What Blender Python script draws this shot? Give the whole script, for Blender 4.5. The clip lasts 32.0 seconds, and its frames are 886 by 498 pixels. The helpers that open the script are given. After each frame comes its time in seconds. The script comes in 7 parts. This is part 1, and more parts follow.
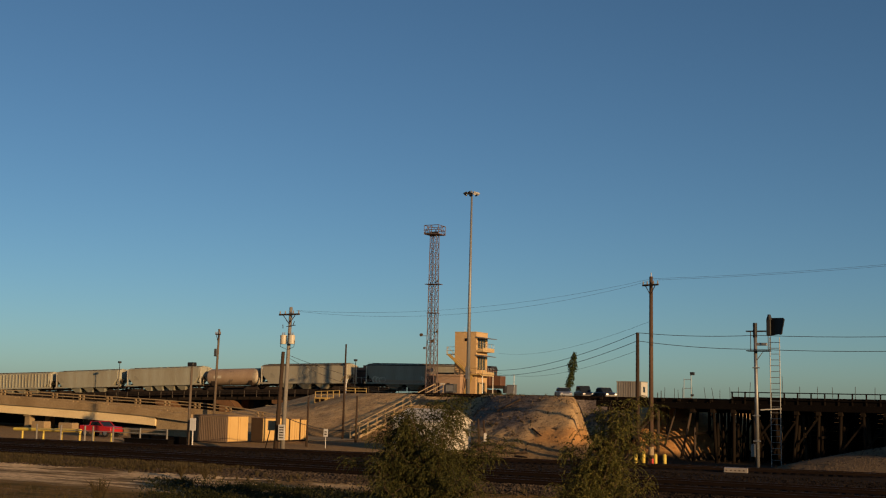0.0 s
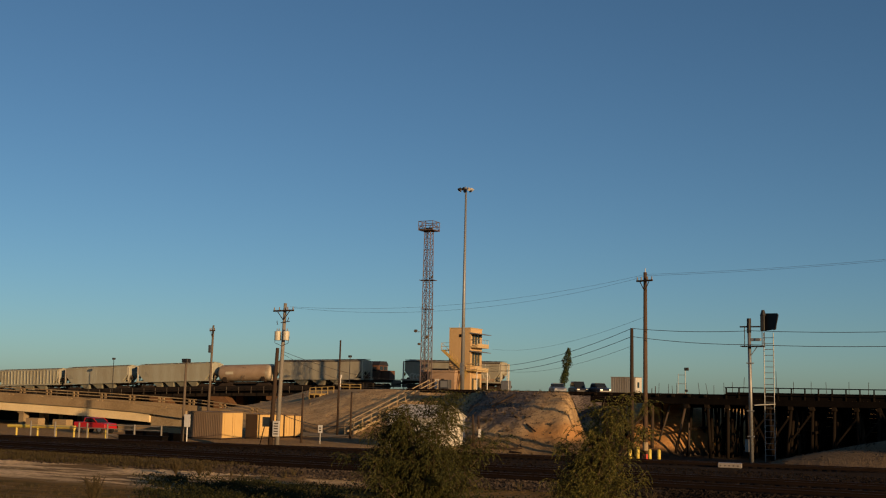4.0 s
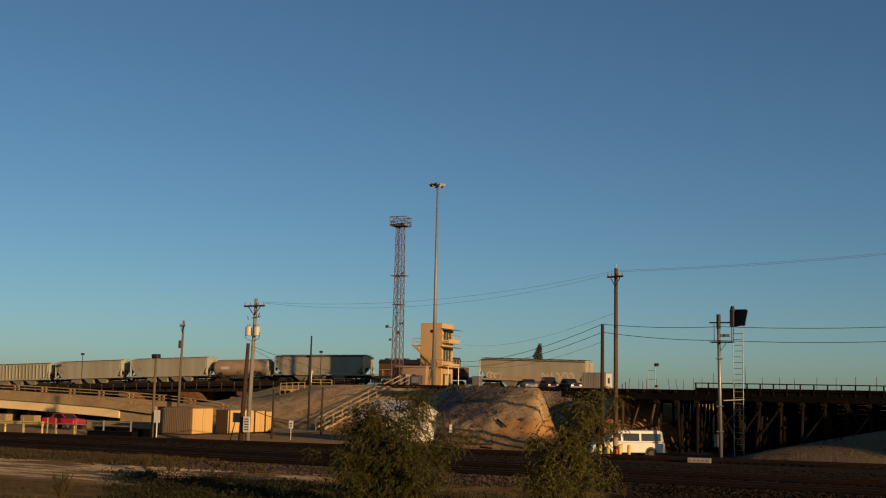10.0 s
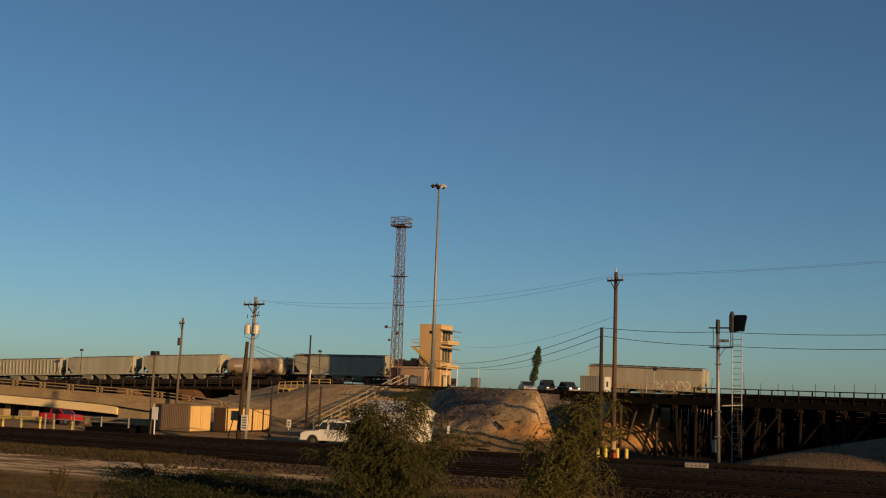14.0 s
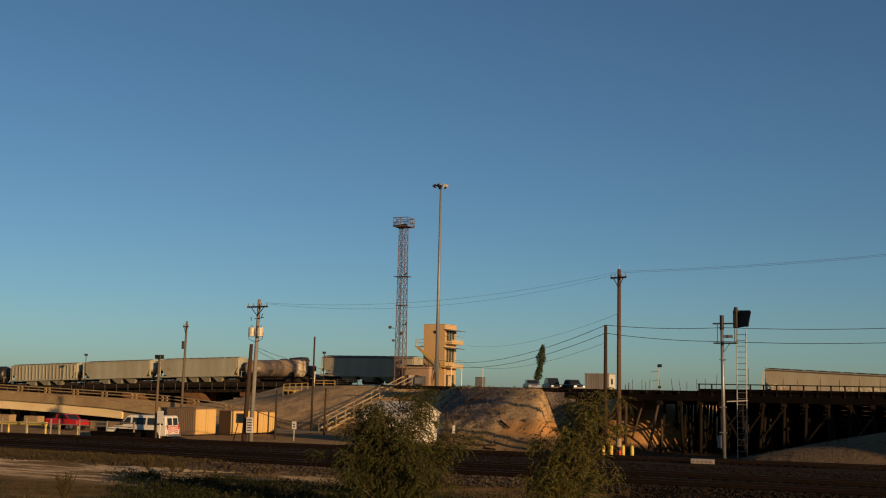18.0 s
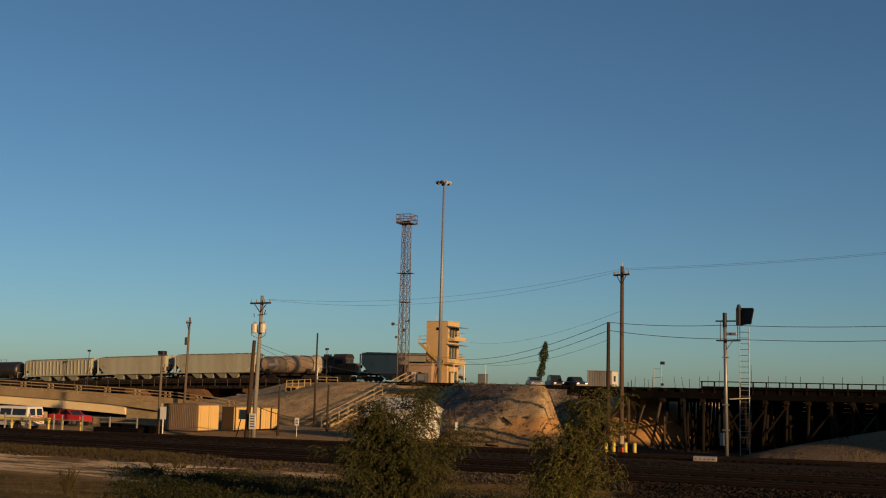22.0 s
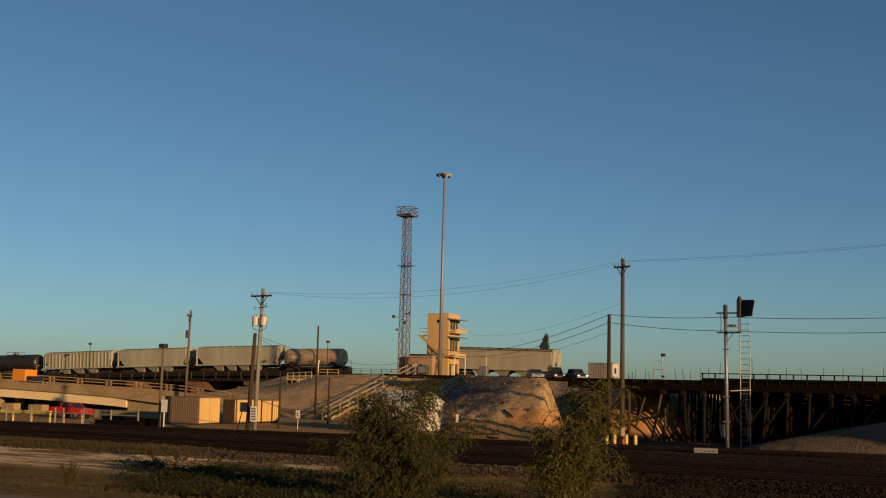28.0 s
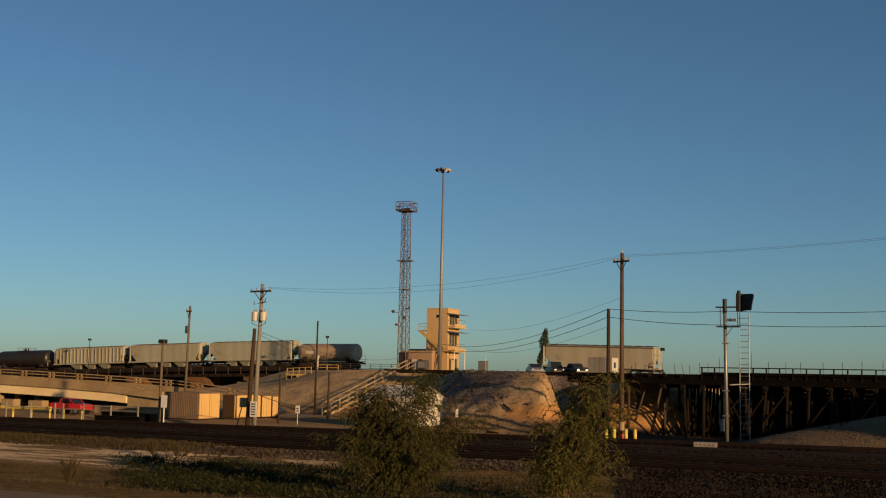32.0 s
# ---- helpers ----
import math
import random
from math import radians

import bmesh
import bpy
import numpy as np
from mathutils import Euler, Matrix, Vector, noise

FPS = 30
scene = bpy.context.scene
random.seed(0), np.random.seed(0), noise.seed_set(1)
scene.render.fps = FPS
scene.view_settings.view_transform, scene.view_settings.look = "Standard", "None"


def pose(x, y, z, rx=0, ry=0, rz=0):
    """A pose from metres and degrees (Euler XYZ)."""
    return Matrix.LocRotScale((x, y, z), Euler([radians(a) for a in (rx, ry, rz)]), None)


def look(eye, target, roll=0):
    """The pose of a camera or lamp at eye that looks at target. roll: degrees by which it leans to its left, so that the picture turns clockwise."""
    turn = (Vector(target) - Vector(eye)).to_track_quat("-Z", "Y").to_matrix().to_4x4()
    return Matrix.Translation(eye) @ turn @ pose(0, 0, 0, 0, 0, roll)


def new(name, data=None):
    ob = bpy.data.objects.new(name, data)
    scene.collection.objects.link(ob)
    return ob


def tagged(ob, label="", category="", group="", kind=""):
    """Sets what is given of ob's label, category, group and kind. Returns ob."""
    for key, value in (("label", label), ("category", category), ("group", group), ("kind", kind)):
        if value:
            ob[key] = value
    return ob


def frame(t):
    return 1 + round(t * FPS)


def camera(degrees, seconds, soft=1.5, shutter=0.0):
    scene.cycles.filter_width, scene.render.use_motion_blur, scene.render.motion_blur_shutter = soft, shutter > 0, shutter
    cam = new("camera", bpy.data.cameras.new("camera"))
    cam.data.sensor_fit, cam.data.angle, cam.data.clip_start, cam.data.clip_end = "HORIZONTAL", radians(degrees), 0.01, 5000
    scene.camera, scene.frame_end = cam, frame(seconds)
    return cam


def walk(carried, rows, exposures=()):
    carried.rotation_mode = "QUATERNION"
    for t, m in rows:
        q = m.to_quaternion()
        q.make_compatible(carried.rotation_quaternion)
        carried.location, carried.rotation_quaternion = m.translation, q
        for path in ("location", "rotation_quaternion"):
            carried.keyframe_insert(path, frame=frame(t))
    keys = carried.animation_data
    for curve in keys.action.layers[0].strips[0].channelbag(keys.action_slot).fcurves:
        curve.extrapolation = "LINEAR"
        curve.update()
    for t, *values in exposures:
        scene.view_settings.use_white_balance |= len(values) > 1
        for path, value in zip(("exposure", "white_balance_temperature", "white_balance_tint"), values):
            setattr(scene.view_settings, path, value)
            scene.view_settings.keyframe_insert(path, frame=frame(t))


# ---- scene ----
# ---- camera and its walk ----
EYE = (0.0, 0.0, 4.5)
PATH = [
    (0.0, 97.19, -1.25, 26.57), (0.5, 97.07, -1.27, 26.54), (1.0, 97.1, -1.39, 26.52), (1.5, 97.19, -1.31, 26.56),
    (2.0, 97.02, -1.69, 26.5), (2.5, 97.05, -1.47, 26.51), (3.0, 97.01, -1.47, 26.43), (3.5, 97.0, -1.26, 26.41),
    (5.5, 96.97, -1.04, 26.14), (6.0, 96.87, -1.37, 26.16), (6.5, 96.98, -1.29, 26.14), (7.0, 97.04, -1.18, 26.09),
    (7.5, 96.96, -1.33, 26.1), (8.0, 97.08, -1.42, 26.01), (8.5, 97.06, -1.71, 25.58), (9.0, 96.71, -0.87, 25.01),
    (9.5, 96.74, -0.64, 25.01), (10.0, 96.81, -1.13, 24.9), (10.5, 96.91, -1.54, 24.91), (11.0, 96.98, -1.83, 24.91),
    (11.5, 97.03, -1.94, 24.91), (12.0, 96.96, -2.1, 24.86), (12.5, 97.03, -2.24, 24.92), (13.0, 97.01, -2.19, 24.88),
    (13.5, 96.97, -2.03, 24.83), (14.0, 96.87, -1.97, 24.82), (14.5, 96.85, -1.72, 24.75), (16.5, 96.64, -1.45, 25.05),
    (17.0, 96.56, -1.35, 25.1), (17.5, 96.75, -1.15, 25.1), (18.0, 96.85, -1.16, 25.05), (18.5, 96.86, -1.13, 25.07),
    (19.0, 96.79, -1.04, 25.03), (19.5, 96.66, -1.15, 25.14), (20.0, 96.67, -1.06, 25.2), (20.5, 96.71, -1.06, 25.2),
    (21.0, 96.71, -1.22, 25.21), (21.5, 96.79, -1.2, 25.19), (22.0, 96.69, -1.31, 25.18), (22.5, 96.59, -1.38, 25.19),
    (23.0, 96.63, -1.39, 25.25), (23.5, 96.67, -1.32, 25.26), (24.0, 96.62, -1.21, 25.22), (24.5, 96.54, -1.13, 25.23),
    (25.0, 96.45, -1.03, 25.2), (25.5, 96.53, -1.03, 25.16), (27.5, 96.33, -1.22, 25.19), (28.0, 96.32, -1.21, 25.22),
    (28.5, 96.45, -1.18, 25.16), (29.0, 96.48, -1.19, 25.22), (29.5, 96.53, -0.97, 25.17), (30.0, 96.42, -1.02, 25.18),
    (30.5, 96.38, -1.05, 25.16), (31.0, 96.36, -0.99, 25.2), (31.5, 96.21, -1.05, 25.16), (32.0, 96.07, -1.06, 25.2)]
cam = camera(41.5, 32.0, soft=1.15)
walk(cam, [(t, pose(*EYE, rx, ry, rz)) for t, rx, ry, rz in PATH])

# ---- sky, sun, exposure ----
SUN_SIDE, SUN_UP = 26.6, 10.0          # degrees from the track's axis towards the camera side; height
scene.view_settings.exposure = 0.35
to_sun = Vector((math.cos(radians(SUN_SIDE)) * math.cos(radians(SUN_UP)), -math.sin(radians(SUN_SIDE)) * math.cos(radians(SUN_UP)), math.sin(radians(SUN_UP))))
world = bpy.data.worlds.new("evening_sky")
scene.world = world
world.use_nodes = True
sky = world.node_tree.nodes.new("ShaderNodeTexSky")
sky.sky_type, sky.sun_disc = "NISHITA", False
sky.sun_elevation, sky.sun_rotation = radians(SUN_UP), math.atan2(to_sun.x, to_sun.y)
sky.air_density, sky.dust_density, sky.ozone_density = 1.1, 6.0, 3.0
sky.altitude = 3000.0
back = world.node_tree.nodes["Background"]
back.inputs["Strength"].default_value = 0.0664
tint = world.node_tree.nodes.new("ShaderNodeMix")
tint.data_type, tint.blend_type = "RGBA", "MULTIPLY"
tint.inputs["Factor"].default_value = 1.0
tint.inputs["B"].default_value = (0.868, 0.975, 0.945, 1.0)
world.node_tree.links.new(sky.outputs["Color"], tint.inputs["A"])
world.node_tree.links.new(tint.outputs["Result"], back.inputs["Color"])
sun = new("sun", bpy.data.lights.new("sun", "SUN"))
sun.data.energy, sun.data.angle, sun.data.color = 4.5, radians(0.6), (1.0, 0.62, 0.295)
sun.matrix_world = look(to_sun * 200, (0, 0, 0))


# ---- materials ----
def surface(name, colour, rough=0.7, metal=0.0, second=None, scale=3.0, fine=40.0, amount=0.5, bump=0.15, streak=False, coords="Object", spec=0.4):
    """A worn surface: two colours mixed by a large and a fine noise, with relief."""
    colour = tuple(c * 0.75 for c in colour)
    second = tuple(c * 0.75 for c in second) if second else None
    m = bpy.data.materials.new(name)
    m.use_nodes = True
    n, ln = m.node_tree.nodes, m.node_tree.links
    bsdf = n["Principled BSDF"]
    bsdf.inputs["Roughness"].default_value, bsdf.inputs["Metallic"].default_value = rough, metal
    bsdf.inputs["Specular IOR Level"].default_value = spec if rough < 0.72 else 0.06
    tex = n.new("ShaderNodeTexCoord")
    mapping = n.new("ShaderNodeMapping")
    mapping.inputs["Scale"].default_value = (1, 1, 0.12) if streak else (1, 1, 1)
    ln.new(tex.outputs[coords], mapping.inputs["Vector"])
    big, small = n.new("ShaderNodeTexNoise"), n.new("ShaderNodeTexNoise")
    big.inputs["Scale"].default_value, big.inputs["Detail"].default_value = scale, 5
    small.inputs["Scale"].default_value, small.inputs["Detail"].default_value = fine, 3
    ln.new(mapping.outputs["Vector"], big.inputs["Vector"])
    ln.new(mapping.outputs["Vector"], small.inputs["Vector"])
    add = n.new("ShaderNodeMath")
    add.operation = "MULTIPLY_ADD"
    add.inputs[1].default_value = 0.6
    ln.new(small.outputs["Fac"], add.inputs[0])
    ln.new(big.outputs["Fac"], add.inputs[2])
    ramp = n.new("ShaderNodeMapRange")
    ramp.inputs["From Min"].default_value, ramp.inputs["From Max"].default_value = 0.55, 1.1
    ramp.inputs["To Max"].default_value = amount * 2
    ln.new(add.outputs[0], ramp.inputs["Value"])
    mix = n.new("ShaderNodeMix")
    mix.data_type = "RGBA"
    mix.inputs["A"].default_value = (*colour, 1)
    mix.inputs["B"].default_value = (*(second or tuple(c * 0.6 for c in colour)), 1)
    ln.new(ramp.outputs["Result"], mix.inputs["Factor"])
    ln.new(mix.outputs["Result"], bsdf.inputs["Base Color"])
    if bump:
        b = n.new("ShaderNodeBump")
        b.inputs["Strength"].default_value, b.inputs["Distance"].default_value = bump, 0.05
        ln.new(small.outputs["Fac"], b.inputs["Height"])
        ln.new(b.outputs["Normal"], bsdf.inputs["Normal"])
    return m


def plain_glass(name, tint=(0.02, 0.025, 0.03)):
    m = surface(name, tint, 0.06, 0.0, tuple(c * 1.5 for c in tint), 2, 20, 0.3, 0.0, spec=0.35)
    return m


M = {
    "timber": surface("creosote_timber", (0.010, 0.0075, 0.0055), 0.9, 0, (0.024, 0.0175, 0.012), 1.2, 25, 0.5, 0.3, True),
    # blacker copy of the creosote timber, the trestle's shade put into its colour
    "deep_black": surface("deep_black_timber", (0.003, 0.0023, 0.002), 0.9, 0, (0.007, 0.0053, 0.0042), 1.2, 25, 0.5, 0.3, True),
    # paler copy of the timber, with patches of sun put into its colour
    "timber_lit": surface("lit_grey_timber", (0.11, 0.08, 0.055), 0.9, 0, (0.045, 0.032, 0.022), 1.2, 25, 0.6, 0.3, True),
    "pole": surface("pole_wood", (0.15, 0.095, 0.065), 0.9, 0, (0.075, 0.05, 0.035), 1.5, 30, 0.6, 0.3, True),
    "pole_grey": surface("grey_pole_wood", (0.33, 0.31, 0.27), 0.9, 0, (0.19, 0.17, 0.14), 1.5, 30, 0.6, 0.3, True),
    "pole_mid": surface("weathered_brown_grey_pole", (0.2, 0.155, 0.115), 0.9, 0, (0.11, 0.085, 0.06), 1.5, 30, 0.6, 0.3, True),
    "pole_dark": surface("dark_pole_wood", (0.04, 0.028, 0.02), 0.9, 0, (0.075, 0.05, 0.034), 1.5, 30, 0.6, 0.3, True),
    "stucco_tan": surface("pinkish_tan_stucco", (0.43, 0.30, 0.20), 0.9, 0, (0.36, 0.245, 0.16), 0.5, 14, 0.5, 0.15),
    "stucco": surface("ochre_stucco", (0.60, 0.41, 0.21), 0.9, 0, (0.53, 0.355, 0.175), 0.5, 14, 0.5, 0.15),
    "stucco_pale": surface("pale_stucco", (0.6, 0.45, 0.24), 0.9, 0, (0.5, 0.36, 0.18), 0.6, 14, 0.5, 0.15),
    "steel_grey": surface("galvanised_steel", (0.34, 0.34, 0.33), 0.5, 0.6, (0.24, 0.24, 0.23), 2, 30, 0.5, 0.05),
    "cooler": surface("dull_blue_grey_sheet", (0.09, 0.098, 0.105), 0.6, 0.2, (0.06, 0.064, 0.068), 2, 20, 0.5, 0.04),
    "steel_mast": surface("mast_steel", (0.32, 0.33, 0.33), 0.55, 0.4, (0.22, 0.225, 0.225), 1, 20, 0.5, 0.05, True),
    "lattice": surface("weathered_red_lattice", (0.10, 0.058, 0.052), 0.7, 0.2, (0.17, 0.135, 0.13), 0.45, 12, 0.6, 0.05),
    "black": surface("matt_black_paint", (0.012, 0.012, 0.013), 0.6, 0, (0.025, 0.024, 0.023), 1, 20, 0.5, 0.05),
    "rust": surface("rusty_rail", (0.017, 0.0105, 0.008), 0.75, 0.1, (0.011, 0.007, 0.005), 1.0, 30, 0.6, 0.1),
    "railhead": surface("worn_rail_head", (0.06, 0.04, 0.03), 0.5, 0.5, (0.035, 0.024, 0.018), 1.0, 30, 0.5, 0.02),
    "tie": surface("weathered_tie", (0.013, 0.0095, 0.007), 0.95, 0, (0.007, 0.0055, 0.0045), 1.0, 20, 0.6, 0.3),
    "hop_tan": surface("tan_hopper_paint", (0.40, 0.38, 0.29), 0.65, 0, (0.32, 0.285, 0.20), 0.6, 9, 0.6, 0.05, True),
    "hop_grey": surface("weathered_tan_grey_hopper_paint", (0.40, 0.375, 0.285), 0.65, 0, (0.32, 0.285, 0.205), 0.6, 9, 0.6, 0.05, True),
    "hop_cream": surface("cream_hopper_paint", (0.43, 0.43, 0.335), 0.65, 0, (0.33, 0.30, 0.21), 0.7, 9, 0.6, 0.05, True),
    "faded": surface("faded_lettering_paint", (0.27, 0.255, 0.2), 0.7, 0, (0.22, 0.2, 0.15), 1.0, 15, 0.5, 0.0),
    "hop_white": surface("pale_end_paint", (0.68, 0.62, 0.46), 0.6, 0, (0.52, 0.45, 0.32), 1.0, 15, 0.5, 0.05),
    "tank_tan": surface("stained_tank_paint", (0.46, 0.335, 0.215), 0.55, 0, (0.33, 0.225, 0.14), 0.5, 5, 0.55, 0.04),
    "tank_pale": surface("pale_stained_tank_head", (0.58, 0.50, 0.36), 0.5, 0, (0.33, 0.25, 0.16), 1.1, 7, 0.6, 0.05),
    "tank_black": surface("black_tank_paint", (0.018, 0.017, 0.017), 0.4, 0, (0.035, 0.03, 0.026), 0.8, 9, 0.6, 0.05),
    "under": surface("grimy_underframe", (0.035, 0.027, 0.022), 0.85, 0.1, (0.06, 0.042, 0.03), 1.5, 20, 0.6, 0.1),
    "wheel": surface("worn_wheel_steel", (0.06, 0.045, 0.038), 0.6, 0.5, (0.1, 0.07, 0.05), 2, 20, 0.5, 0.05),
    "roofdark": surface("dark_roof_walk", (0.09, 0.075, 0.06), 0.8, 0.2, (0.15, 0.12, 0.09), 1, 20, 0.5, 0.05),
    "orange": surface("grimy_oxide_loco_paint", (0.17, 0.075, 0.035), 0.65, 0, (0.10, 0.05, 0.03), 0.8, 10, 0.6, 0.04),
    "lorry": surface("bright_orange_paint", (0.85, 0.30, 0.02), 0.4, 0, (0.72, 0.25, 0.02), 0.8, 10, 0.4, 0.03),
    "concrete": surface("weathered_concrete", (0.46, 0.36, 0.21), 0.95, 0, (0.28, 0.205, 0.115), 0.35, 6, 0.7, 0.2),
    # paler copy of the concrete, the girder's sunlight put into its colour
    "concrete_lit": surface("sunlit_concrete_girder", (0.95, 0.76, 0.43), 0.9, 0, (0.80, 0.61, 0.33), 0.4, 6, 0.5, 0.1),
    "parapet": surface("stained_concrete", (0.44, 0.325, 0.18), 0.95, 0, (0.28, 0.195, 0.105), 0.35, 6, 0.7, 0.2),
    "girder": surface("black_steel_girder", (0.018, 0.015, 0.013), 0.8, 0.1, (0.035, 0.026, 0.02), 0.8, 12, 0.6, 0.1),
    "pier": surface("rusty_brown_pier", (0.22, 0.115, 0.055), 0.95, 0, (0.13, 0.07, 0.035), 0.7, 10, 0.6, 0.2),
    "yellow": surface("yellow_paint", (0.56, 0.38, 0.11), 0.6, 0, (0.42, 0.27, 0.08), 2, 25, 0.5, 0.05),
    "bollard": surface("bollard_yellow", (0.78, 0.60, 0.10), 0.6, 0, (0.6, 0.44, 0.09), 2, 25, 0.5, 0.05),
    "white": surface("white_paint", (0.78, 0.76, 0.70), 0.5, 0, (0.66, 0.62, 0.54), 1.2, 20, 0.4, 0.03),
    "white_steel": surface("white_sheet_metal", (0.74, 0.71, 0.62), 0.5, 0.1, (0.60, 0.55, 0.45), 0.6, 8, 0.5, 0.04, True),
    "container": surface("brown_container_paint", (0.25, 0.18, 0.12), 0.75, 0, (0.20, 0.14, 0.092), 1, 14, 0.5, 0.05, True),
    # darker copy of the container paint, standing in for a shaded side
    "container_shaded": surface("shaded_container_paint", (0.075, 0.05, 0.032), 0.8, 0, (0.055, 0.036, 0.024), 1, 14, 0.5, 0.05, True),
    "container_end": surface("ochre_container_end", (0.72, 0.48, 0.19), 0.75, 0, (0.64, 0.42, 0.16), 0.8, 12, 0.4, 0.05),
    "stairwood": surface("bleached_stair_timber", (0.46, 0.35, 0.21), 0.9, 0, (0.3, 0.22, 0.13), 2, 25, 0.5, 0.1),
    "red": surface("red_car_paint", (0.55, 0.02, 0.02), 0.35, 0, (0.42, 0.018, 0.018), 2, 20, 0.4, 0.02),
    "car_dark": surface("dark_car_paint", (0.03, 0.03, 0.035), 0.3, 0.2, (0.045, 0.042, 0.045), 2, 20, 0.4, 0.0),
    "car_silver": surface("silver_car_paint", (0.35, 0.36, 0.37), 0.35, 0.5, (0.28, 0.28, 0.29), 2, 20, 0.4, 0.0),
    "glass": plain_glass("dark_glass"),
    "window_lit": plain_glass("brownish_green_window", (0.05, 0.052, 0.036)),
    "tyre": surface("tyre_rubber", (0.02, 0.02, 0.02), 0.9, 0, (0.035, 0.033, 0.03), 3, 30, 0.5, 0.1),
    "chrome": surface("wheel_cover_metal", (0.5, 0.5, 0.5), 0.35, 0.8, (0.35, 0.34, 0.33), 4, 30, 0.5, 0.02),
    "bark": surface("bush_bark", (0.17, 0.125, 0.075), 0.95, 0, (0.09, 0.065, 0.04), 4, 30, 0.6, 0.3),
    "wire": surface("black_cable", (0.02, 0.02, 0.02), 0.7, 0, (0.03, 0.03, 0.03), 1, 5, 0.4, 0.0),
    "ceramic": surface("grey_insulator", (0.3, 0.27, 0.24), 0.35, 0, (0.2, 0.18, 0.16), 3, 20, 0.4, 0.0),
    "trafo": surface("transformer_enamel", (0.62, 0.58, 0.46), 0.45, 0, (0.5, 0.45, 0.34), 2, 15, 0.5, 0.03),
    "signred": surface("red_reflective_stripe", (0.6, 0.05, 0.03), 0.5, 0, (0.5, 0.05, 0.03), 3, 20, 0.4, 0.0),
    "stone": surface("ballast_stone", (0.115, 0.088, 0.066), 0.95, 0, (0.045, 0.034, 0.026), 0.9, 3, 0.7, 0.2),
    "clod": surface("dry_dirt_clod", (0.38, 0.265, 0.145), 0.95, 0, (0.22, 0.15, 0.08), 0.8, 4, 0.6, 0.2),
    # gravel on the right, with the foreground shade put into its colour
    "shade_gravel": surface("shade_brown_gravel", (0.036, 0.027, 0.02), 0.95, 0, (0.013, 0.010, 0.008), 0.9, 3, 0.7, 0.2),
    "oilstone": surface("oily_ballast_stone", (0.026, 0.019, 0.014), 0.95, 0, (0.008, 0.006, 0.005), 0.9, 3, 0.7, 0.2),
    "shedgrey": surface("grey_corrugated_steel", (0.34, 0.325, 0.29), 0.7, 0.1, (0.22, 0.19, 0.15), 1, 12, 0.5, 0.04, True),
    "brick": surface("distant_wall_paint", (0.35, 0.30, 0.24), 0.9, 0, (0.28, 0.23, 0.18), 0.4, 6, 0.5, 0.1),
}


def leafy(name, dark, light, warm):
    m = bpy.data.materials.new(name)
    m.use_nodes = True
    n, ln = m.node_tree.nodes, m.node_tree.links
    bsdf = n["Principled BSDF"]
    bsdf.inputs["Roughness"].default_value = 0.75
    bsdf.inputs["Specular IOR Level"].default_value = 0.2
    geo, ramp = n.new("ShaderNodeNewGeometry"), n.new("ShaderNodeValToRGB")
    ramp.color_ramp.elements[0].color, ramp.color_ramp.elements[1].color = (*dark, 1), (*warm, 1)
    ramp.color_ramp.elements.new(0.6).color = (*light, 1)
    ln.new(geo.outputs["Random Per Island"], ramp.inputs["Fac"])
    ln.new(ramp.outputs["Color"], bsdf.inputs["Base Color"])
    trans = n.new("ShaderNodeBsdfTranslucent")
    ln.new(ramp.outputs["Color"], trans.inputs["Color"])
    mix = n.new("ShaderNodeMixShader")
    mix.inputs["Fac"].default_value = 0.25
    ln.new(bsdf.outputs["BSDF"], mix.inputs[1])
    ln.new(trans.outputs["BSDF"], mix.inputs[2])
    ln.new(mix.outputs["Shader"], n["Material Output"].inputs["Surface"])
    return m


M["leaf"] = leafy("bush_leaf", (0.02, 0.024, 0.006), (0.05, 0.052, 0.012), (0.1, 0.086, 0.02))
M["leaf_olive"] = leafy("olive_bush_leaf", (0.03, 0.034, 0.007), (0.085, 0.082, 0.018), (0.18, 0.145, 0.034))
M["leaf_dark"] = leafy("vine_leaf", (0.025, 0.04, 0.015), (0.045, 0.065, 0.02), (0.07, 0.075, 0.025))
M["grass"] = leafy("verge_grass", (0.007, 0.0095, 0.002), (0.017, 0.02, 0.0045), (0.05, 0.044, 0.011))
M["dry"] = leafy("dry_weed", (0.055, 0.04, 0.018), (0.085, 0.062, 0.028), (0.05, 0.045, 0.018))
M["straw"] = leafy("straw_weed", (0.03, 0.024, 0.01), (0.07, 0.053, 0.022), (0.11, 0.08, 0.033))
M["hillscrub"] = leafy("slope_scrub", (0.05, 0.055, 0.022), (0.085, 0.085, 0.035), (0.13, 0.105, 0.045))


# ---- mesh helpers ----
def box(bm, a, b, m=None):
    """An upright box between two corners."""
    x0, y0, z0 = a
    x1, y1, z1 = b
    vs = [bm.verts.new((x, y, z)) for z in (z0, z1) for x, y in ((x0, y0), (x1, y0), (x1, y1), (x0, y1))]
    for f in ((3, 2, 1, 0), (4, 5, 6, 7), (0, 1, 5, 4), (1, 2, 6, 5), (2, 3, 7, 6), (3, 0, 4, 7)):
        bm.faces.new([vs[i] for i in f])
    if m is not None:
        for v in vs:
            v.co = m @ v.co
    return vs


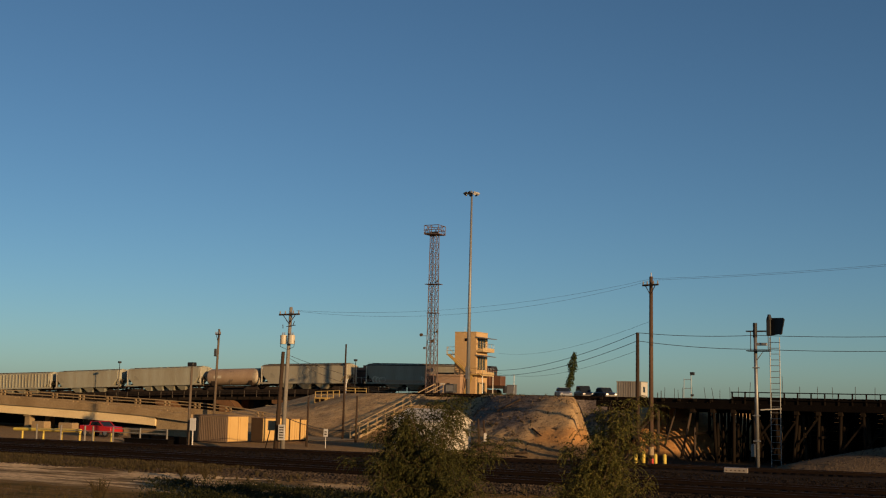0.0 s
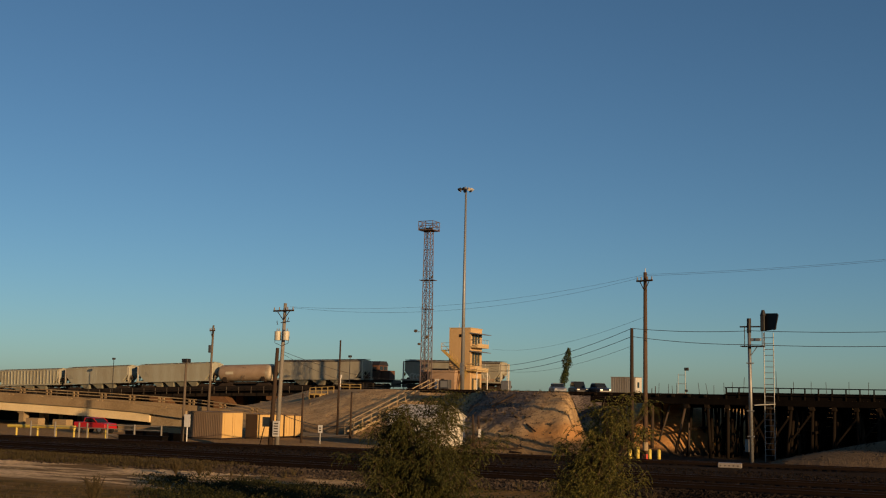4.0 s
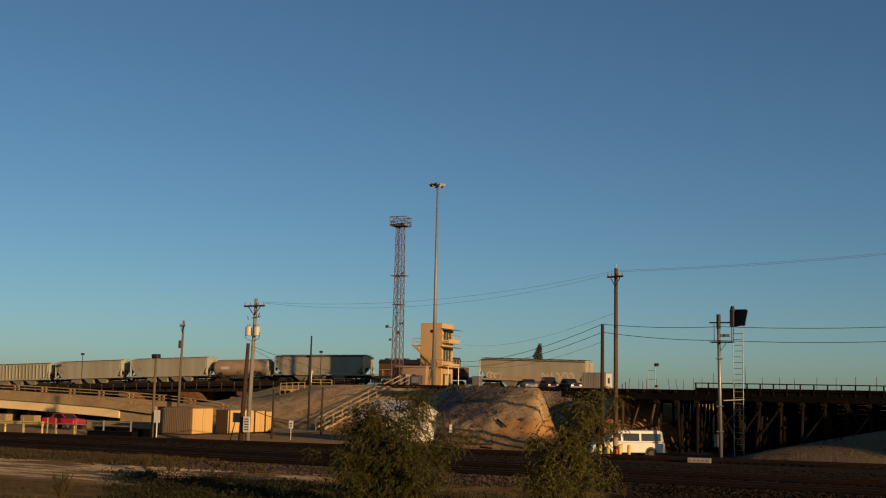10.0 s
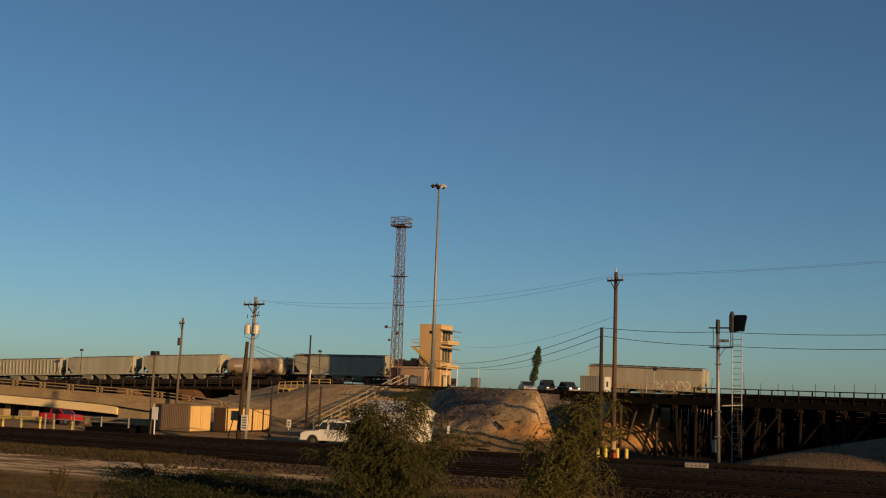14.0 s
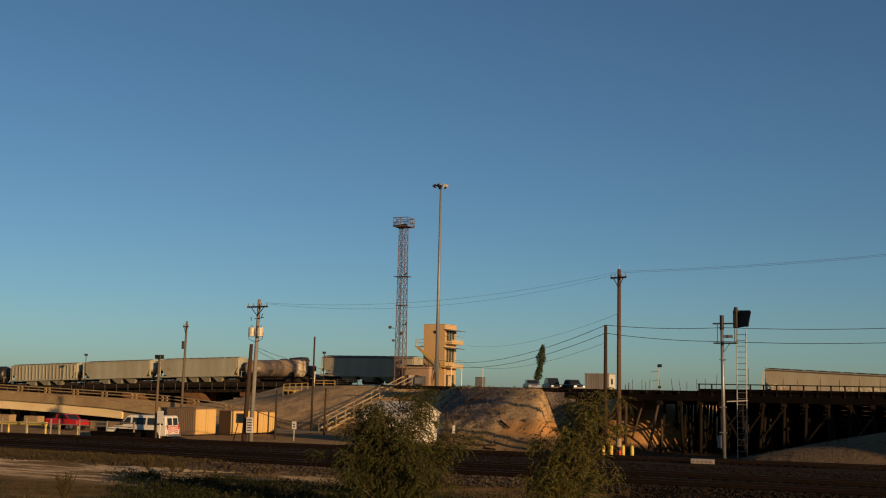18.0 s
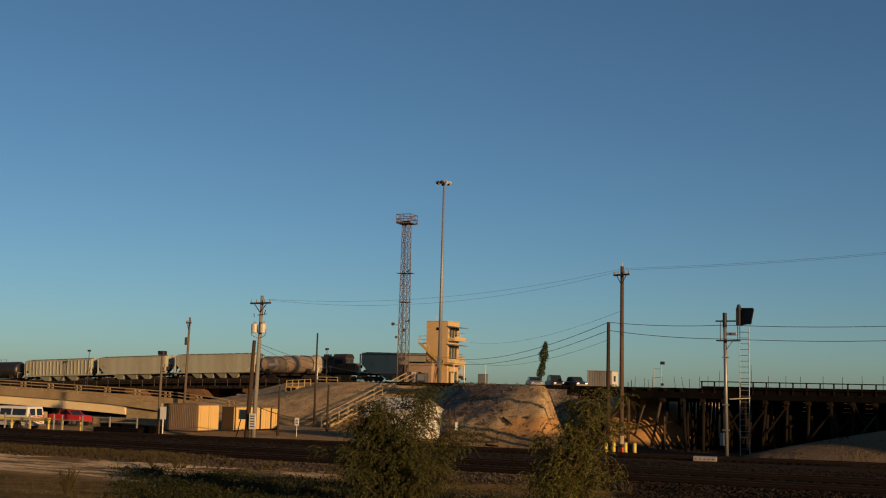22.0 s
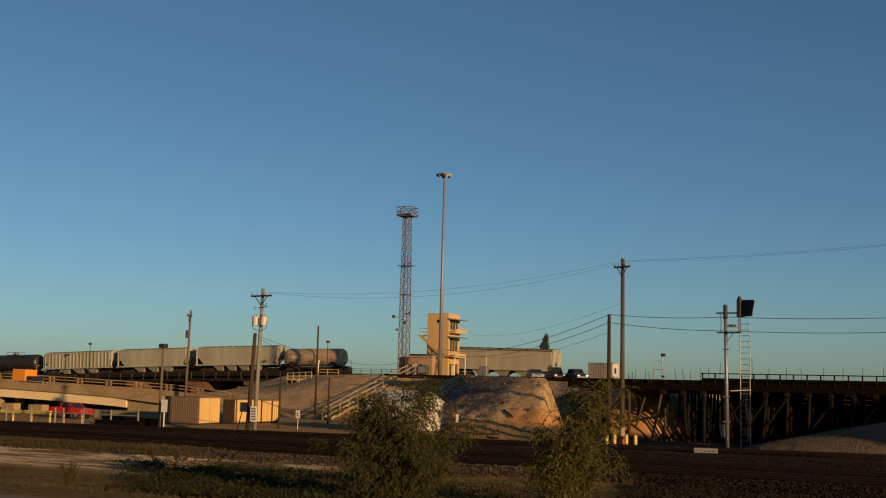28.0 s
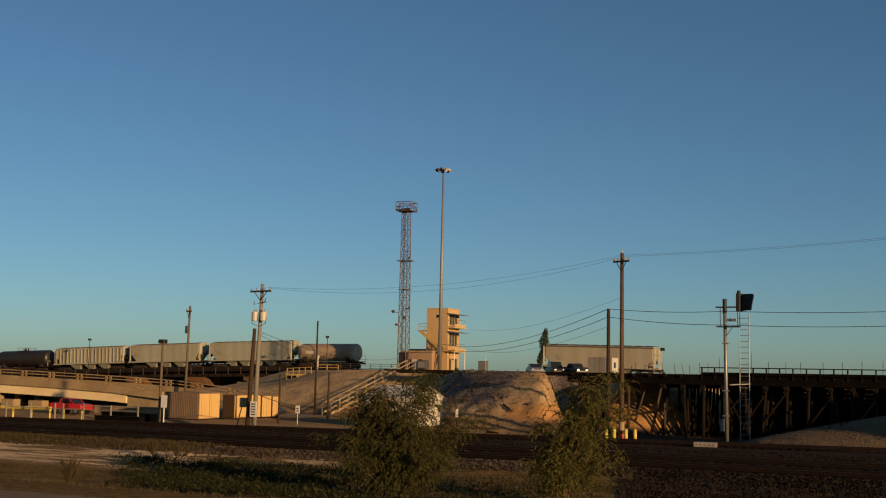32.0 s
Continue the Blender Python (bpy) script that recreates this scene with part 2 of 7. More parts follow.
def rod(bm, p, q, r, r2=None, n=8, caps=True):
    """A round rod from p to q."""
    p, q = Vector(p), Vector(q)
    r2 = r if r2 is None else r2
    d = (q - p).normalized()
    a = d.orthogonal().normalized()
    b = d.cross(a)
    one = [bm.verts.new(p + (a * math.cos(i * math.tau / n) + b * math.sin(i * math.tau / n)) * r) for i in range(n)]
    two = [bm.verts.new(q + (a * math.cos(i * math.tau / n) + b * math.sin(i * math.tau / n)) * r2) for i in range(n)]
    for i in range(n):
        j = (i + 1) % n
        bm.faces.new((one[i], one[j], two[j], two[i]))
    if caps:
        bm.faces.new(one[::-1])
        bm.faces.new(two)


def bar(bm, p, q, w, h):
    """A square bar of width w and height h from p to q."""
    p, q = Vector(p), Vector(q)
    d = (q - p).normalized()
    side = d.cross(Vector((0, 0, 1)))
    side = side.normalized() if side.length > 1e-4 else Vector((1, 0, 0))
    up = side.cross(d)
    vs = []
    for c in (p, q):
        for i, j in ((-1, -1), (1, -1), (1, 1), (-1, 1)):
            vs.append(bm.verts.new(c + side * i * w / 2 + up * j * h / 2))
    for f in ((3, 2, 1, 0), (4, 5, 6, 7), (0, 1, 5, 4), (1, 2, 6, 5), (2, 3, 7, 6), (3, 0, 4, 7)):
        bm.faces.new([vs[i] for i in f])


def prism(bm, outline, y0, y1, axis="y"):
    """A flat outline in x, z pushed from y0 to y1 (axis 'x': outline in y, z pushed along x)."""
    put = (lambda a, b, c: (a, c, b)) if axis == "y" else (lambda a, b, c: (c, a, b))
    one = [bm.verts.new(put(a, b, y0)) for a, b in outline]
    two = [bm.verts.new(put(a, b, y1)) for a, b in outline]
    n = len(outline)
    bm.faces.new(one)
    bm.faces.new(two[::-1])
    for i in range(n):
        j = (i + 1) % n
        bm.faces.new((one[j], one[i], two[i], two[j]))


def part(name, bm, material, parent=None, label="", bevel=0.0, smooth=False, at=None):
    """Links a bmesh as one mesh object, under a thing or under a part."""
    bmesh.ops.recalc_face_normals(bm, faces=bm.faces)
    if bevel:
        bmesh.ops.bevel(bm, geom=list(bm.edges), offset=bevel, segments=1, affect="EDGES", clamp_overlap=True)
    me = bpy.data.meshes.new(name)
    bm.to_mesh(me)
    bm.free()
    me.materials.append(material)
    if smooth:
        for p in me.polygons:
            p.use_smooth = True
    ob = new(name, me)
    if parent is not None:
        ob.parent = parent
    if at is not None:
        ob.matrix_basis = at
    return tagged(ob, label)


def boxes(name, items, material, parent=None, label="", bevel=0.0, at=None):
    bm = bmesh.new()
    for a, b in items:
        box(bm, a, b)
    return part(name, bm, material, parent, label, bevel, at=at)


def rods(name, items, r, material, parent=None, label="", n=6):
    bm = bmesh.new()
    for p, q in items:
        rod(bm, p, q, r, n=n)
    return part(name, bm, material, parent, label)


def each_rod(name, items, r, material, parent, n=6):
    for item in items:
        rods(name, [item], r, material, parent, "", n)


def thing(name, m, label, category, group="", kind=""):
    ob = new(name)
    ob.empty_display_size = 0.3
    ob.matrix_basis = m
    return tagged(ob, label, category, group, kind)


def scatter(name, verts, faces, material, parent=None, label="", category="", kind=""):
    me = bpy.data.meshes.new(name)
    me.from_pydata(verts, [], faces)
    me.materials.append(material)
    ob = new(name, me)
    if parent is not None:
        ob.parent = parent
    return tagged(ob, label, category, "", kind)


def ease(x, a, b):
    k = min(1.0, max(0.0, (x - a) / (b - a)))
    return k * k * (3 - 2 * k)


def lerp(x, pts):
    """A broken line through (x, y) points."""
    if x <= pts[0][0]:
        return pts[0][1]
    for (x0, y0), (x1, y1) in zip(pts, pts[1:]):
        if x <= x1:
            return y0 + (y1 - y0) * (x - x0) / (x1 - x0)
    return pts[-1][1]


def glide(x, pts):
    """A smooth curve through (x, y) points."""
    xs = [p[0] for p in pts]
    if x <= xs[0]:
        return pts[0][1] + (x - xs[0]) * (pts[1][1] - pts[0][1]) / (xs[1] - xs[0])
    if x >= xs[-1]:
        return pts[-1][1] + (x - xs[-1]) * (pts[-1][1] - pts[-2][1]) / (xs[-1] - xs[-2])
    i = max(k for k in range(len(xs)) if xs[k] <= x)
    i = min(i, len(xs) - 2)

    def slope(k):
        a, b = max(0, k - 1), min(len(pts) - 1, k + 1)
        return (pts[b][1] - pts[a][1]) / (pts[b][0] - pts[a][0])
    h = xs[i + 1] - xs[i]
    s = (x - xs[i]) / h
    return ((2 * s**3 - 3 * s**2 + 1) * pts[i][1] + (s**3 - 2 * s**2 + s) * h * slope(i)
            + (-2 * s**3 + 3 * s**2) * pts[i + 1][1] + (s**3 - s**2) * h * slope(i + 1))


# ---- the lie of the land ----
HUMP_V = 162.0
HUMP = [(-320, -0.4), (-240, 1.0), (-200, 2.0), (-160, 3.1), (-139, 3.85), (-122, 4.4), (-105, 4.8), (-95, 4.92), (-82, 4.88), (-72, 4.72), (-55, 4.42),
        (-38, 4.1), (-17, 3.2), (5, 2.2), (30, 1.2), (60, 0.9), (200, 0.9)]
TOE = [(-120, 103), (-66, 102.5), (-55, 101.5), (-50, 97), (-46, 92.8), (-40, 89.5), (-34, 87), (-32, 87), (200, 87)]


FAR_SKEW = 0.12


def hump_rail(u):
    return glide(u, HUMP)


def engine_rail(u):
    return 4.85 + (hump_rail(u) - 1.0 - 4.85) * ease(-u, 102, 124)


def plateau(u, v):
    """Height of the filled yard, without its slopes."""
    k = u + (v - 112) * 1.0
    top = lerp(k, [(-110, 0.2), (-90, 1.0), (-80, 1.9), (-72, 2.7), (-64, 4.5), (-61, 4.72), (0, 4.72)])
    if v > 118:
        low = min(4.45, hump_rail(u) - 0.35)
        low += (4.58 - low) * ease(u, -63, -59) * (1 - ease(u, -47, -43)) * (1 - ease(v, 154, 158))
        top = min(top, top + (low - top) * ease(v, 118, 150))
    return top


def land(u, v):
    w = v - FAR_SKEW * (min(8, max(-100, u)) + 43) * ease(v, 61, 67) * (1 - ease(v, 80, 90))      # the far track runs askew
    z = lerp(w, [(-60, 1.8), (20.2, 1.8), (21.5, 1.72), (27, 1.0), (34, 0.45), (40, 0.3), (48.4, 0.2), (50.3, 0.5), (60.5, 0.5), (62.5, 0.18), (70.5, 0.2),
                 (71.3, 0.2), (74.5, 0.2), (76, 0.0), (77, 0.0)])
    toe = lerp(u, TOE)
    wide = lerp(u, [(-50, 12.0), (-44, 10.0), (200, 10.0)])
    rise = 0.35 * ease(v, toe, toe + wide) + 0.65 * min(1.0, max(0.0, (v - toe) / wide))
    if v > 80:
        flank = 1 - ease(u + 0.355 * v, -1.6, 0.8)            # the fill ends beside the underpass
        spill = ease(u, -36.5, -34.0) * (1 - ease(u, -31.0, -23.5))
        behind = min(1.0, max(0.0, (v - 116.5 + 10.0 * spill) / (7.0 + 3.0 * spill)))          # and goes on behind the trestle
        rise = max(rise * flank, behind if u > -48 or v > 124 else 0.0)
        z = -0.9 * ease(v, 80.5, 95) * ease(u, -40, -33) * (1 - behind)
    z = z + (plateau(u, v) - z) * rise if v > 77 else z
    if v > 190:
        z -= ease(v, 190, 400) * 4.0
    if v > 120 and u < -85:
        z = min(z, 0.8 + 4 * ease(u, -100, -85))
    z -= 0.18 * ease(v, 77.0, 78.8) * (1 - ease(v, 82.2, 83.6))            # the worn lane of the yard road
    if 96 < v < 107 and -78 < u < -58:
        z -= 0.5 * ease(u, -74, -70) * (1 - ease(u, -65, -61)) * (1 - ease(v, 103.5, 106))   # the road dips at the foot of the ramp
    m = math.hypot((u - 5.0) / 21.5, (v - 84.0) / 5.6)            # the gravel mound beside the signal
    if m < 1:
        z = max(z, 4.4 * (1 - m) ** 0.85)
    return z, rise


def ground():
    us = np.unique(np.concatenate([np.linspace(-3000, -260, 12), np.linspace(-260, -115, 30), np.arange(-115, -72, 1.1), np.arange(-72, 6, 0.55), np.linspace(7, 60, 20), np.linspace(80, 2500, 10)]))
    vs = np.unique(np.concatenate([np.linspace(-600, 10, 10), np.arange(12, 76, 0.75), np.arange(76, 122, 0.55), np.linspace(122, 200, 40), np.linspace(220, 4000, 14)]))
    verts = []
    for v in vs:
        for u in us:
            z, rise = land(u, v)
            p = Vector((u * 0.35, v * 0.35, 0.0))
            if 12 < v < 130 and -130 < u < 40:
                rough = 0.05 if 50 < v < 75 or v < 21 else 0.12
                steep = rise * (1 - rise) * 4
                if v > 77:
                    rough = 0.05 + 0.42 * steep * (1.0 if u > -54 else 0.25)
                z += rough * (noise.fractal(p * 1.6, 0.9, 2.2, 5) * 0.55)
                if steep > 0.02 and u > -54:
                    z += steep * (0.10 * noise.noise(Vector((u * 0.9, v * 0.25, 3.0))) + 0.12 * noise.noise(Vector((u * 1.3, v * 1.1, 8.0))))
            verts.append((u, v, z))
    w = len(us)
    faces = [(j * w + i, j * w + i + 1, (j + 1) * w + i + 1, (j + 1) * w + i) for j in range(len(vs) - 1) for i in range(w - 1)]
    me = bpy.data.meshes.new("ground")
    me.from_pydata([tuple(p) for p in verts], [], faces)
    for p in me.polygons:
        p.use_smooth = True
    me.materials.append(ground_material())
    tagged(new("ground", me), "dry dirt yard ground with gravel, grass verge and rubble slope", "ground", "", "structure")


def ground_material():
    m = bpy.data.materials.new("yard_ground")
    m.use_nodes = True
    n, ln = m.node_tree.nodes, m.node_tree.links
    bsdf = n["Principled BSDF"]
    bsdf.inputs["Roughness"].default_value, bsdf.inputs["Specular IOR Level"].default_value = 0.95, 0.02
    geo = n.new("ShaderNodeNewGeometry")
    sep = n.new("ShaderNodeSeparateXYZ")
    ln.new(geo.outputs["Position"], sep.inputs[0])

    def noisy(scale, detail=6, rough=0.6):
        t = n.new("ShaderNodeTexNoise")
        t.inputs["Scale"].default_value, t.inputs["Detail"].default_value, t.inputs["Roughness"].default_value = scale, detail, rough
        ln.new(geo.outputs["Position"], t.inputs["Vector"])
        return t.outputs["Fac"]

    def calc(op, a, b, c=None):
        k = n.new("ShaderNodeMath")
        k.operation = op
        for i, s in enumerate((a, b) if c is None else (a, b, c)):
            if isinstance(s, (int, float)):
                k.inputs[i].default_value = s
            else:
                ln.new(s, k.inputs[i])
        return k.outputs[0]

    def blend(f, a, b):
        k = n.new("ShaderNodeMix")
        k.data_type = "RGBA"
        if isinstance(f, (int, float)):
            k.inputs["Factor"].default_value = f
        else:
            ln.new(f, k.inputs["Factor"])
        for s, c in (("A", a), ("B", b)):
            if isinstance(c, tuple):
                k.inputs[s].default_value = (*c, 1)
            else:
                ln.new(c, k.inputs[s])
        return k.outputs["Result"]

    def step(x, a, b):
        k = n.new("ShaderNodeMapRange")
        k.interpolation_type = "SMOOTHSTEP"
        k.inputs["From Min"].default_value, k.inputs["From Max"].default_value = a, b
        ln.new(x, k.inputs["Value"])
        return k.outputs["Result"]

    big, mid, fine, tiny = noisy(0.12), noisy(0.7), noisy(4.0), noisy(14.0, 4)
    wob = calc("MULTIPLY_ADD", calc("SUBTRACT", mid, 0.5), 5.0, sep.outputs["Y"])
    wob_small = calc("MULTIPLY_ADD", calc("SUBTRACT", fine, 0.5), 1.0, sep.outputs["Y"])
    asphalt = blend(fine, (0.27, 0.21, 0.145), (0.19, 0.15, 0.105))
    weeds = blend(step(fine, 0.4, 0.62), (0.21, 0.13, 0.045), (0.12, 0.085, 0.026))
    verge = blend(step(mid, 0.42, 0.6), (0.22, 0.135, 0.047), (0.12, 0.085, 0.026))
    stretch = n.new("ShaderNodeVectorMath")
    stretch.operation = "MULTIPLY"
    stretch.inputs[1].default_value = (0.22, 1.0, 1.0)
    ln.new(geo.outputs["Position"], stretch.inputs[0])
    wind = n.new("ShaderNodeTexNoise")
    wind.inputs["Scale"].default_value, wind.inputs["Detail"].default_value, wind.inputs["Roughness"].default_value = 0.75, 7, 0.62
    ln.new(stretch.outputs[0], wind.inputs["Vector"])
    caliche = blend(step(fine, 0.42, 0.68), (0.86, 0.63, 0.36), (0.52, 0.36, 0.19))
    caliche = blend(step(wind.outputs["Fac"], 0.46, 0.58), caliche, blend(fine, (0.27, 0.18, 0.085), (0.17, 0.112, 0.052)))
    verge = blend(step(wind.outputs["Fac"], 0.56, 0.64), verge, (0.25, 0.165, 0.075))
    ballast = blend(step(tiny, 0.38, 0.66), (0.05, 0.036, 0.025), (0.135, 0.10, 0.07))
    # oily bed, its colour also lowered for the shade over the tracks
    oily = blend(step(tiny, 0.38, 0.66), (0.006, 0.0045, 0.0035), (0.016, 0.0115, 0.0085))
    yard = blend(step(fine, 0.35, 0.7), (0.36, 0.245, 0.125), (0.25, 0.165, 0.08))
    # dirt coloured darker at the trestle foot, standing in for its shade
    yard = blend(step(calc("MULTIPLY_ADD", mid, 4.0, sep.outputs["X"]), -34.5, -30.0), yard, blend(step(fine, 0.35, 0.7), (0.10, 0.075, 0.05), (0.055, 0.04, 0.028)))
    hill = blend(step(mid, 0.35, 0.68), (0.66, 0.455, 0.23), (0.42, 0.28, 0.145))
    hill = blend(step(fine, 0.52, 0.68), hill, (0.24, 0.165, 0.10))
    grey = blend(step(fine, 0.4, 0.62), (0.25, 0.2, 0.16), (0.10, 0.08, 0.068))
    # grey rubble tipped over the slope, orange dirt lower down towards its end
    patch = calc("MULTIPLY", step(sep.outputs["X"], -50.0, -45.5), calc("SUBTRACT", 1.0, step(sep.outputs["X"], -40.5, -37.0)))
    patch = calc("MULTIPLY", patch, step(calc("MULTIPLY_ADD", mid, 1.6, sep.outputs["Z"]), 2.0, 3.2))
    hill = blend(patch, hill, grey)
    warm = calc("MULTIPLY", step(sep.outputs["X"], -38.6, -36.4), calc("SUBTRACT", 1.0, step(calc("MULTIPLY_ADD", mid, 1.5, sep.outputs["Z"]), 2.2, 3.4)))
    hill = blend(calc("MULTIPLY", warm, 0.9), hill, blend(fine, (0.66, 0.34, 0.12), (0.48, 0.24, 0.08)))
    col = blend(step(wob_small, 19.2, 19.6), asphalt, weeds)
    col = blend(step(wob, 26.0, 30.0), col, verge)
    col = blend(calc("MULTIPLY", step(wob, 37.5, 41.0), calc("SUBTRACT", 1.0, step(sep.outputs["X"], -33, -24))), col, caliche)
    # gravel on the right is coloured darker, standing in for shade
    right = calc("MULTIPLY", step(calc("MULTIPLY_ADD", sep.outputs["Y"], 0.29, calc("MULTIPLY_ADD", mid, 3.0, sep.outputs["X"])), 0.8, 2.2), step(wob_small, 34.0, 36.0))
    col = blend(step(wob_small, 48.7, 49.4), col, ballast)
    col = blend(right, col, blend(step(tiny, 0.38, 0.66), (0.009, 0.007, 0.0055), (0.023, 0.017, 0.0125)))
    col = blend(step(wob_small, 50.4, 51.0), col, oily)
    col = blend(calc("MULTIPLY", step(wob_small, 62.0, 64.0), 0.3), col, ballast)
    askew = calc("MULTIPLY_ADD", sep.outputs["X"], -FAR_SKEW, wob_small)
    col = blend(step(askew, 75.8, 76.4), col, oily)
    col = blend(step(askew, 79.8, 80.8), col, yard)
    col = blend(step(sep.outputs["Z"], 0.5, 1.3), col, blend(step(sep.outputs["Y"], 77.0, 78.0), col, hill))
    mound = calc("MULTIPLY", step(sep.outputs["X"], -17.5, -15.5), calc("MULTIPLY", step(sep.outputs["Y"], 77.0, 78.5), calc("SUBTRACT", 1.0, step(sep.outputs["Y"], 90, 92))))
    col = blend(mound, col, blend(step(tiny, 0.4, 0.65), (0.22, 0.158, 0.098), (0.12, 0.087, 0.055)))
    bank = calc("MULTIPLY", calc("MULTIPLY", step(sep.outputs["X"], -37.5, -35.5), calc("SUBTRACT", 1.0, step(sep.outputs["X"], -24.0, -20.0))), calc("MULTIPLY", step(wob_small, 103.0, 105.0), step(sep.outputs["Z"], -0.7, 0.2)))
    col = blend(bank, col, hill)
    col = blend(calc("MULTIPLY", step(big, 0.45, 0.62), 0.35), col, blend(0.5, col, (0.08, 0.06, 0.04)))
    col = blend(0.16, col, (0.0, 0.0, 0.0))
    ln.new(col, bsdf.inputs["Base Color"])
    bump = n.new("ShaderNodeBump")
    bump.inputs["Strength"].default_value, bump.inputs["Distance"].default_value = 0.9, 0.12
    ln.new(calc("ADD", fine, calc("MULTIPLY", tiny, 0.6)), bump.inputs["Height"])
    ln.new(bump.outputs["Normal"], bsdf.inputs["Normal"])
    return m


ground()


# ---- main tracks in the foreground ----
def rail_profile(bm, u0, u1, v, z, steps=1, zf=None):
    """A rail: foot, web and head as one section, top at z."""
    sec = [(-0.07, -0.17), (0.07, -0.17), (0.07, -0.155), (0.012, -0.13), (0.012, -0.045), (0.036, -0.035), (0.036, 0.0), (-0.036, 0.0), (-0.036, -0.035), (-0.012, -0.045), (-0.012, -0.13), (-0.07, -0.155)]
    rings = []
    for k in range(steps + 1):
        u = u0 + (u1 - u0) * k / steps
        zz = zf(u) if zf else z
        rings.append([bm.verts.new((u, v + a, zz + b)) for a, b in sec])
    for a, b in zip(rings, rings[1:]):
        for i in range(len(sec)):
            j = (i + 1) % len(sec)
            bm.faces.new((a[i], a[j], b[j], b[i]))


def track(name, v, z, u0, u1, ties, label, skew=0.0):
    """A track along u at v; skew turns it in plan, in metres of v for each metre of u, about u = -43."""
    t = thing(name, pose(-43, v, z) @ pose(0, 0, 0, 0, 0, math.degrees(math.atan(skew))) @ pose(43, 0, 0), label, "railway track", "yard tracks", "structure")
    for dv in (-0.7175, 0.7175):
        bm = bmesh.new()
        rail_profile(bm, u0, u1, dv, 0.0)
        part("rail", bm, M["rust"], t, "rusty steel rail with worn head")
        boxes("rail_head", [((u0, dv - 0.03, 0.001), (u1, dv + 0.03, 0.004))], M["railhead"], t, "worn brown rail head")
    if ties:
        bm = bmesh.new()
        box(bm, (-0.115, -1.3, -0.36), (0.115, 1.3, -0.175))
        first = part("tie", bm, M["tie"], t, "weathered timber tie", 0.012)
        n = int((ties[1] - ties[0]) / 0.55)
        for i in range(n):
            u = ties[0] + 0.55 * i
            o = first if i == 0 else new("tie", first.data)
            o.parent = t
            o.matrix_basis = pose(u, random.uniform(-0.05, 0.05), random.uniform(-0.012, 0.008), 0, 0, random.uniform(-1.2, 1.2))
    return t


track("track_main", 52.3, 0.72, -260, 120, (-62, 6), "rusty main line track on dark oily ties")
track("track_siding", 57.4, 0.72, -260, 120, (-68, 4), "rusty siding track on dark oily ties")
track("track_far", 72.9, 0.42, -100, 8, (-84, 0), "rusty single track beside the yard road", FAR_SKEW)


def ballast_stones():
    """Loose crushed rock along the tracks."""
    rng = np.random.default_rng(4)
    base = np.array([(1, 0, 0), (-0.5, 0.85, 0), (-0.5, -0.85, 0), (0.2, 0.1, 0.8), (-0.1, 0.1, -0.7)])
    tri = ((0, 1, 3), (1, 2, 3), (2, 0, 3), (1, 0, 4), (2, 1, 4), (0, 2, 4))
    heap = {"stone": ([], []), "oilstone": ([], []), "shade_gravel": ([], [])}
    for lo, hi, num, size in ((37.0, 48.6, 6000, 0.06), (48.6, 51.0, 7000, 0.06), (53.4, 56.4, 1800, 0.06), (58.5, 63.0, 3500, 0.065), (63.0, 71.5, 4500, 0.065)):
        verts, faces = heap["shade_gravel" if lo < 40 else "stone" if lo < 50 else "oilstone"]
        for _ in range(num):
            v = rng.uniform(lo, hi)
            u = rng.uniform((-1.02 if lo > 40 else -0.30) * v - (2 if lo > 40 else 0), -0.06 * v + 2)
            z = land(u, v)[0]
            # ballast on the right takes the stone darkened for shade
            verts, faces = heap["oilstone" if lo > 50 else "shade_gravel" if u > -0.33 * v else "stone"]
            s = size * rng.uniform(0.5, 1.6)
            a, b = rng.uniform(0, 6.28), rng.uniform(0.7, 1.3)
            c, d = math.cos(a), math.sin(a)
            o = len(verts)
            for x, y, h in base:
                verts.append((u + s * (c * x - d * y * b), v + s * (d * x + c * y * b), z + 0.03 + s * h * 0.8))
            faces += [(o + i, o + j, o + k) for i, j, k in tri]
    scatter("ballast", *heap["stone"], M["stone"], None, "crushed brown-grey ballast stones along the tracks", "ballast", "stuff")
    scatter("loose_gravel", *heap["shade_gravel"], M["shade_gravel"], None, "loose brown gravel stones beside the ballast", "gravel", "stuff")
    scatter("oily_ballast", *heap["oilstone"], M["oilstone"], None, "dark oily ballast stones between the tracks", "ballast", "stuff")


ballast_stones()


def concrete_block():
    t = thing("cable_trough_cover", pose(-16.6, 74.0, 0.22, 0, 0, 7), "pale concrete block with holes lying in the ballast", "concrete block")
    boxes("slab", [((-0.72, -0.25, 0), (0.72, 0.25, 0.3))], M["ceramic"], t, "", 0.03)
    for i in range(5):
        boxes("slot", [((-0.6 + i * 0.26, -0.255, 0.1), (-0.5 + i * 0.26, -0.23, 0.17))], M["stone"], t)


concrete_block()


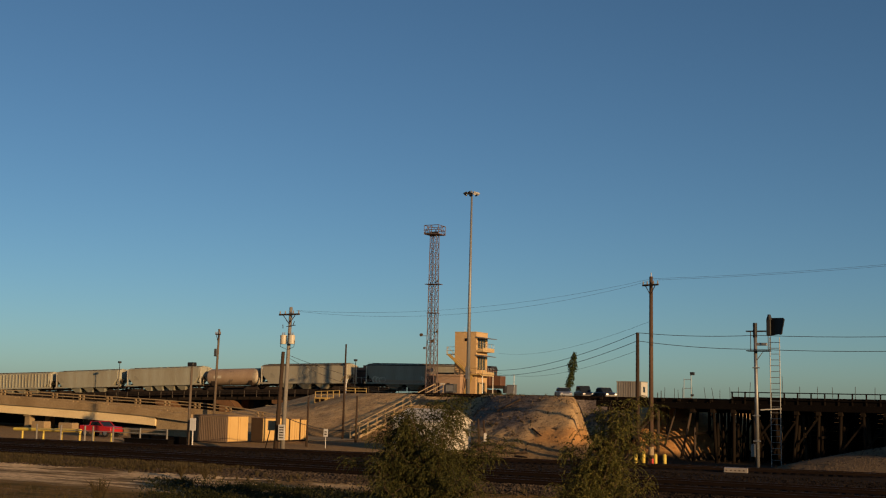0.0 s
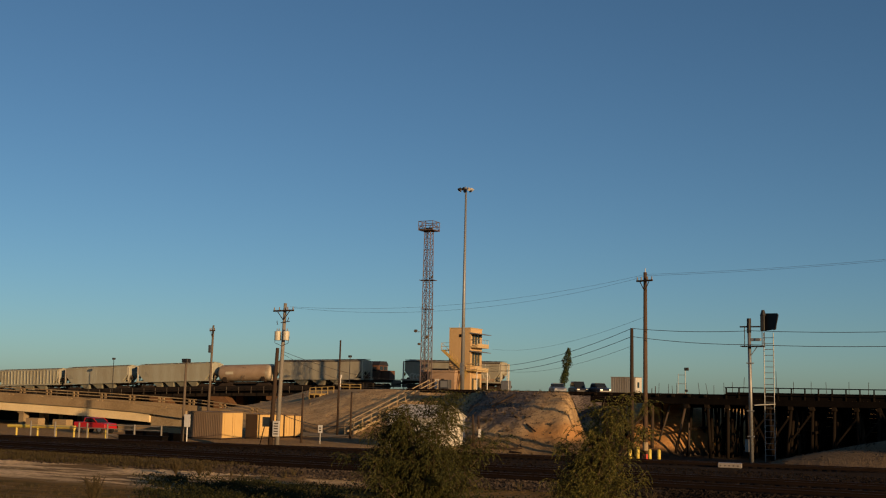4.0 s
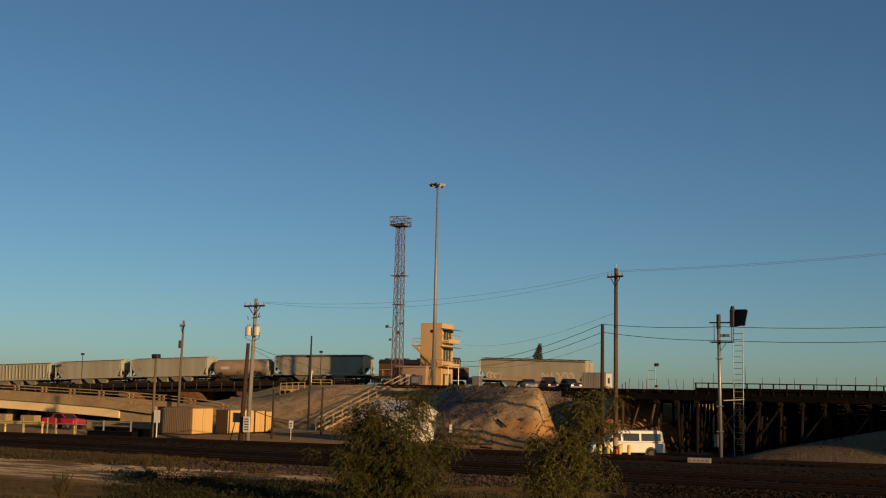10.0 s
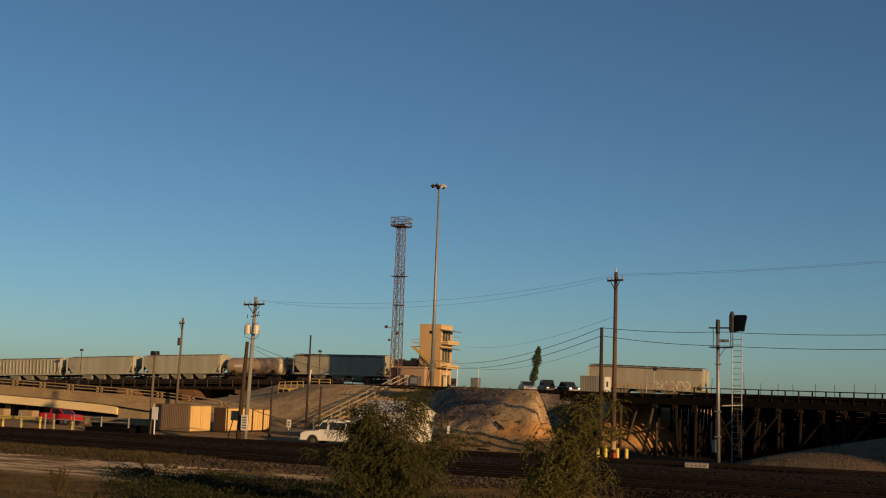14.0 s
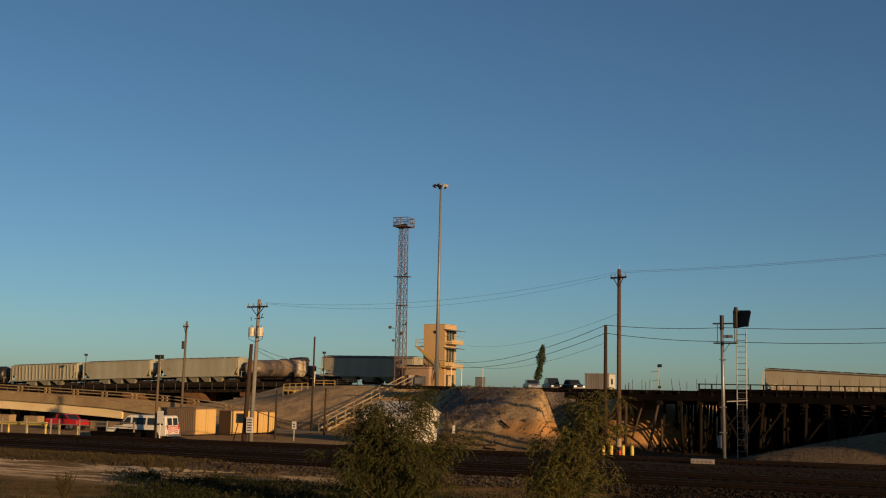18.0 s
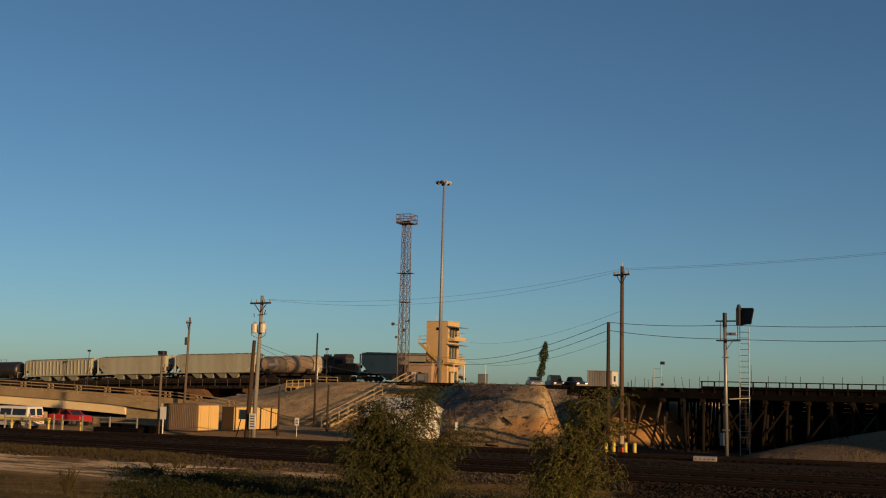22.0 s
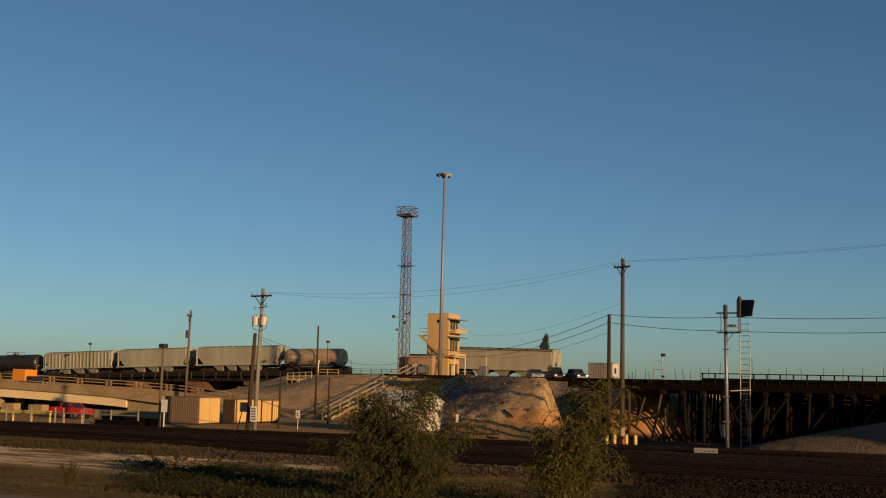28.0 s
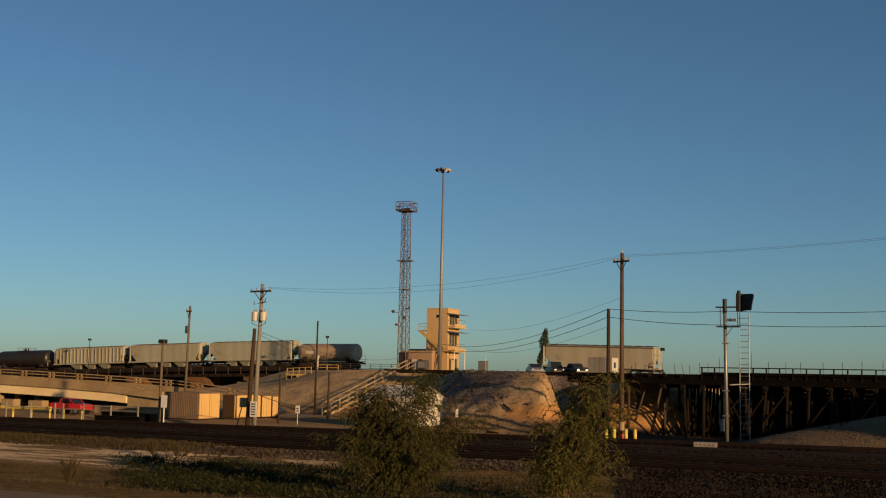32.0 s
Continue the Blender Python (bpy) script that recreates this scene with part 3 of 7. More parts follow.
# ---- timber trestle ----
def trestle():
    t = thing("timber_trestle", pose(0, 0, 0), "black creosoted timber railway trestle with plank railing", "trestle", "", "structure")
    v0, v1, top = 107.0, 115.0, 4.75
    u0, u1 = -37.2, 28.0
    boxes("deck", [((u0, v0 + 0.15, top - 0.3), (u1, v1 - 0.15, top - 0.004))], M["deep_black"], t)
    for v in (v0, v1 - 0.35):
        boxes("stringer", [((u0, v, top - 0.86), (u1, v + 0.3, top - 0.304))], M["deep_black"], t, "creosote-black stringer, darkened for shade", 0.02)
    for i in range(4):
        boxes("inner_stringer", [((u0, v0 + 1.4 + 1.5 * i, top - 0.84), (u1, v0 + 1.7 + 1.5 * i, top - 0.306))], M["timber"], t)
    rng = random.Random(5)
    for i in range(31):
        u = -35.8 if i == 0 else -29.75 + 1.85 * i
        boxes("bent_cap", [((u - 0.19, v0 - 0.25, top - 1.2), (u + 0.19, v1 + 0.25, top - 0.864))], M["timber"], t, "", 0.02)
        for k in ((1, 4) if i == 1 else range(6)):
            v = v0 + 0.3 + k * 1.48
            lean = (k - 2.5) * 0.16
            bm = bmesh.new()
            foot = land(u, v + lean)[0] - 0.4
            rod(bm, (u + rng.uniform(-0.4, 0.4), v + lean, foot), (u, v, top - 1.2), 0.16, 0.14, 8)
            part("post", bm, M["timber_lit" if u > -24 and rng.random() < (0.22 if k == 0 else 0.12) else "timber"], t, smooth=True)
        for s in (() if i == 1 else (0.2, -0.2)):
            a, b = (v0 + 0.1, v1 - 0.1) if s > 0 else (v1 - 0.1, v0 + 0.1)
            bm = bmesh.new()
            bar(bm, (u + s, a, -0.3), (u + s, b, top - 1.35), 0.09, 0.2)
            part("sway_brace", bm, M["timber"], t)
        if i % 3 == 1:
            boxes("sash_brace", [((u + 0.26, v0 - 0.2, 1.55), (u + 0.34, v1 + 0.2, 1.78))], M["timber"], t)
        if 3 < i and u < 24:
            for k in range(2):
                if rng.random() < 0.55:
                    bm = bmesh.new()
                    a, b = (0.4, top - 1.4) if k else (top - 1.4, 0.4)
                    bar(bm, (u, v0 - 0.08 - 0.1 * k, a + rng.uniform(-0.3, 0.6)), (u + 1.85, v0 - 0.08 - 0.1 * k, b + rng.uniform(-0.6, 0.0)), 0.08, 0.15)
                    part("tower_brace", bm, M["timber_lit" if u > -24 and rng.random() < 0.3 else "timber"], t)
    # lone posts and struts at the open end
    for p, q, r in (((-31.35, 107.6, -0.6), (-31.3, 107.6, top - 0.87), 0.17), ((-31.3, 110.4, -0.6), (-31.2, 110.4, top - 0.87), 0.15), ((-30.8, 108.0, 0.4), (-29.7, 108.0, top - 0.9), 0.1),
                    ((-29.1, 107.5, -0.6), (-28.1, 107.4, top - 0.87), 0.13), ((-27.7, 106.9, -0.8), (-27.7, 106.9, 2.2), 0.1)):
        bm = bmesh.new()
        rod(bm, p, q, r, r * 0.9, 8)
        part("lone_post", bm, M["timber_lit"], t, "weathered grey-brown post, paled as if sunlit", smooth=True)
    for a, b in (((-33.6, 1.2), (-31.3, 3.4)),):
        bm = bmesh.new()
        bar(bm, (a[0], 107.35, a[1]), (b[0], 107.35, b[1]), 0.08, 0.14)
        part("strut", bm, M["timber_lit"], t)
    # plank backing, added to stand in for the dark behind the trestle
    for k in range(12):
        boxes("dark_backing_plank", [((-24.6, v1 + 1.5 - 0.012 * (k % 2), 0.42 * k - 0.9), (u1, v1 + 1.65, 0.42 * k - 0.49))], M["deep_black"], t)
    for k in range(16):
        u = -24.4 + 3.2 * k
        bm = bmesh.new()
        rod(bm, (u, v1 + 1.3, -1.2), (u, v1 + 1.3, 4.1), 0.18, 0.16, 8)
        part("dark_backing_post", bm, M["deep_black"], t)
    boxes("guard_timber", [((-24.4, v0 + 0.2, top + 0.003), (u1, v0 + 0.45, top + 0.3))], M["deep_black"], t, "", 0.02)
    # walkway railing
    for r in (0.76, 0.14):
        boxes("handrail", [((-24.4, v0 - 0.06, top + r - 0.09), (u1, v0 + 0.03, top + r))], M["deep_black"], t)
    for i in range(46):
        u = -24.3 + 1.15 * i
        boxes("rail_post", [((u - 0.06, v0 + 0.032, top - 0.4), (u + 0.06, v0 + 0.15, top + 0.76))], M["timber"], t)
    for i in range(8):
        u = -36.8 + 1.5 * i
        boxes("tie_end", [((u, v0 - 0.12, top - 0.2), (u + 0.24, v0 + 0.14, top + 0.02))], M["timber"], t)


trestle()
track("track_trestle", 109.4, 4.84, -58, 60, (-56, 26), "rusty track along the crest and over the trestle")


def stake(u, h, lean, r=0.03):
    bm = bmesh.new()
    rod(bm, (0, 0, 0), (lean, 0, h), r, r * 0.8, 6)
    tagged(part("marker_stake", bm, M["pole_dark"], None, "", at=pose(u, 114.6, 4.747)), "thin dark weathered stake along the trestle deck", "stake", "stakes along the trestle")


for u, h, lean in ((-33.4, 0.6, 0.0), (-33.05, 0.8, 0.0), (-32.7, 1.15, 0.04), (-31.7, 1.05, 0.0), (-31.3, 0.9, -0.05), (-30.9, 1.15, 0.0), (-29.95, 1.2, 0.02), (-28.6, 1.22, -0.14), (-27.8, 1.17, -0.2),
                   (-27.2, 1.0, 0.0), (-26.2, 1.25, -0.04), (-25.4, 1.3, 0.0), (-24.35, 1.8, 0.1), (-21.2, 2.4, -0.06), (-19.65, 1.42, 0.0), (-18.05, 1.44, 0.02), (-16.65, 1.4, -0.05), (-14.65, 1.48, 0.0), (-12.95, 1.45, 0.03), (-11.2, 1.57, 0.0), (-9.4, 1.6, 0.02)):
    stake(u, h, lean, 0.05 if h < 0.9 else 0.028)


# ---- buildings and masts on the hump ----
def tower():
    t = thing("yard_tower", pose(-73.30, 150.00, 4.288) @ Matrix.Scale(0.997, 4), "three-storey ochre stucco yard tower with projecting window canopies", "building")
    W, D, Ht = 3.35, 3.9, 9.35
    wall = 0.22
    # the shell: the window side faces along the tracks
    boxes("wall", [((0, 0, 0), (W, wall, Ht))], M["stucco"], t, "plain ochre stucco wall")
    boxes("wall", [((0, D - wall, 0), (W, D, Ht))], M["stucco"], t)
    boxes("wall", [((0, wall, 0), (wall, D - wall, Ht))], M["stucco"], t)
    levels = [(0.2, 2.3), (4.1, 6.0), (7.1, 8.55)]
    solid, z = [], 0.0
    for a, b in levels:
        solid.append(((W - wall, wall, z), (W, D - wall, a)))
        z = b
    solid.append(((W - wall, wall, z), (W, D - wall, Ht)))
    for a, b in levels:
        solid += [((W - wall, wall, a), (W, wall + 0.35, b)), ((W - wall, D - wall - 0.35, a), (W, D - wall, b))]
    for item in solid:
        boxes("window_wall", [item], M["stucco"], t, "ochre stucco between the window bands")
    boxes("roof", [((wall, wall, Ht - 0.45), (W - wall, D - wall, Ht - 0.2))], M["concrete"], t)
    boxes("parapet_cap", [((-0.05, -0.05, Ht + 0.003), (W + 0.05, D + 0.05, Ht + 0.1))], M["stucco_pale"], t, "", 0.02)
    for a, b in levels:
        w = boxes("window", [((W - 0.13, wall + 0.36, a + 0.01), (W - 0.1, D - wall - 0.36, b - 0.01))], M["window_lit"], t, "greenish glass window band")
        for i in range(4):
            v = wall + 0.36 + i * (D - 2 * wall - 0.78) / 3
            boxes("mullion", [((W - 0.098, v, a), (W - 0.02, v + 0.07, b))], M["stucco_pale"], w)
    for zc, out in ((8.6, 1.45), (6.05, 1.35)):
        bm = bmesh.new()
        prism(bm, [(W, zc + 0.16), (W, zc - 0.02), (W + out, zc - 0.14), (W + out, zc - 0.05)], -0.1, D + 0.1)
        part("canopy", bm, M["steel_grey"], t, "thin grey sloping window canopy")
    for zc in (6.75, 3.35):
        boxes("balcony_slab", [((W + 0.003, 0.0, zc - 0.15), (W + 1.1, D, zc + 0.1))], M["stucco_pale"], t, "pale balcony slab", 0.02)
        boxes("balcony_front", [((W + 1.02, 0.0, zc + 0.103), (W + 1.1, D, zc + 0.42))], M["stucco_pale"], t)
        for i in range(5):
            v = 0.05 + i * (D - 0.1) / 4
            rods("baluster", [((W + 1.06, v, zc + 0.42), (W + 1.06, v, zc + 1.0))], 0.025, M["steel_grey"], t)
        rods("railing", [((W + 1.06, 0, zc + 1.0), (W + 1.06, D, zc + 1.0)), ((W, 0.05, zc + 1.0), (W + 1.06, 0.05, zc + 1.0))], 0.03, M["steel_grey"], t)
    for i in range(2):
        rods("balcony_post", [((W + 1.0, 0.15 + i * 3.6, 0), (W + 1.0, 0.15 + i * 3.6, 3.2))], 0.07, M["white"], t, "white steel post")
    boxes("emblem", [((1.55, -0.03, 8.1), (2.15, -0.003, 8.5))], M["rust"], t, "small faded wall emblem")
    boxes("door", [((W - 0.05, 1.3, 0.01), (W + 0.03, 2.2, 2.1))], M["stucco_pale"], t)
    # outside stair and gangway
    boxes("gangway", [((-1.5, 0.3, 6.2), (-0.003, 1.3, 6.32))], M["steel_grey"], t, "grey steel side landing")
    rods("gangway_rail", [((-1.45, 0.35, 6.3), (-1.45, 0.35, 7.3)), ((-0.1, 0.35, 6.3), (-0.1, 0.35, 7.3)), ((-1.45, 0.35, 7.3), (-0.1, 0.35, 7.3)), ((-1.45, 0.35, 6.8), (-0.1, 0.35, 6.8))], 0.03, M["yellow"], t)
    bm = bmesh.new()
    bar(bm, (-0.7, -0.25, 6.2), (2.6, -0.25, 3.4), 0.09, 0.24)
    bar(bm, (-0.7, -0.85, 6.2), (2.6, -0.85, 3.4), 0.09, 0.24)
    part("stair_stringer", bm, M["yellow"], t, "yellow steel stair stringers")
    for i in range(12):
        k = i / 11
        boxes("stair_tread", [((-0.7 + 3.3 * k - 0.12, -0.8, 6.2 - 2.8 * k), (-0.7 + 3.3 * k + 0.12, -0.3, 6.2 - 2.8 * k + 0.04))], M["steel_grey"], t)
    rods("stair_rail", [((-0.7, -0.88, 7.2), (2.6, -0.88, 4.4))] + [((-0.7 + 3.3 * k / 4, -0.88, 6.2 - 2.8 * k / 4), (-0.7 + 3.3 * k / 4, -0.88, 7.2 - 2.8 * k / 4)) for k in range(5)], 0.03, M["yellow"], t)
    boxes("landing", [((2.5, -0.95, 3.3), (W + 1.1, -0.06, 3.42))], M["yellow"], t, "yellow landing")
    rods("landing_rail", [((2.6, -0.9, 4.3), (W + 1.05, -0.9, 4.3)), ((2.6, -0.9, 3.9), (W + 1.05, -0.9, 3.9))] + [((2.6 + 0.6 * i, -0.9, 3.4), (2.6 + 0.6 * i, -0.9, 4.3)) for i in range(4)], 0.03, M["yellow"], t)
    bm = bmesh.new()
    bar(bm, (W - 0.2, -0.5, 3.35), (1.9, -0.5, 0.2), 0.1, 0.22)
    bar(bm, (W - 0.2, -0.9, 3.35), (1.9, -0.9, 0.2), 0.1, 0.22)
    part("lower_stair", bm, M["yellow"], t, "yellow lower stair")
    rods("aerial", [((0.6, 2, Ht), (0.6, 2, Ht + 0.9))], 0.02, M["steel_grey"], t)


tower()


def annex():
    t = thing("yard_office", pose(-76.2, 148.62, 4.288) @ Matrix.Scale(0.997, 4), "single-storey pinkish tan stucco office with flat roof", "building")
    L, D, Ht = 4.5, 4.6, 3.1
    boxes("wall", [((0, 0, 0), (0.55, 0.2, Ht)), ((0.55, 0, 2.15), (1.25, 0.2, Ht)), ((1.25, 0, 0), (2.3, 0.2, Ht)), ((2.3, 0, 2.15), (2.9, 0.2, Ht)), ((2.9, 0, 0), (L, 0.2, Ht))], M["stucco_tan"], t)
    boxes("wall", [((0, 0.2, 0), (0.2, D, Ht))], M["stucco_tan"], t)
    boxes("wall", [((L - 0.2, 0.2, 0), (L, D, Ht))], M["stucco_tan"], t)
    boxes("wall", [((0.2, D - 0.2, 0), (L - 0.2, D, Ht))], M["stucco_tan"], t)
    boxes("roof", [((-0.15, -0.15, Ht + 0.003), (L + 0.15, D + 0.1, Ht + 0.25))], M["stucco_tan"], t, "tan roof slab", 0.02)
    boxes("door", [((0.57, 0.1, 0.02), (1.23, 0.16, 2.14))], M["pole_dark"], t, "dark brown door")
    boxes("window", [((1.45, -0.03, 0.7), (2.1, -0.003, 2.1))], M["white"], t, "pale shuttered window")
    boxes("door", [((2.32, 0.1, 0.02), (2.88, 0.16, 2.14))], M["pole_dark"], t, "dark brown door")
    box_ac = boxes("cooler", [((2.75, -1.2, 0.75), (4.15, -0.2, 2.0))], M["cooler"], t, "dull blue-grey sheet-metal cooler", 0.04)
    for x in (2.85, 3.95):
        boxes("cooler_leg", [((x, -1.1, 0), (x + 0.1, -1.0, 0.75))], M["steel_grey"], box_ac)
    boxes("cooler_grille", [((2.9, -1.225, 0.95), (4.0, -1.203, 1.8))], M["steel_mast"], box_ac)
    t2 = thing("equipment_room", pose(-77.9, 154.0, 4.288) @ Matrix.Scale(0.985, 4), "low flat-roofed equipment room behind the office", "building")
    boxes("wall", [((0, 0, 0), (5.0, 1.6, 3.5))], M["stucco_tan"], t2)
    boxes("roof", [((-0.1, -0.1, 3.503), (5.1, 1.7, 3.75))], M["roofdark"], t2)


annex()


def lattice_tower():
    t = thing("lattice_tower", pose(-74.47, 145.22, 4.341) @ Matrix.Scale(0.9865, 4), "tall rust-red steel lattice floodlight tower with top platform", "lattice tower")
    Ht, b, c = 23.0, 0.62, 0.47

    def half(z):
        return b + (c - b) * z / Ht
    for sx in (-1, 1):
        for sy in (-1, 1):
            bm = bmesh.new()
            rod(bm, (sx * b, sy * b, 0), (sx * c, sy * c, Ht), 0.07, 0.055, 6)
            part("leg", bm, M["lattice"], t)
    n = 15
    for i in range(n):
        z0, z1 = Ht * i / n, Ht * (i + 1) / n
        a0, a1 = half(z0), half(z1)
        for (x0, y0), (x1, y1) in (((-1, -1), (1, -1)), ((1, -1), (1, 1)), ((1, 1), (-1, 1)), ((-1, 1), (-1, -1))):
            rods("brace", [((x0 * a0, y0 * a0, z0), (x1 * a1, y1 * a1, z1))], 0.03, M["lattice"], t, "", 4)
            rods("brace", [((x1 * a0, y1 * a0, z0), (x0 * a1, y0 * a1, z1))], 0.03, M["lattice"], t, "", 4)
            rods("strut", [((x0 * a1, y0 * a1, z1), (x1 * a1, y1 * a1, z1))], 0.03, M["lattice"], t, "", 4)
    rods("ladder", [((0.12, -0.5, 0.3), (0.12, -0.4, Ht)), ((-0.22, -0.5, 0.3), (-0.22, -0.4, Ht))] + [((0.12, -0.48, 0.6 * i + 0.5), (-0.22, -0.48, 0.6 * i + 0.5)) for i in range(38)], 0.022, M["lattice"], t, n=4)
    P = 1.12
    boxes("platform", [((-P, -P, Ht), (P, P, Ht + 0.12))], M["lattice"], t, "dark steel grating platform")
    rods("platform_rail", [((x * P, y * P, Ht + k), (x2 * P, y2 * P, Ht + k)) for k in (0.65, 1.3) for x, y, x2, y2 in ((-1, -1, 1, -1), (1, -1, 1, 1), (1, 1, -1, 1), (-1, 1, -1, -1))], 0.05, M["lattice"], t)
    each_rod("platform_post", [((x * P, y * P, Ht), (x * P, y * P, Ht + 1.3)) for x in (-1, 0, 1) for y in (-1, 0, 1) if x or y], 0.045, M["lattice"], t)
    each_rod("platform_brace", [((x * P, y * P, Ht + 0.1), (x2 * P, y2 * P, Ht + 1.28)) for x, y, x2, y2 in ((-1, -1, 0, -1), (1, -1, 0, -1), (1, -1, 1, 0), (1, 1, 1, 0), (1, 1, 0, 1), (-1, 1, 0, 1), (-1, -1, -1, 0), (-1, 1, -1, 0))], 0.035, M["lattice"], t)
    for s in (-1, 1):
        boxes("toe_board", [((-P - 0.02, s * P - 0.02, Ht + 0.123), (P + 0.02, s * P + 0.02, Ht + 0.25))], M["black"], t, "dark toe board")
    boxes("mid_platform", [((-1.1, -0.7, 15.9), (1.1, 0.7, 15.98))], M["lattice"], t, "narrow mid-height catwalk")
    boxes("low_platform", [((-0.75, -0.65, 11.8), (0.75, 0.65, 11.87))], M["lattice"], t, "small lower catwalk")
    boxes("dark_housing", [((-0.5, -0.5, 0.4), (0.5, 0.5, 3.0))], M["black"], t, "dark cabinet inside the tower foot", 0.05)
    for i, (x, z, s) in enumerate(((-1.3, 8.75, 0.3), (1.15, 9.2, 0.2), (-0.75, 6.9, 0.22), (0.5, 7.9, 0.28), (1.05, 16.3, 0.16))):
        arm = rods("lamp_arm", [((x * 0.4, -0.6, z - 0.15), (x, -0.8, z - 0.15))], 0.04, M["lattice"], t)
        bm = bmesh.new()
        rod(bm, (x, -1.05, z - 0.05), (x, -0.65, z + 0.05), s * 0.75, s * 0.5, 12)
        part("floodlight", bm, M["roofdark"], t, "round dark grey floodlight")


lattice_tower()


def light_mast():
    t = thing("high_mast_light", pose(-68.32, 144.06, 4.341) @ Matrix.Scale(0.9865, 4), "very tall tapered grey steel mast with a ring of floodlights", "light mast")
    Ht = 28.5
    bm = bmesh.new()
    rod(bm, (0, 0, 0), (0.05, 0, Ht), 0.29, 0.13, 14)
    part("shaft", bm, M["steel_mast"], t, smooth=True)
    boxes("base_plate", [((-0.5, -0.5, 0), (0.5, 0.5, 0.12))], M["steel_mast"], t)
    boxes("winch_box", [((-0.18, -0.5, 2.6), (0.22, -0.2, 4.3))], M["steel_grey"], t)
    bm = bmesh.new()
    for i in range(16):
        a, b = math.tau * i / 16, math.tau * (i + 1) / 16
        rod(bm, (0.75 * math.cos(a), 0.75 * math.sin(a), Ht), (0.75 * math.cos(b), 0.75 * math.sin(b), Ht), 0.05, n=6)
    for i in range(4):
        a = math.tau * i / 4
        rod(bm, (0, 0, Ht), (0.75 * math.cos(a), 0.75 * math.sin(a), Ht), 0.04, n=6)
    part("lamp_ring", bm, M["steel_mast"], t)
    for i in range(7):
        a = math.tau * i / 7 + 0.3
        bm = bmesh.new()
        c, s = math.cos(a), math.sin(a)
        rod(bm, (0.72 * c, 0.72 * s, Ht + 0.12), (1.02 * c, 1.02 * s, Ht - 0.2), 0.11, 0.25, 12)
        part("floodlight", bm, M["black" if i % 3 else "white_steel"], t, "bell-shaped floodlight")
    bm = bmesh.new()
    rod(bm, (0, 0, Ht), (0, 0, Ht + 0.35), 0.2, 0.1, 10)
    part("mast_head", bm, M["steel_mast"], t)


light_mast()


def cabinet(u, v, w, d, h, label, mat, pole=0.0):
    t = thing("equipment_cabinet", pose(u, v, land(u, v)[0]), label, "cabinet")
    boxes("body", [((0, 0, 0), (w, d, h))], M[mat], t, "", 0.02)
    boxes("roof", [((-0.05, -0.05, h + 0.003), (w + 0.05, d + 0.05, h + 0.06))], M[mat], t)
    boxes("door", [((0.08, -0.025, 0.1), (w - 0.08, -0.003, h - 0.15))], M[mat], t)
    if pole:
        rods("vent_pipe", [((w * 0.8, d * 0.5, h), (w * 0.8, d * 0.5, h + pole))], 0.05, M["steel_grey"], t)


cabinet(-65.2, 150.0, 1.15, 0.9, 2.0, "grey steel equipment cabinet with a pipe", "steel_grey", 1.5)


def relay_hut():
    t = thing("corrugated_hut", pose(-46.0, 140.0, land(-46, 140)[0]), "small grey corrugated steel hut with pale end", "hut")
    L, D, Ht = 3.1, 2.6, 2.25
    boxes("body", [((0, 0, 0), (L, D, Ht))], M["shedgrey"], t)
    for i in range(14):
        u = 0.05 + i * 0.22
        boxes("rib", [((u, -0.04, 0.02), (u + 0.09, -0.003, Ht - 0.02))], M["shedgrey"], t)
    boxes("end_wall", [((L + 0.003, 0, 0), (L + 0.05, D, Ht))], M["white_steel"], t, "pale sunlit end wall")
    boxes("end_window", [((L + 0.053, 0.7, 1.0), (L + 0.07, 1.5, 1.7))], M["glass"], t)
    boxes("roof", [((-0.06, -0.06, Ht + 0.003), (L + 0.1, D + 0.06, Ht + 0.08))], M["shedgrey"], t)


relay_hut()


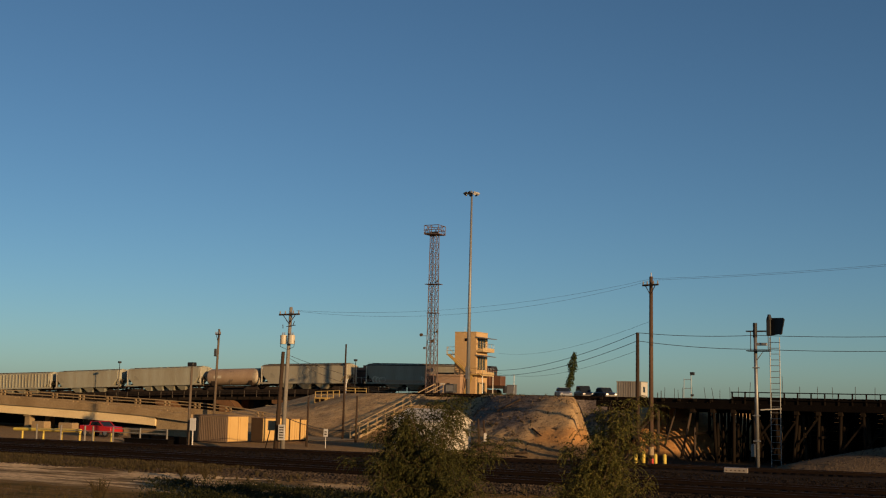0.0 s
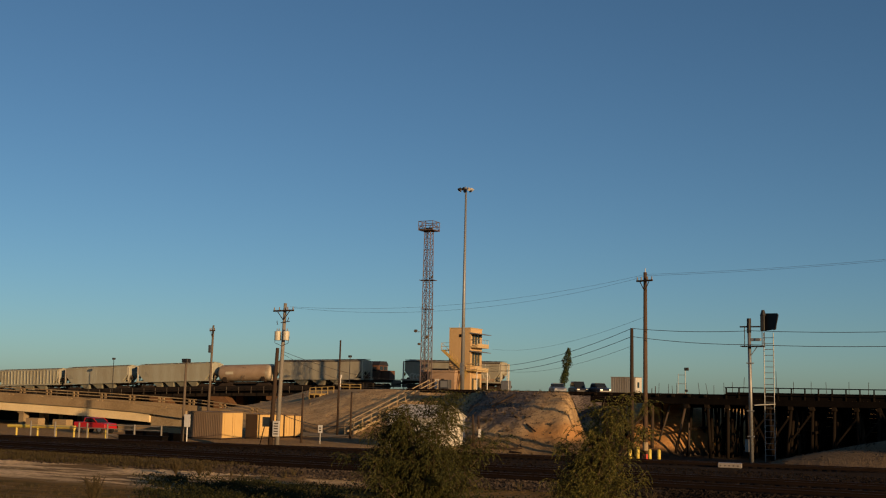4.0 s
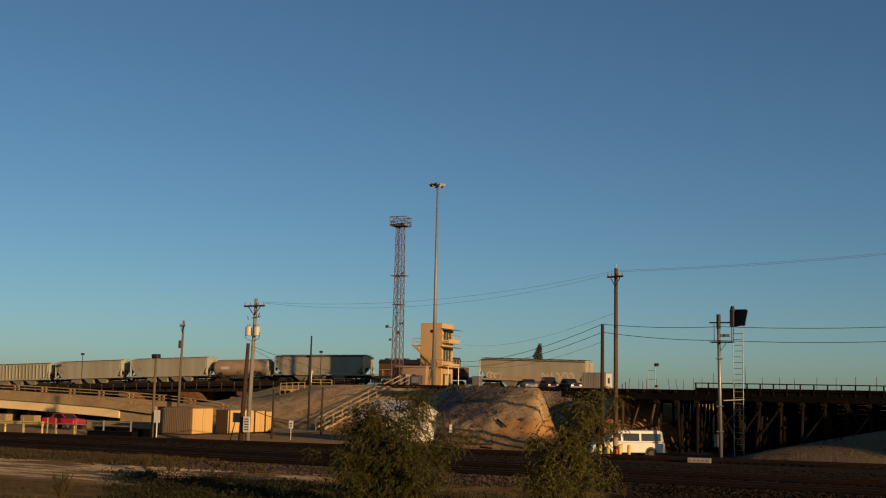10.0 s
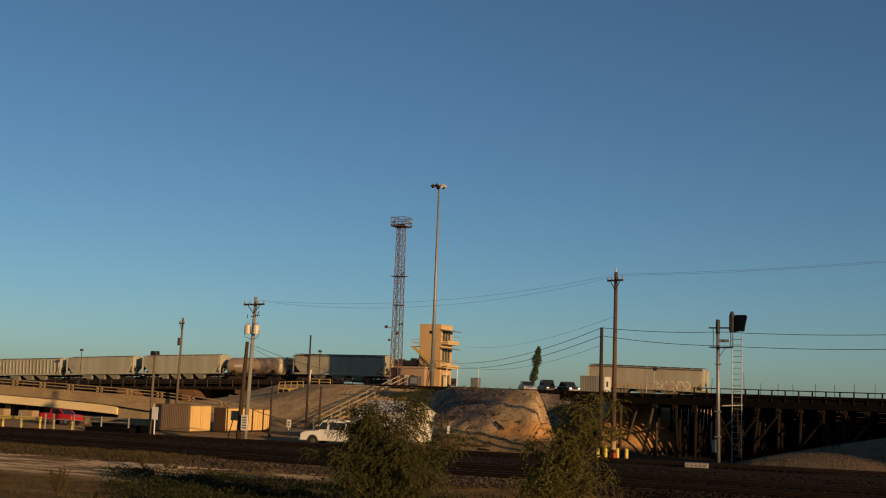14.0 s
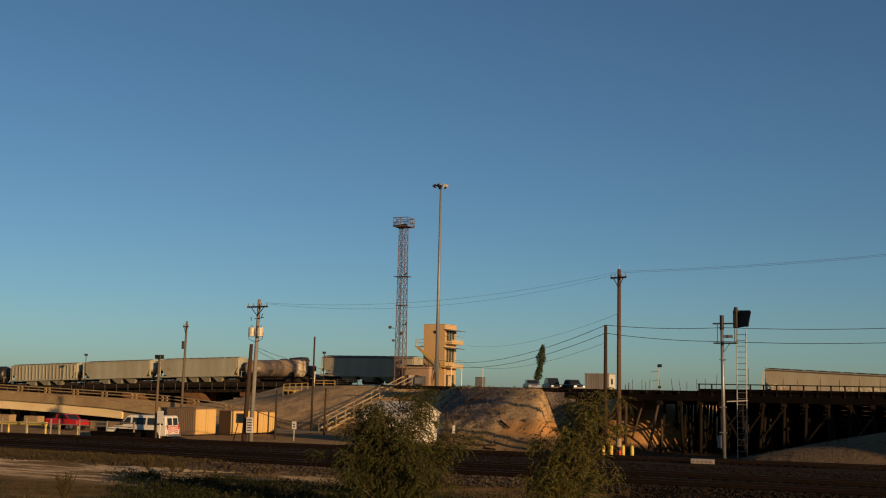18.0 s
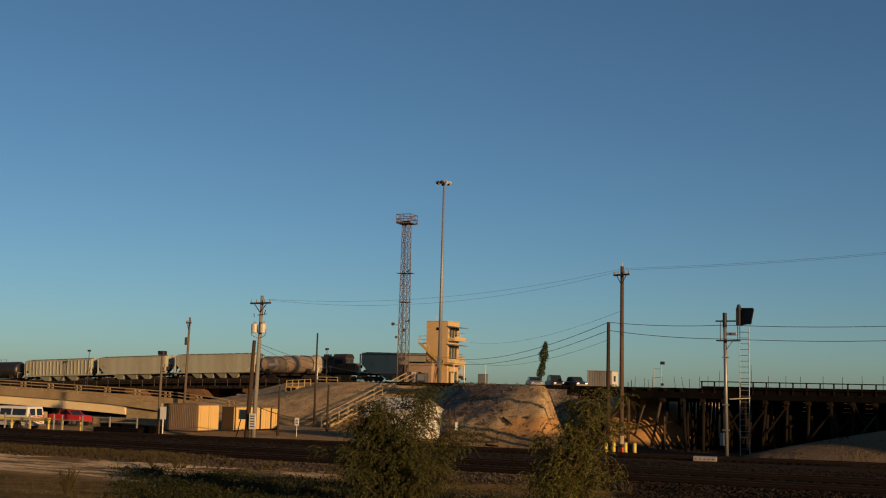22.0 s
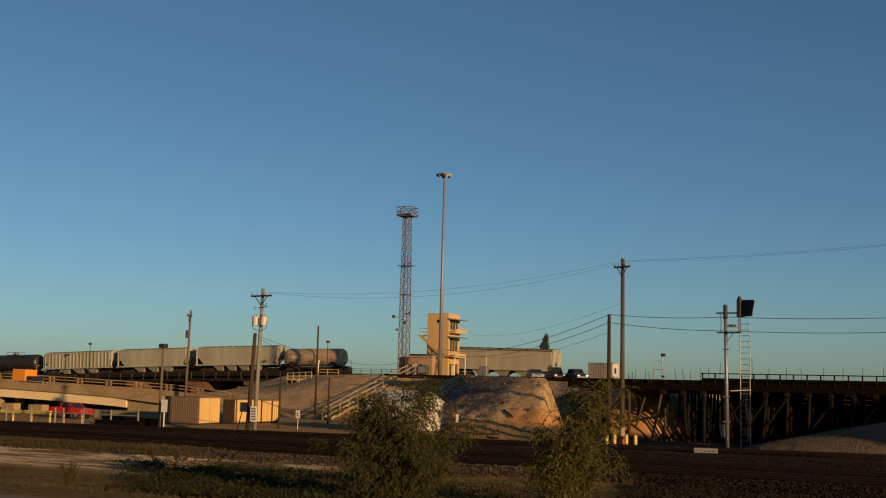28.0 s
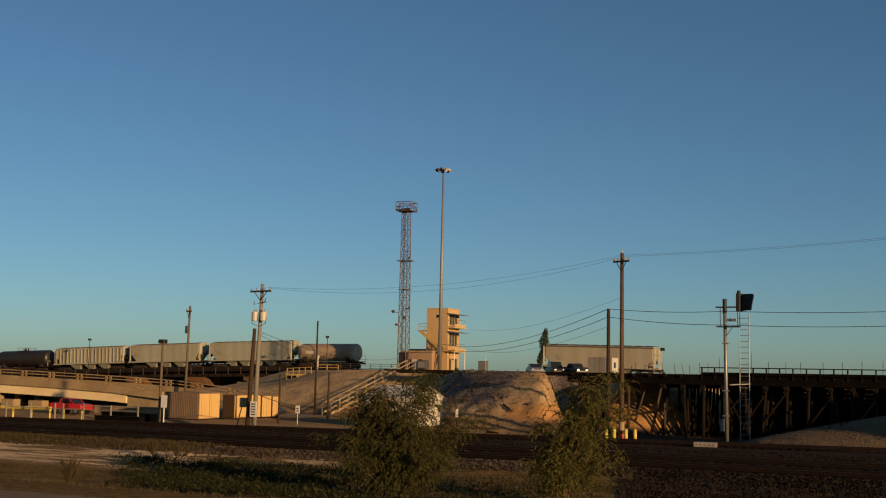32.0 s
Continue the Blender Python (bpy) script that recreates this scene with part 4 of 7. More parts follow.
def parked_car(u, v, yaw, mat, label, h=1.45):
    t = thing("parked_car", pose(u, v, land(u, v)[0] + 0.02, 0, 0, yaw), label, "car", "cars parked on the hump")
    L, W = 4.5, 1.75
    bm = bmesh.new()
    prism(bm, [(-L / 2, 0.35), (-L / 2, 0.8), (-L / 2 + 0.3, 0.92), (L / 2 - 1.3, 0.95), (L / 2 - 0.15, 0.78), (L / 2, 0.6), (L / 2, 0.35)], -W / 2, W / 2)
    part("body", bm, M[mat], t, "", 0.06)
    bm = bmesh.new()
    prism(bm, [(-L / 2 + 0.35, 0.93), (-L / 2 + 0.95, h), (L / 2 - 2.1, h), (L / 2 - 1.3, 0.95)], -W / 2 + 0.14, W / 2 - 0.14)
    part("cabin", bm, M["glass"], t, "dark glazed cabin", 0.05)
    boxes("roof", [((-L / 2 + 0.98, -W / 2 + 0.18, h + 0.003), (L / 2 - 2.12, W / 2 - 0.18, h + 0.05))], M[mat], t, "", 0.02)
    for x in (-1.35, 1.35):
        for s in (-1, 1):
            bm = bmesh.new()
            rod(bm, (x, s * (W / 2 - 0.2), 0.32), (x, s * (W / 2 + 0.01), 0.32), 0.32, n=16)
            w = part("wheel", bm, M["tyre"], t)
            bm = bmesh.new()
            rod(bm, (x, s * (W / 2 + 0.012), 0.32), (x, s * (W / 2 + 0.03), 0.32), 0.19, n=12)
            part("hub", bm, M["chrome"], w)
    for s in (-0.6, 0.6):
        boxes("headlight", [((L / 2 - 0.02, s - 0.16, 0.6), (L / 2 + 0.02, s + 0.16, 0.74))], M["chrome"], t, "bright headlight")
    boxes("windscreen_glint", [((-0.3, -W / 2 + 0.12, 1.0), (0.5, -W / 2 + 0.135, 1.3))], M["glass"], t)


parked_car(-56.6, 149.5, -60, "car_silver", "silver saloon car parked on the hump", 1.4)
parked_car(-54.2, 151.0, -55, "car_dark", "dark estate car parked on the hump", 1.7)
parked_car(-50.8, 149.8, -50, "car_dark", "dark grey car parked on the hump", 1.5)


def crest_rail():
    t = thing("safety_railing", pose(-96.0, 156.0, 4.55), "long low grey pipe railing along the hump track", "railing")
    for i in range(12):
        rods("post", [((i * 1.75, 0, -0.3), (i * 1.75, 0, 1.15))], 0.045, M["roofdark"], t)
    for k in (0.5, 0.85, 1.15):
        rods("rail", [((0, 0, k), (19.3, 0, k))], 0.03, M["roofdark"], t)
    t = thing("yellow_barrier", pose(-74.8, 128.0, land(-74.8, 128)[0]), "short yellow pipe barrier on the crest", "barrier")
    rods("rail", [((-3.2, 0, 0.65), (0, 0, 0.65)), ((-3.2, 0, 0.3), (0, 0, 0.3))], 0.05, M["yellow"], t)
    for i in range(3):
        rods("post", [((-3.2 + 1.6 * i, 0, -0.2), (-3.2 + 1.6 * i, 0, 0.65))], 0.05, M["yellow"], t)
    t = thing("marker_post", pose(-78.4, 129.0, land(-78.4, 129)[0]), "white marker post on the crest", "post")
    rods("shaft", [((0, 0, -0.2), (0, 0, 1.5))], 0.07, M["white"], t)
    boxes("cap", [((-0.15, -0.08, 1.5), (0.15, 0.08, 1.85))], M["white"], t)


crest_rail()


def yellow_platform():
    t = thing("yellow_platform", pose(-78.0, 121.0, 3.4), "yellow steel service platform with handrails beside the abutment", "platform")
    boxes("base", [((0, 0, -0.6), (1.7, 1.6, 0.7))], M["yellow"], t, "yellow painted base", 0.04)
    boxes("base_shadow_panel", [((0.2, -0.03, 0.1), (0.75, -0.003, 0.5)), ((0.95, -0.03, 0.1), (1.5, -0.003, 0.5))], M["rust"], t)
    for i in range(5):
        rods("post", [((0.1 + i * 0.85, 0.1, 0.2), (0.1 + i * 0.85, 0.1, 1.35 + 0.05 * i))], 0.045, M["yellow"], t)
    rods("rail", [((0.1, 0.1, 1.35), (3.5, 0.1, 1.55)), ((0.1, 0.1, 0.95), (3.5, 0.1, 1.15))], 0.045, M["yellow"], t)
    boxes("ramp", [((1.703, 0.2, 0.0), (3.6, 1.4, 0.5))], M["rust"], t)


yellow_platform()


# ---- hump track, viaduct ----
def hump_track():
    t = thing("track_hump", pose(0, HUMP_V, 0), "rusty hump track over the crest", "railway track", "yard tracks", "structure")
    for dv in (-0.7175, 0.7175):
        bm = bmesh.new()
        rail_profile(bm, -300, 40, dv, 0, 90, hump_rail)
        part("rail", bm, M["rust"], t)
    bm = bmesh.new()
    for k in range(90):
        u = -96 + k * 1.4
        box(bm, (u, -1.3, hump_rail(u) - 0.36), (u + 0.24, 1.3, hump_rail(u) - 0.175))
    tagged(part("ties", bm, M["tie"], t), kind="stuff")
    t = thing("track_engine", pose(0, 168.0, 0.0), "rusty engine track beside the hump track", "railway track", "yard tracks", "structure")
    for dv in (-0.7175, 0.7175):
        bm = bmesh.new()
        rail_profile(bm, -260, -40, dv, 0, 60, engine_rail)
        part("rail", bm, M["rust"], t)
    boxes("track_bed", [((-100, -2.2, 4.2), (-40, 2.2, 4.68))], M["stone"], t)


hump_track()


def viaduct():
    t = thing("railway_viaduct", pose(0, 0, 0), "long black steel girder railway viaduct on brown piers", "viaduct", "", "structure")
    v0, v1 = 157.6, 171.0
    N = 30
    for v in (v0, 164.6, v1):
        bm = bmesh.new()
        for k in range(N):
            a, b = -300 + k * 6.75, -300 + (k + 1) * 6.75
            lift = 0.62 if v == v0 else 1.35 if v == v1 else 0.0
            za, zb = hump_rail(a) - 0.25 + lift, hump_rail(b) - 0.25 + lift
            vs = [bm.verts.new(c) for c in ((a, v, za - 1.05 - lift), (b, v, zb - 1.05 - lift), (b, v, zb), (a, v, za), (a, v + 0.35, za - 1.05 - lift), (b, v + 0.35, zb - 1.05 - lift), (b, v + 0.35, zb), (a, v + 0.35, za))]
            for f in ((0, 1, 2, 3), (5, 4, 7, 6), (3, 2, 6, 7), (1, 0, 4, 5)):
                bm.faces.new([vs[i] for i in f])
        part("girder", bm, M["girder"], t)
    bm = bmesh.new()
    for k in range(N):
        a, b = -300 + k * 6.75, -300 + (k + 1) * 6.75
        za, zb = hump_rail(a) - 0.3, hump_rail(b) - 0.3
        vs = [bm.verts.new(c) for c in ((a, v0 + 0.36, za), (b, v0 + 0.36, zb), (b, v1 - 0.01, zb), (a, v1 - 0.01, za), (a, v0 + 0.36, za - 0.3), (b, v0 + 0.36, zb - 0.3), (b, v1 - 0.01, zb - 0.3), (a, v1 - 0.01, za - 0.3))]
        for f in ((0, 1, 2, 3), (7, 6, 5, 4), (0, 4, 5, 1), (2, 6, 7, 3)):
            bm.faces.new([vs[i] for i in f])
    part("deck", bm, M["girder"], t)
    # walkway with posts on the near side
    bm = bmesh.new()
    for k in range(N):
        a, b = -300 + k * 6.75, -300 + (k + 1) * 6.75
        bar(bm, (a, v0 - 0.55, hump_rail(a) - 0.38), (b, v0 - 0.55, hump_rail(b) - 0.38), 1.1, 0.1)
    part("walkway", bm, M["girder"], t)
    for k in range(44):
        u = -205 + k * 2.45
        z = hump_rail(u) - 0.33
        rods("rail_post", [((u, v0 - 1.05, z - 0.55), (u, v0 - 1.05, z + 0.55))], 0.05, M["roofdark"], t, n=5)
    rods("handrail", [((-205 + k * 12.2, v0 - 1.05, hump_rail(-205 + k * 12.2) + 0.2), (-205 + (k + 1) * 12.2, v0 - 1.05, hump_rail(-205 + (k + 1) * 12.2) + 0.2)) for k in range(8)], 0.035, M["girder"], t)
    for u, w in ((-187, 1.6), (-166, 1.6), (-146, 1.5), (-131.5, 1.6), (-118.9, 1.5), (-107.8, 1.5)):
        z = hump_rail(u) - 1.32
        p = boxes("pier", [((u - w / 2, v0 - 0.6, -1.0), (u + w / 2, v0 + 1.0, z - 0.6))], M["pier"], t, "brown stained pier", 0.05)
        bm = bmesh.new()
        prism(bm, [(u - w * 0.9, z - 0.6), (u + w * 1.9, z - 1.25), (u + w * 1.0, z - 0.03), (u - w * 0.9, z - 0.03)], v0 - 0.7, v0 + 1.1)
        part("pier_cap", bm, M["pier"], p)
        for dv in (5.5, 11.0):
            boxes("pier", [((u - w / 2, v0 + dv, -1.0), (u + w / 2, v0 + dv + 1.4, z))], M["pier"], t)
    # dark backing put behind the bays for their shade, and the far abutment
    boxes("shade_backing", [((-300, 176, -1.2), (-98, 176.6, 3.2))], M["girder"], t, "dark backing added for the shade in the bays")
    boxes("abutment", [((-101.0, 156.4, -0.5), (-99.2, 174.5, 3.7))], M["concrete"], t, "stained concrete abutment")


viaduct()


def blocks_under():
    for u, v, w, h, lab in ((-105.5, 150, 2.6, 1.9, "pale concrete block below the viaduct"), (-101.8, 146, 3.8, 0.9, "pale concrete slab on the bank")):
        bm = bmesh.new()
        box(bm, (0, 0, 0), (w, 1.2, h))
        tagged(part("concrete_block", bm, M["concrete"], None, "", 0.05, at=pose(u, v, land(u, v)[0] - 0.1)), lab, "concrete block")


blocks_under()


def tie_stack():
    t = thing("tie_stack", pose(-58.1, 77.5, 0.0), "low stack of black creosoted ties behind the fence", "timber stack")
    for k in range(3):
        for j in range(3):
            boxes("tie", [((-10.0 + 1.98 * k + 0.05 * j, 0.24 * j, 0.0), (-8.05 + 1.98 * k + 0.03 * j, 0.24 * j + 0.22, 0.78 - 0.03 * k))], M["deep_black"], t)


tie_stack()


# ---- road bridge with its parapet ----
RAMP = [(-300, 9.0), (-160, 4.9), (-107, 3.5), (-98.7, 3.25), (-89.8, 2.98), (-82.5, 2.66), (-77, 2.2), (-72, 1.55), (-66, 0.9), (-60, 0.5)]


def ramp_top(u):
    return glide(u, RAMP)


def road_bridge():
    t = thing("road_bridge", pose(0, 0, 0), "sunlit concrete road bridge sloping down with open parapet", "bridge", "", "structure")
    U = [-260 + 6.1 * k for k in range(31)]

    def strip(name, va, vb, top, bottom, mat, lo=-260, hi=-76, label=""):
        bm = bmesh.new()
        ring = []
        pts = [u for u in U if lo < u < hi]
        pts = [lo] + pts + [hi]
        for u in pts:
            z = ramp_top(u)
            ring.append([bm.verts.new(c) for c in ((u, va, z + bottom), (u, va, z + top), (u, vb, z + top), (u, vb, z + bottom))])
        for a, b in zip(ring, ring[1:]):
            for i in range(4):
                j = (i + 1) % 4
                bm.faces.new((a[i], a[j], b[j], b[i]))
        bm.faces.new(ring[0])
        bm.faces.new(ring[-1][::-1])
        return part(name, bm, M[mat], t, label)
    strip("parapet", 96.0, 96.3, -0.02, -0.80, "parapet", hi=-76.6, label="weathered concrete parapet")
    strip("girder", 96.2, 97.1, -0.82, -1.75, "concrete_lit", hi=-81.4, label="smooth concrete girder, coloured pale as sunlit")
    strip("kerb_ledge", 95.95, 97.1, -0.76, -0.819, "concrete", hi=-76.8)
    strip("deck", 97.12, 106.0, -0.95, -1.25, "concrete", hi=-70, label="concrete road deck")
    strip("girder", 105.2, 106.0, -1.26, -1.9, "concrete", hi=-81.4)
    strip("far_kerb", 106.02, 106.3, -0.2, -1.2, "parapet", hi=-72)
    for v, hi in ((96.15, -77), (106.15, -72)):
        for k in range(30):
            u = -200 + 4.3 * k
            if u > hi:
                break
            z = ramp_top(u)
            for d in (-0.3, 0.3):
                boxes("baluster", [((u + d - 0.11, v - 0.08, z - 0.16), (u + d + 0.11, v + 0.08, z + (0.12 if v < 100 else 0.4)))], M["parapet"], t)
    strip("parapet_rail", 96.08, 96.22, 0.2, 0.12, "parapet", lo=-200, hi=-77.4)
    strip("far_rail", 106.07, 106.23, 0.5, 0.4, "parapet", lo=-200, hi=-72)
    strip("far_rail", 106.07, 106.23, 0.16, 0.06, "parapet", lo=-200, hi=-72)
    strip("abutment", 96.4, 105.9, -1.0, -3.4, "concrete", lo=-81.35, hi=-74.5, label="concrete abutment wall")
    for u in (-168, -141, -116, -99.7):
        z = ramp_top(u)
        p = boxes("pier", [((u - 0.35, 96.5 + 3.0 * i, -0.6), (u + 0.35, 97.3 + 3.0 * i, z - 1.95)) for i in range(4)], M["concrete"], t, "square concrete columns")
        boxes("cross_head", [((u - 0.45, 96.36, z - 1.94), (u + 0.45, 105.9, z - 1.64))], M["concrete"], p)
    # dark backing added behind the bridge, standing in for the shade below
    boxes("shade_backing", [((-190, 107.2, -0.6), (-84, 107.6, 1.3))], M["girder"], t, "dark backing added for the shade under the bridge")
    # roadway going on behind the containers
    bm = bmesh.new()
    ring = []
    for k in range(13):
        u = -76.5 + k * 1.4
        z = max(ramp_top(u) - 0.95, 0.06)
        ring.append((bm.verts.new((u, 97.1, z)), bm.verts.new((u, 105.5, z)), bm.verts.new((u, 97.1, z - 1.2)), bm.verts.new((u, 105.5, z - 1.2))))
    for a, b in zip(ring, ring[1:]):
        bm.faces.new((a[0], b[0], b[1], a[1]))
        bm.faces.new((a[2], b[2], b[0], a[0]))
        bm.faces.new((a[1], b[1], b[3], a[3]))
    part("roadway", bm, M["concrete"], t)


road_bridge()


# ---- containers, sheds ----
def container(u, v, L, D, Ht, label, ribs=True, side="container"):
    t = thing("storage_container", pose(u, v, 0.0), label, "container", "containers beside the road")
    boxes("box", [((0, 0, 0.12), (L, D, Ht))], M[side], t)
    n = int(L / 0.19)
    if ribs:
        for i in range(n):
            a = 0.06 + i * (L - 0.1) / n
            boxes("rib", [((a, -0.045, 0.2), (a + 0.1, -0.003, Ht - 0.1))], M["container"], t)
    boxes("top_rail", [((-0.02, -0.06, Ht + 0.003), (L + 0.05, D + 0.03, Ht + 0.07))], M["container"], t)
    boxes("bottom_rail", [((-0.02, -0.06, 0.0), (L + 0.05, D + 0.03, 0.117))], M["under"], t)
    for i in range(2):
        d = boxes("end_door", [((L + 0.003, 0.05 + i * D / 2, 0.16), (L + 0.05, D / 2 - 0.02 + i * D / 2, Ht - 0.04))], M["container_end"], t, "sunlit ochre end door")
        rods("lock_rod", [((L + 0.075, 0.3 + i * D / 2, 0.2), (L + 0.075, 0.3 + i * D / 2, Ht - 0.1))], 0.018, M["container_end"], d)
    return t


container(-67.2, 84.6, 3.75, 3.0, 2.35, "brown ribbed steel container with sunlit ochre end")
container(-63.5, 88.2, 1.25, 4.15, 2.2, "steel container with shade-dark side and wide ochre end", False, "container_shaded")
container(-63.45, 92.5, 1.25, 1.55, 2.1, "narrow steel container with shade-dark side and an ochre end", False, "container_shaded")
container(-63.4, 94.2, 1.25, 1.3, 2.05, "narrow steel container with shade-dark side and a faded ochre end", False, "container_shaded")


def white_shed():
    t = thing("white_metal_shed", pose(-47.2, 85.3, 0.0), "white sheet-metal shed with a gabled end", "shed")
    L, D, Ht, R = 4.4, 5.6, 2.45, 3.35
    bm = bmesh.new()
    prism(bm, [(0, 0), (D, 0), (D, Ht), (D / 2, R), (0, Ht)], 0.0, L, "x")
    part("shell", bm, M["white_steel"], t)
    for s in (0, 1):
        bm = bmesh.new()
        a, b = ((-0.15, Ht - 0.03), (D / 2, R + 0.05)) if s == 0 else ((D + 0.15, Ht - 0.03), (D / 2, R + 0.05))
        prism(bm, [a, b, (b[0], b[1] + 0.06), (a[0], a[1] + 0.06)], -0.15, L + 0.15, "x")
        part("roof_slope", bm, M["white_steel"], t)
    for i in range(10):
        boxes("seam", [((0.2 + i * 0.43, -0.03, 0.05), (0.25 + i * 0.43, -0.003, Ht - 0.08))], M["white_steel"], t)
    boxes("end_door", [((L + 0.003, 3.3, 0.05), (L + 0.04, 4.4, 2.1))], M["white_steel"], t, "white end door")
    boxes("end_window", [((L + 0.003, 1.4, 1.3), (L + 0.03, 2.4, 2.0))], M["steel_grey"], t, "small grey louvre")
    for v in (0.02, D - 0.1):
        boxes("corner_trim", [((L + 0.003, v, 0.02), (L + 0.05, v + 0.08, Ht))], M["white"], t)
    for i in range(7):
        boxes("end_seam", [((L + 0.003, 0.4 + i * 0.75, 2.15), (L + 0.03, 0.44 + i * 0.75, 2.4))], M["white_steel"], t)


white_shed()


def hill_stairs():
    t = thing("hillside_stairs", pose(0, 0, 0), "long bleached timber stairway with handrails up the slope", "stairs")
    a, b = Vector((-61.2, 102.6, 0.25)), Vector((-57.6, 114.2, 4.85))
    side = Vector((b.y - a.y, -(b.x - a.x), 0)).normalized() * 0.62
    for s in (-1, 1):
        bm = bmesh.new()
        bar(bm, a + side * s, b + side * s, 0.1, 0.28)
        part("stringer", bm, M["stairwood"], t)
        for h in (0.55, 1.0):
            bm = bmesh.new()
            bar(bm, a + side * s + Vector((0, 0, h)), b + side * s + Vector((0, 0, h)), 0.07, 0.08 if h > 0.6 else 0.05)
            part("handrail", bm, M["stairwood"], t, "bleached handrail")
        for i in range(11):
            p = a.lerp(b, i / 10) + side * s
            boxes("baluster", [((p.x - 0.04, p.y - 0.04, p.z - 0.5), (p.x + 0.04, p.y + 0.04, p.z + 1.0))], M["stairwood"], t)
    for i in range(26):
        p = a.lerp(b, (i + 0.5) / 26)
        bm = bmesh.new()
        bar(bm, p - side, p + side, 0.28, 0.05)
        part("tread", bm, M["stairwood"], t)


hill_stairs()


# ---- poles, lamps, signals ----
def pole(name, u, v, h, r, mat, label, lean=(0, 0), cross=None, steps=False):
    z = land(u, v)[0]
    t = thing(name, pose(u, v, z), label, "pole")
    bm = bmesh.new()
    rod(bm, (0, 0, -0.4), (lean[0], lean[1], h), r, r * 0.68, 12)
    part("shaft", bm, M[mat], t, smooth=True)
    for zz, half, ang in cross or ():
        k = zz / h
        c = Vector((lean[0] * k, lean[1] * k - r, zz))
        d = Vector((math.cos(radians(ang)), math.sin(radians(ang)), 0))
        bm = bmesh.new()
        bar(bm, c - d * half, c + d * half, 0.1, 0.13)
        arm = part("crossarm", bm, M["pole_dark"], t)
        for s in (-0.92, -0.4, 0.4, 0.92):
            p = c + d * half * s
            bm = bmesh.new()
            rod(bm, p + Vector((0, 0, 0.06)), p + Vector((0, 0, 0.3)), 0.06, 0.035, 8)
            part("insulator", bm, M["ceramic"], arm, "small grey insulator")
        bm = bmesh.new()
        for s in (-0.6, 0.6):
            bar(bm, c + d * half * s - Vector((0, 0, 0.05)), c - Vector((0, 0, 0.75)), 0.04, 0.05)
        part("arm_brace", bm, M["pole_dark"], t)
    return t


p = pole("utility_pole", -25.15, 84.6, 13.9, 0.19, "pole", "tall reddish-brown wooden utility pole with one crossarm", (0.0, 0.0), [(13.25, 0.72, -20)])
rods("pole_pin", [((0, 0, 13.8), (0, 0, 14.2))], 0.035, M["ceramic"], p)
bm = bmesh.new()
rod(bm, (0, 0, 0.75), (0, 0, 1.35), 0.205, 0.2, 12)
part("painted_band", bm, M["stairwood"], p, "faded cream band at the foot")
bm = bmesh.new()
rod(bm, (0, 0, 0.1), (0, 0, 0.5), 0.21, 0.207, 12)
part("painted_band", bm, M["signred"], p, "faded red band at the foot")
pole("guy_post", -26.0, 84.0, 9.65, 0.175, "pole_dark", "thick dark creosoted wooden post", (0, 0))
p = pole("transformer_pole", -52.7, 77.4, 11.3, 0.19, "pole_grey", "grey wooden utility pole carrying two transformers", (0.35, 0), [(10.7, 1.1, -10)])
for x, s in ((-0.05, 0.27), (0.72, 0.27)):
    bm = bmesh.new()
    rod(bm, (x, -0.3, 8.35), (x, -0.3, 9.07), s, n=16)
    can = part("transformer", bm, M["trafo"], p, "cream cylindrical transformer can", 0.03)
    bm = bmesh.new()
    rod(bm, (x - 0.08, -0.3, 9.07), (x - 0.08, -0.3, 9.28), 0.05, 0.03, 8)
    rod(bm, (x + 0.1, -0.3, 9.07), (x + 0.1, -0.3, 9.28), 0.05, 0.03, 8)
    part("bushing", bm, M["ceramic"], can)
rods("cutout_arm", [((0.1, -0.2, 9.75), (0.95, -0.2, 9.85)), ((0.7, -0.2, 9.8), (0.85, -0.2, 10.15)), ((-0.2, -0.2, 9.6), (-0.25, -0.2, 9.9))], 0.03, M["pole_dark"], p)
rods("drop_loop", [((-0.35, -0.3, 8.65), (-0.3, -0.3, 8.15)), ((-0.3, -0.3, 8.15), (0.2, -0.2, 7.95)), ((1.02, -0.3, 8.65), (0.95, -0.3, 8.15)), ((0.95, -0.3, 8.15), (0.4, -0.2, 7.95))], 0.02, M["wire"], p)
q = pole("stub_pole", -53.2, 77.2, 7.75, 0.20, "pole_dark", "dark stub pole bound to the transformer pole", (0.40, 0))
t = thing("notice_board", pose(-52.45, 76.9, 0.0), "pale notice board with rows of writing on the pole", "sign")
boxes("board", [((-0.3, -0.06, 0.85), (0.3, 0.0, 2.05))], M["white"], t, "pale board", 0.01)
for i in range(5):
    boxes("text_line", [((-0.2, -0.068, 1.0 + i * 0.2), (0.2, -0.062, 1.09 + i * 0.2))], M["roofdark"], t)
t2 = thing("meter_board", pose(-53.9, 77.6, 0.0), "faded greenish meter board beside the pole", "sign")
boxes("board", [((-0.35, -0.04, 1.55), (0.5, 0.0, 2.3))], M["stairwood"], t2)
rods("support", [((-0.6, 0.05, 0.0), (0.0, 0.05, 2.2))], 0.04, M["pole_dark"], t2)
pole("telephone_pole", -80.7, 105.0, 11.2, 0.16, "pole_mid", "slim wooden telephone pole with a small switch box", (0.25, 0), [(10.6, 0.35, 0)])
t = thing("pole_switch_box", pose(-80.5, 104.85, 8.35), "grey switch box fixed to the telephone pole", "switch box")
boxes("case", [((-0.28, -0.2, 0), (0.1, 0.0, 0.85))], M["cooler"], t, "", 0.03)
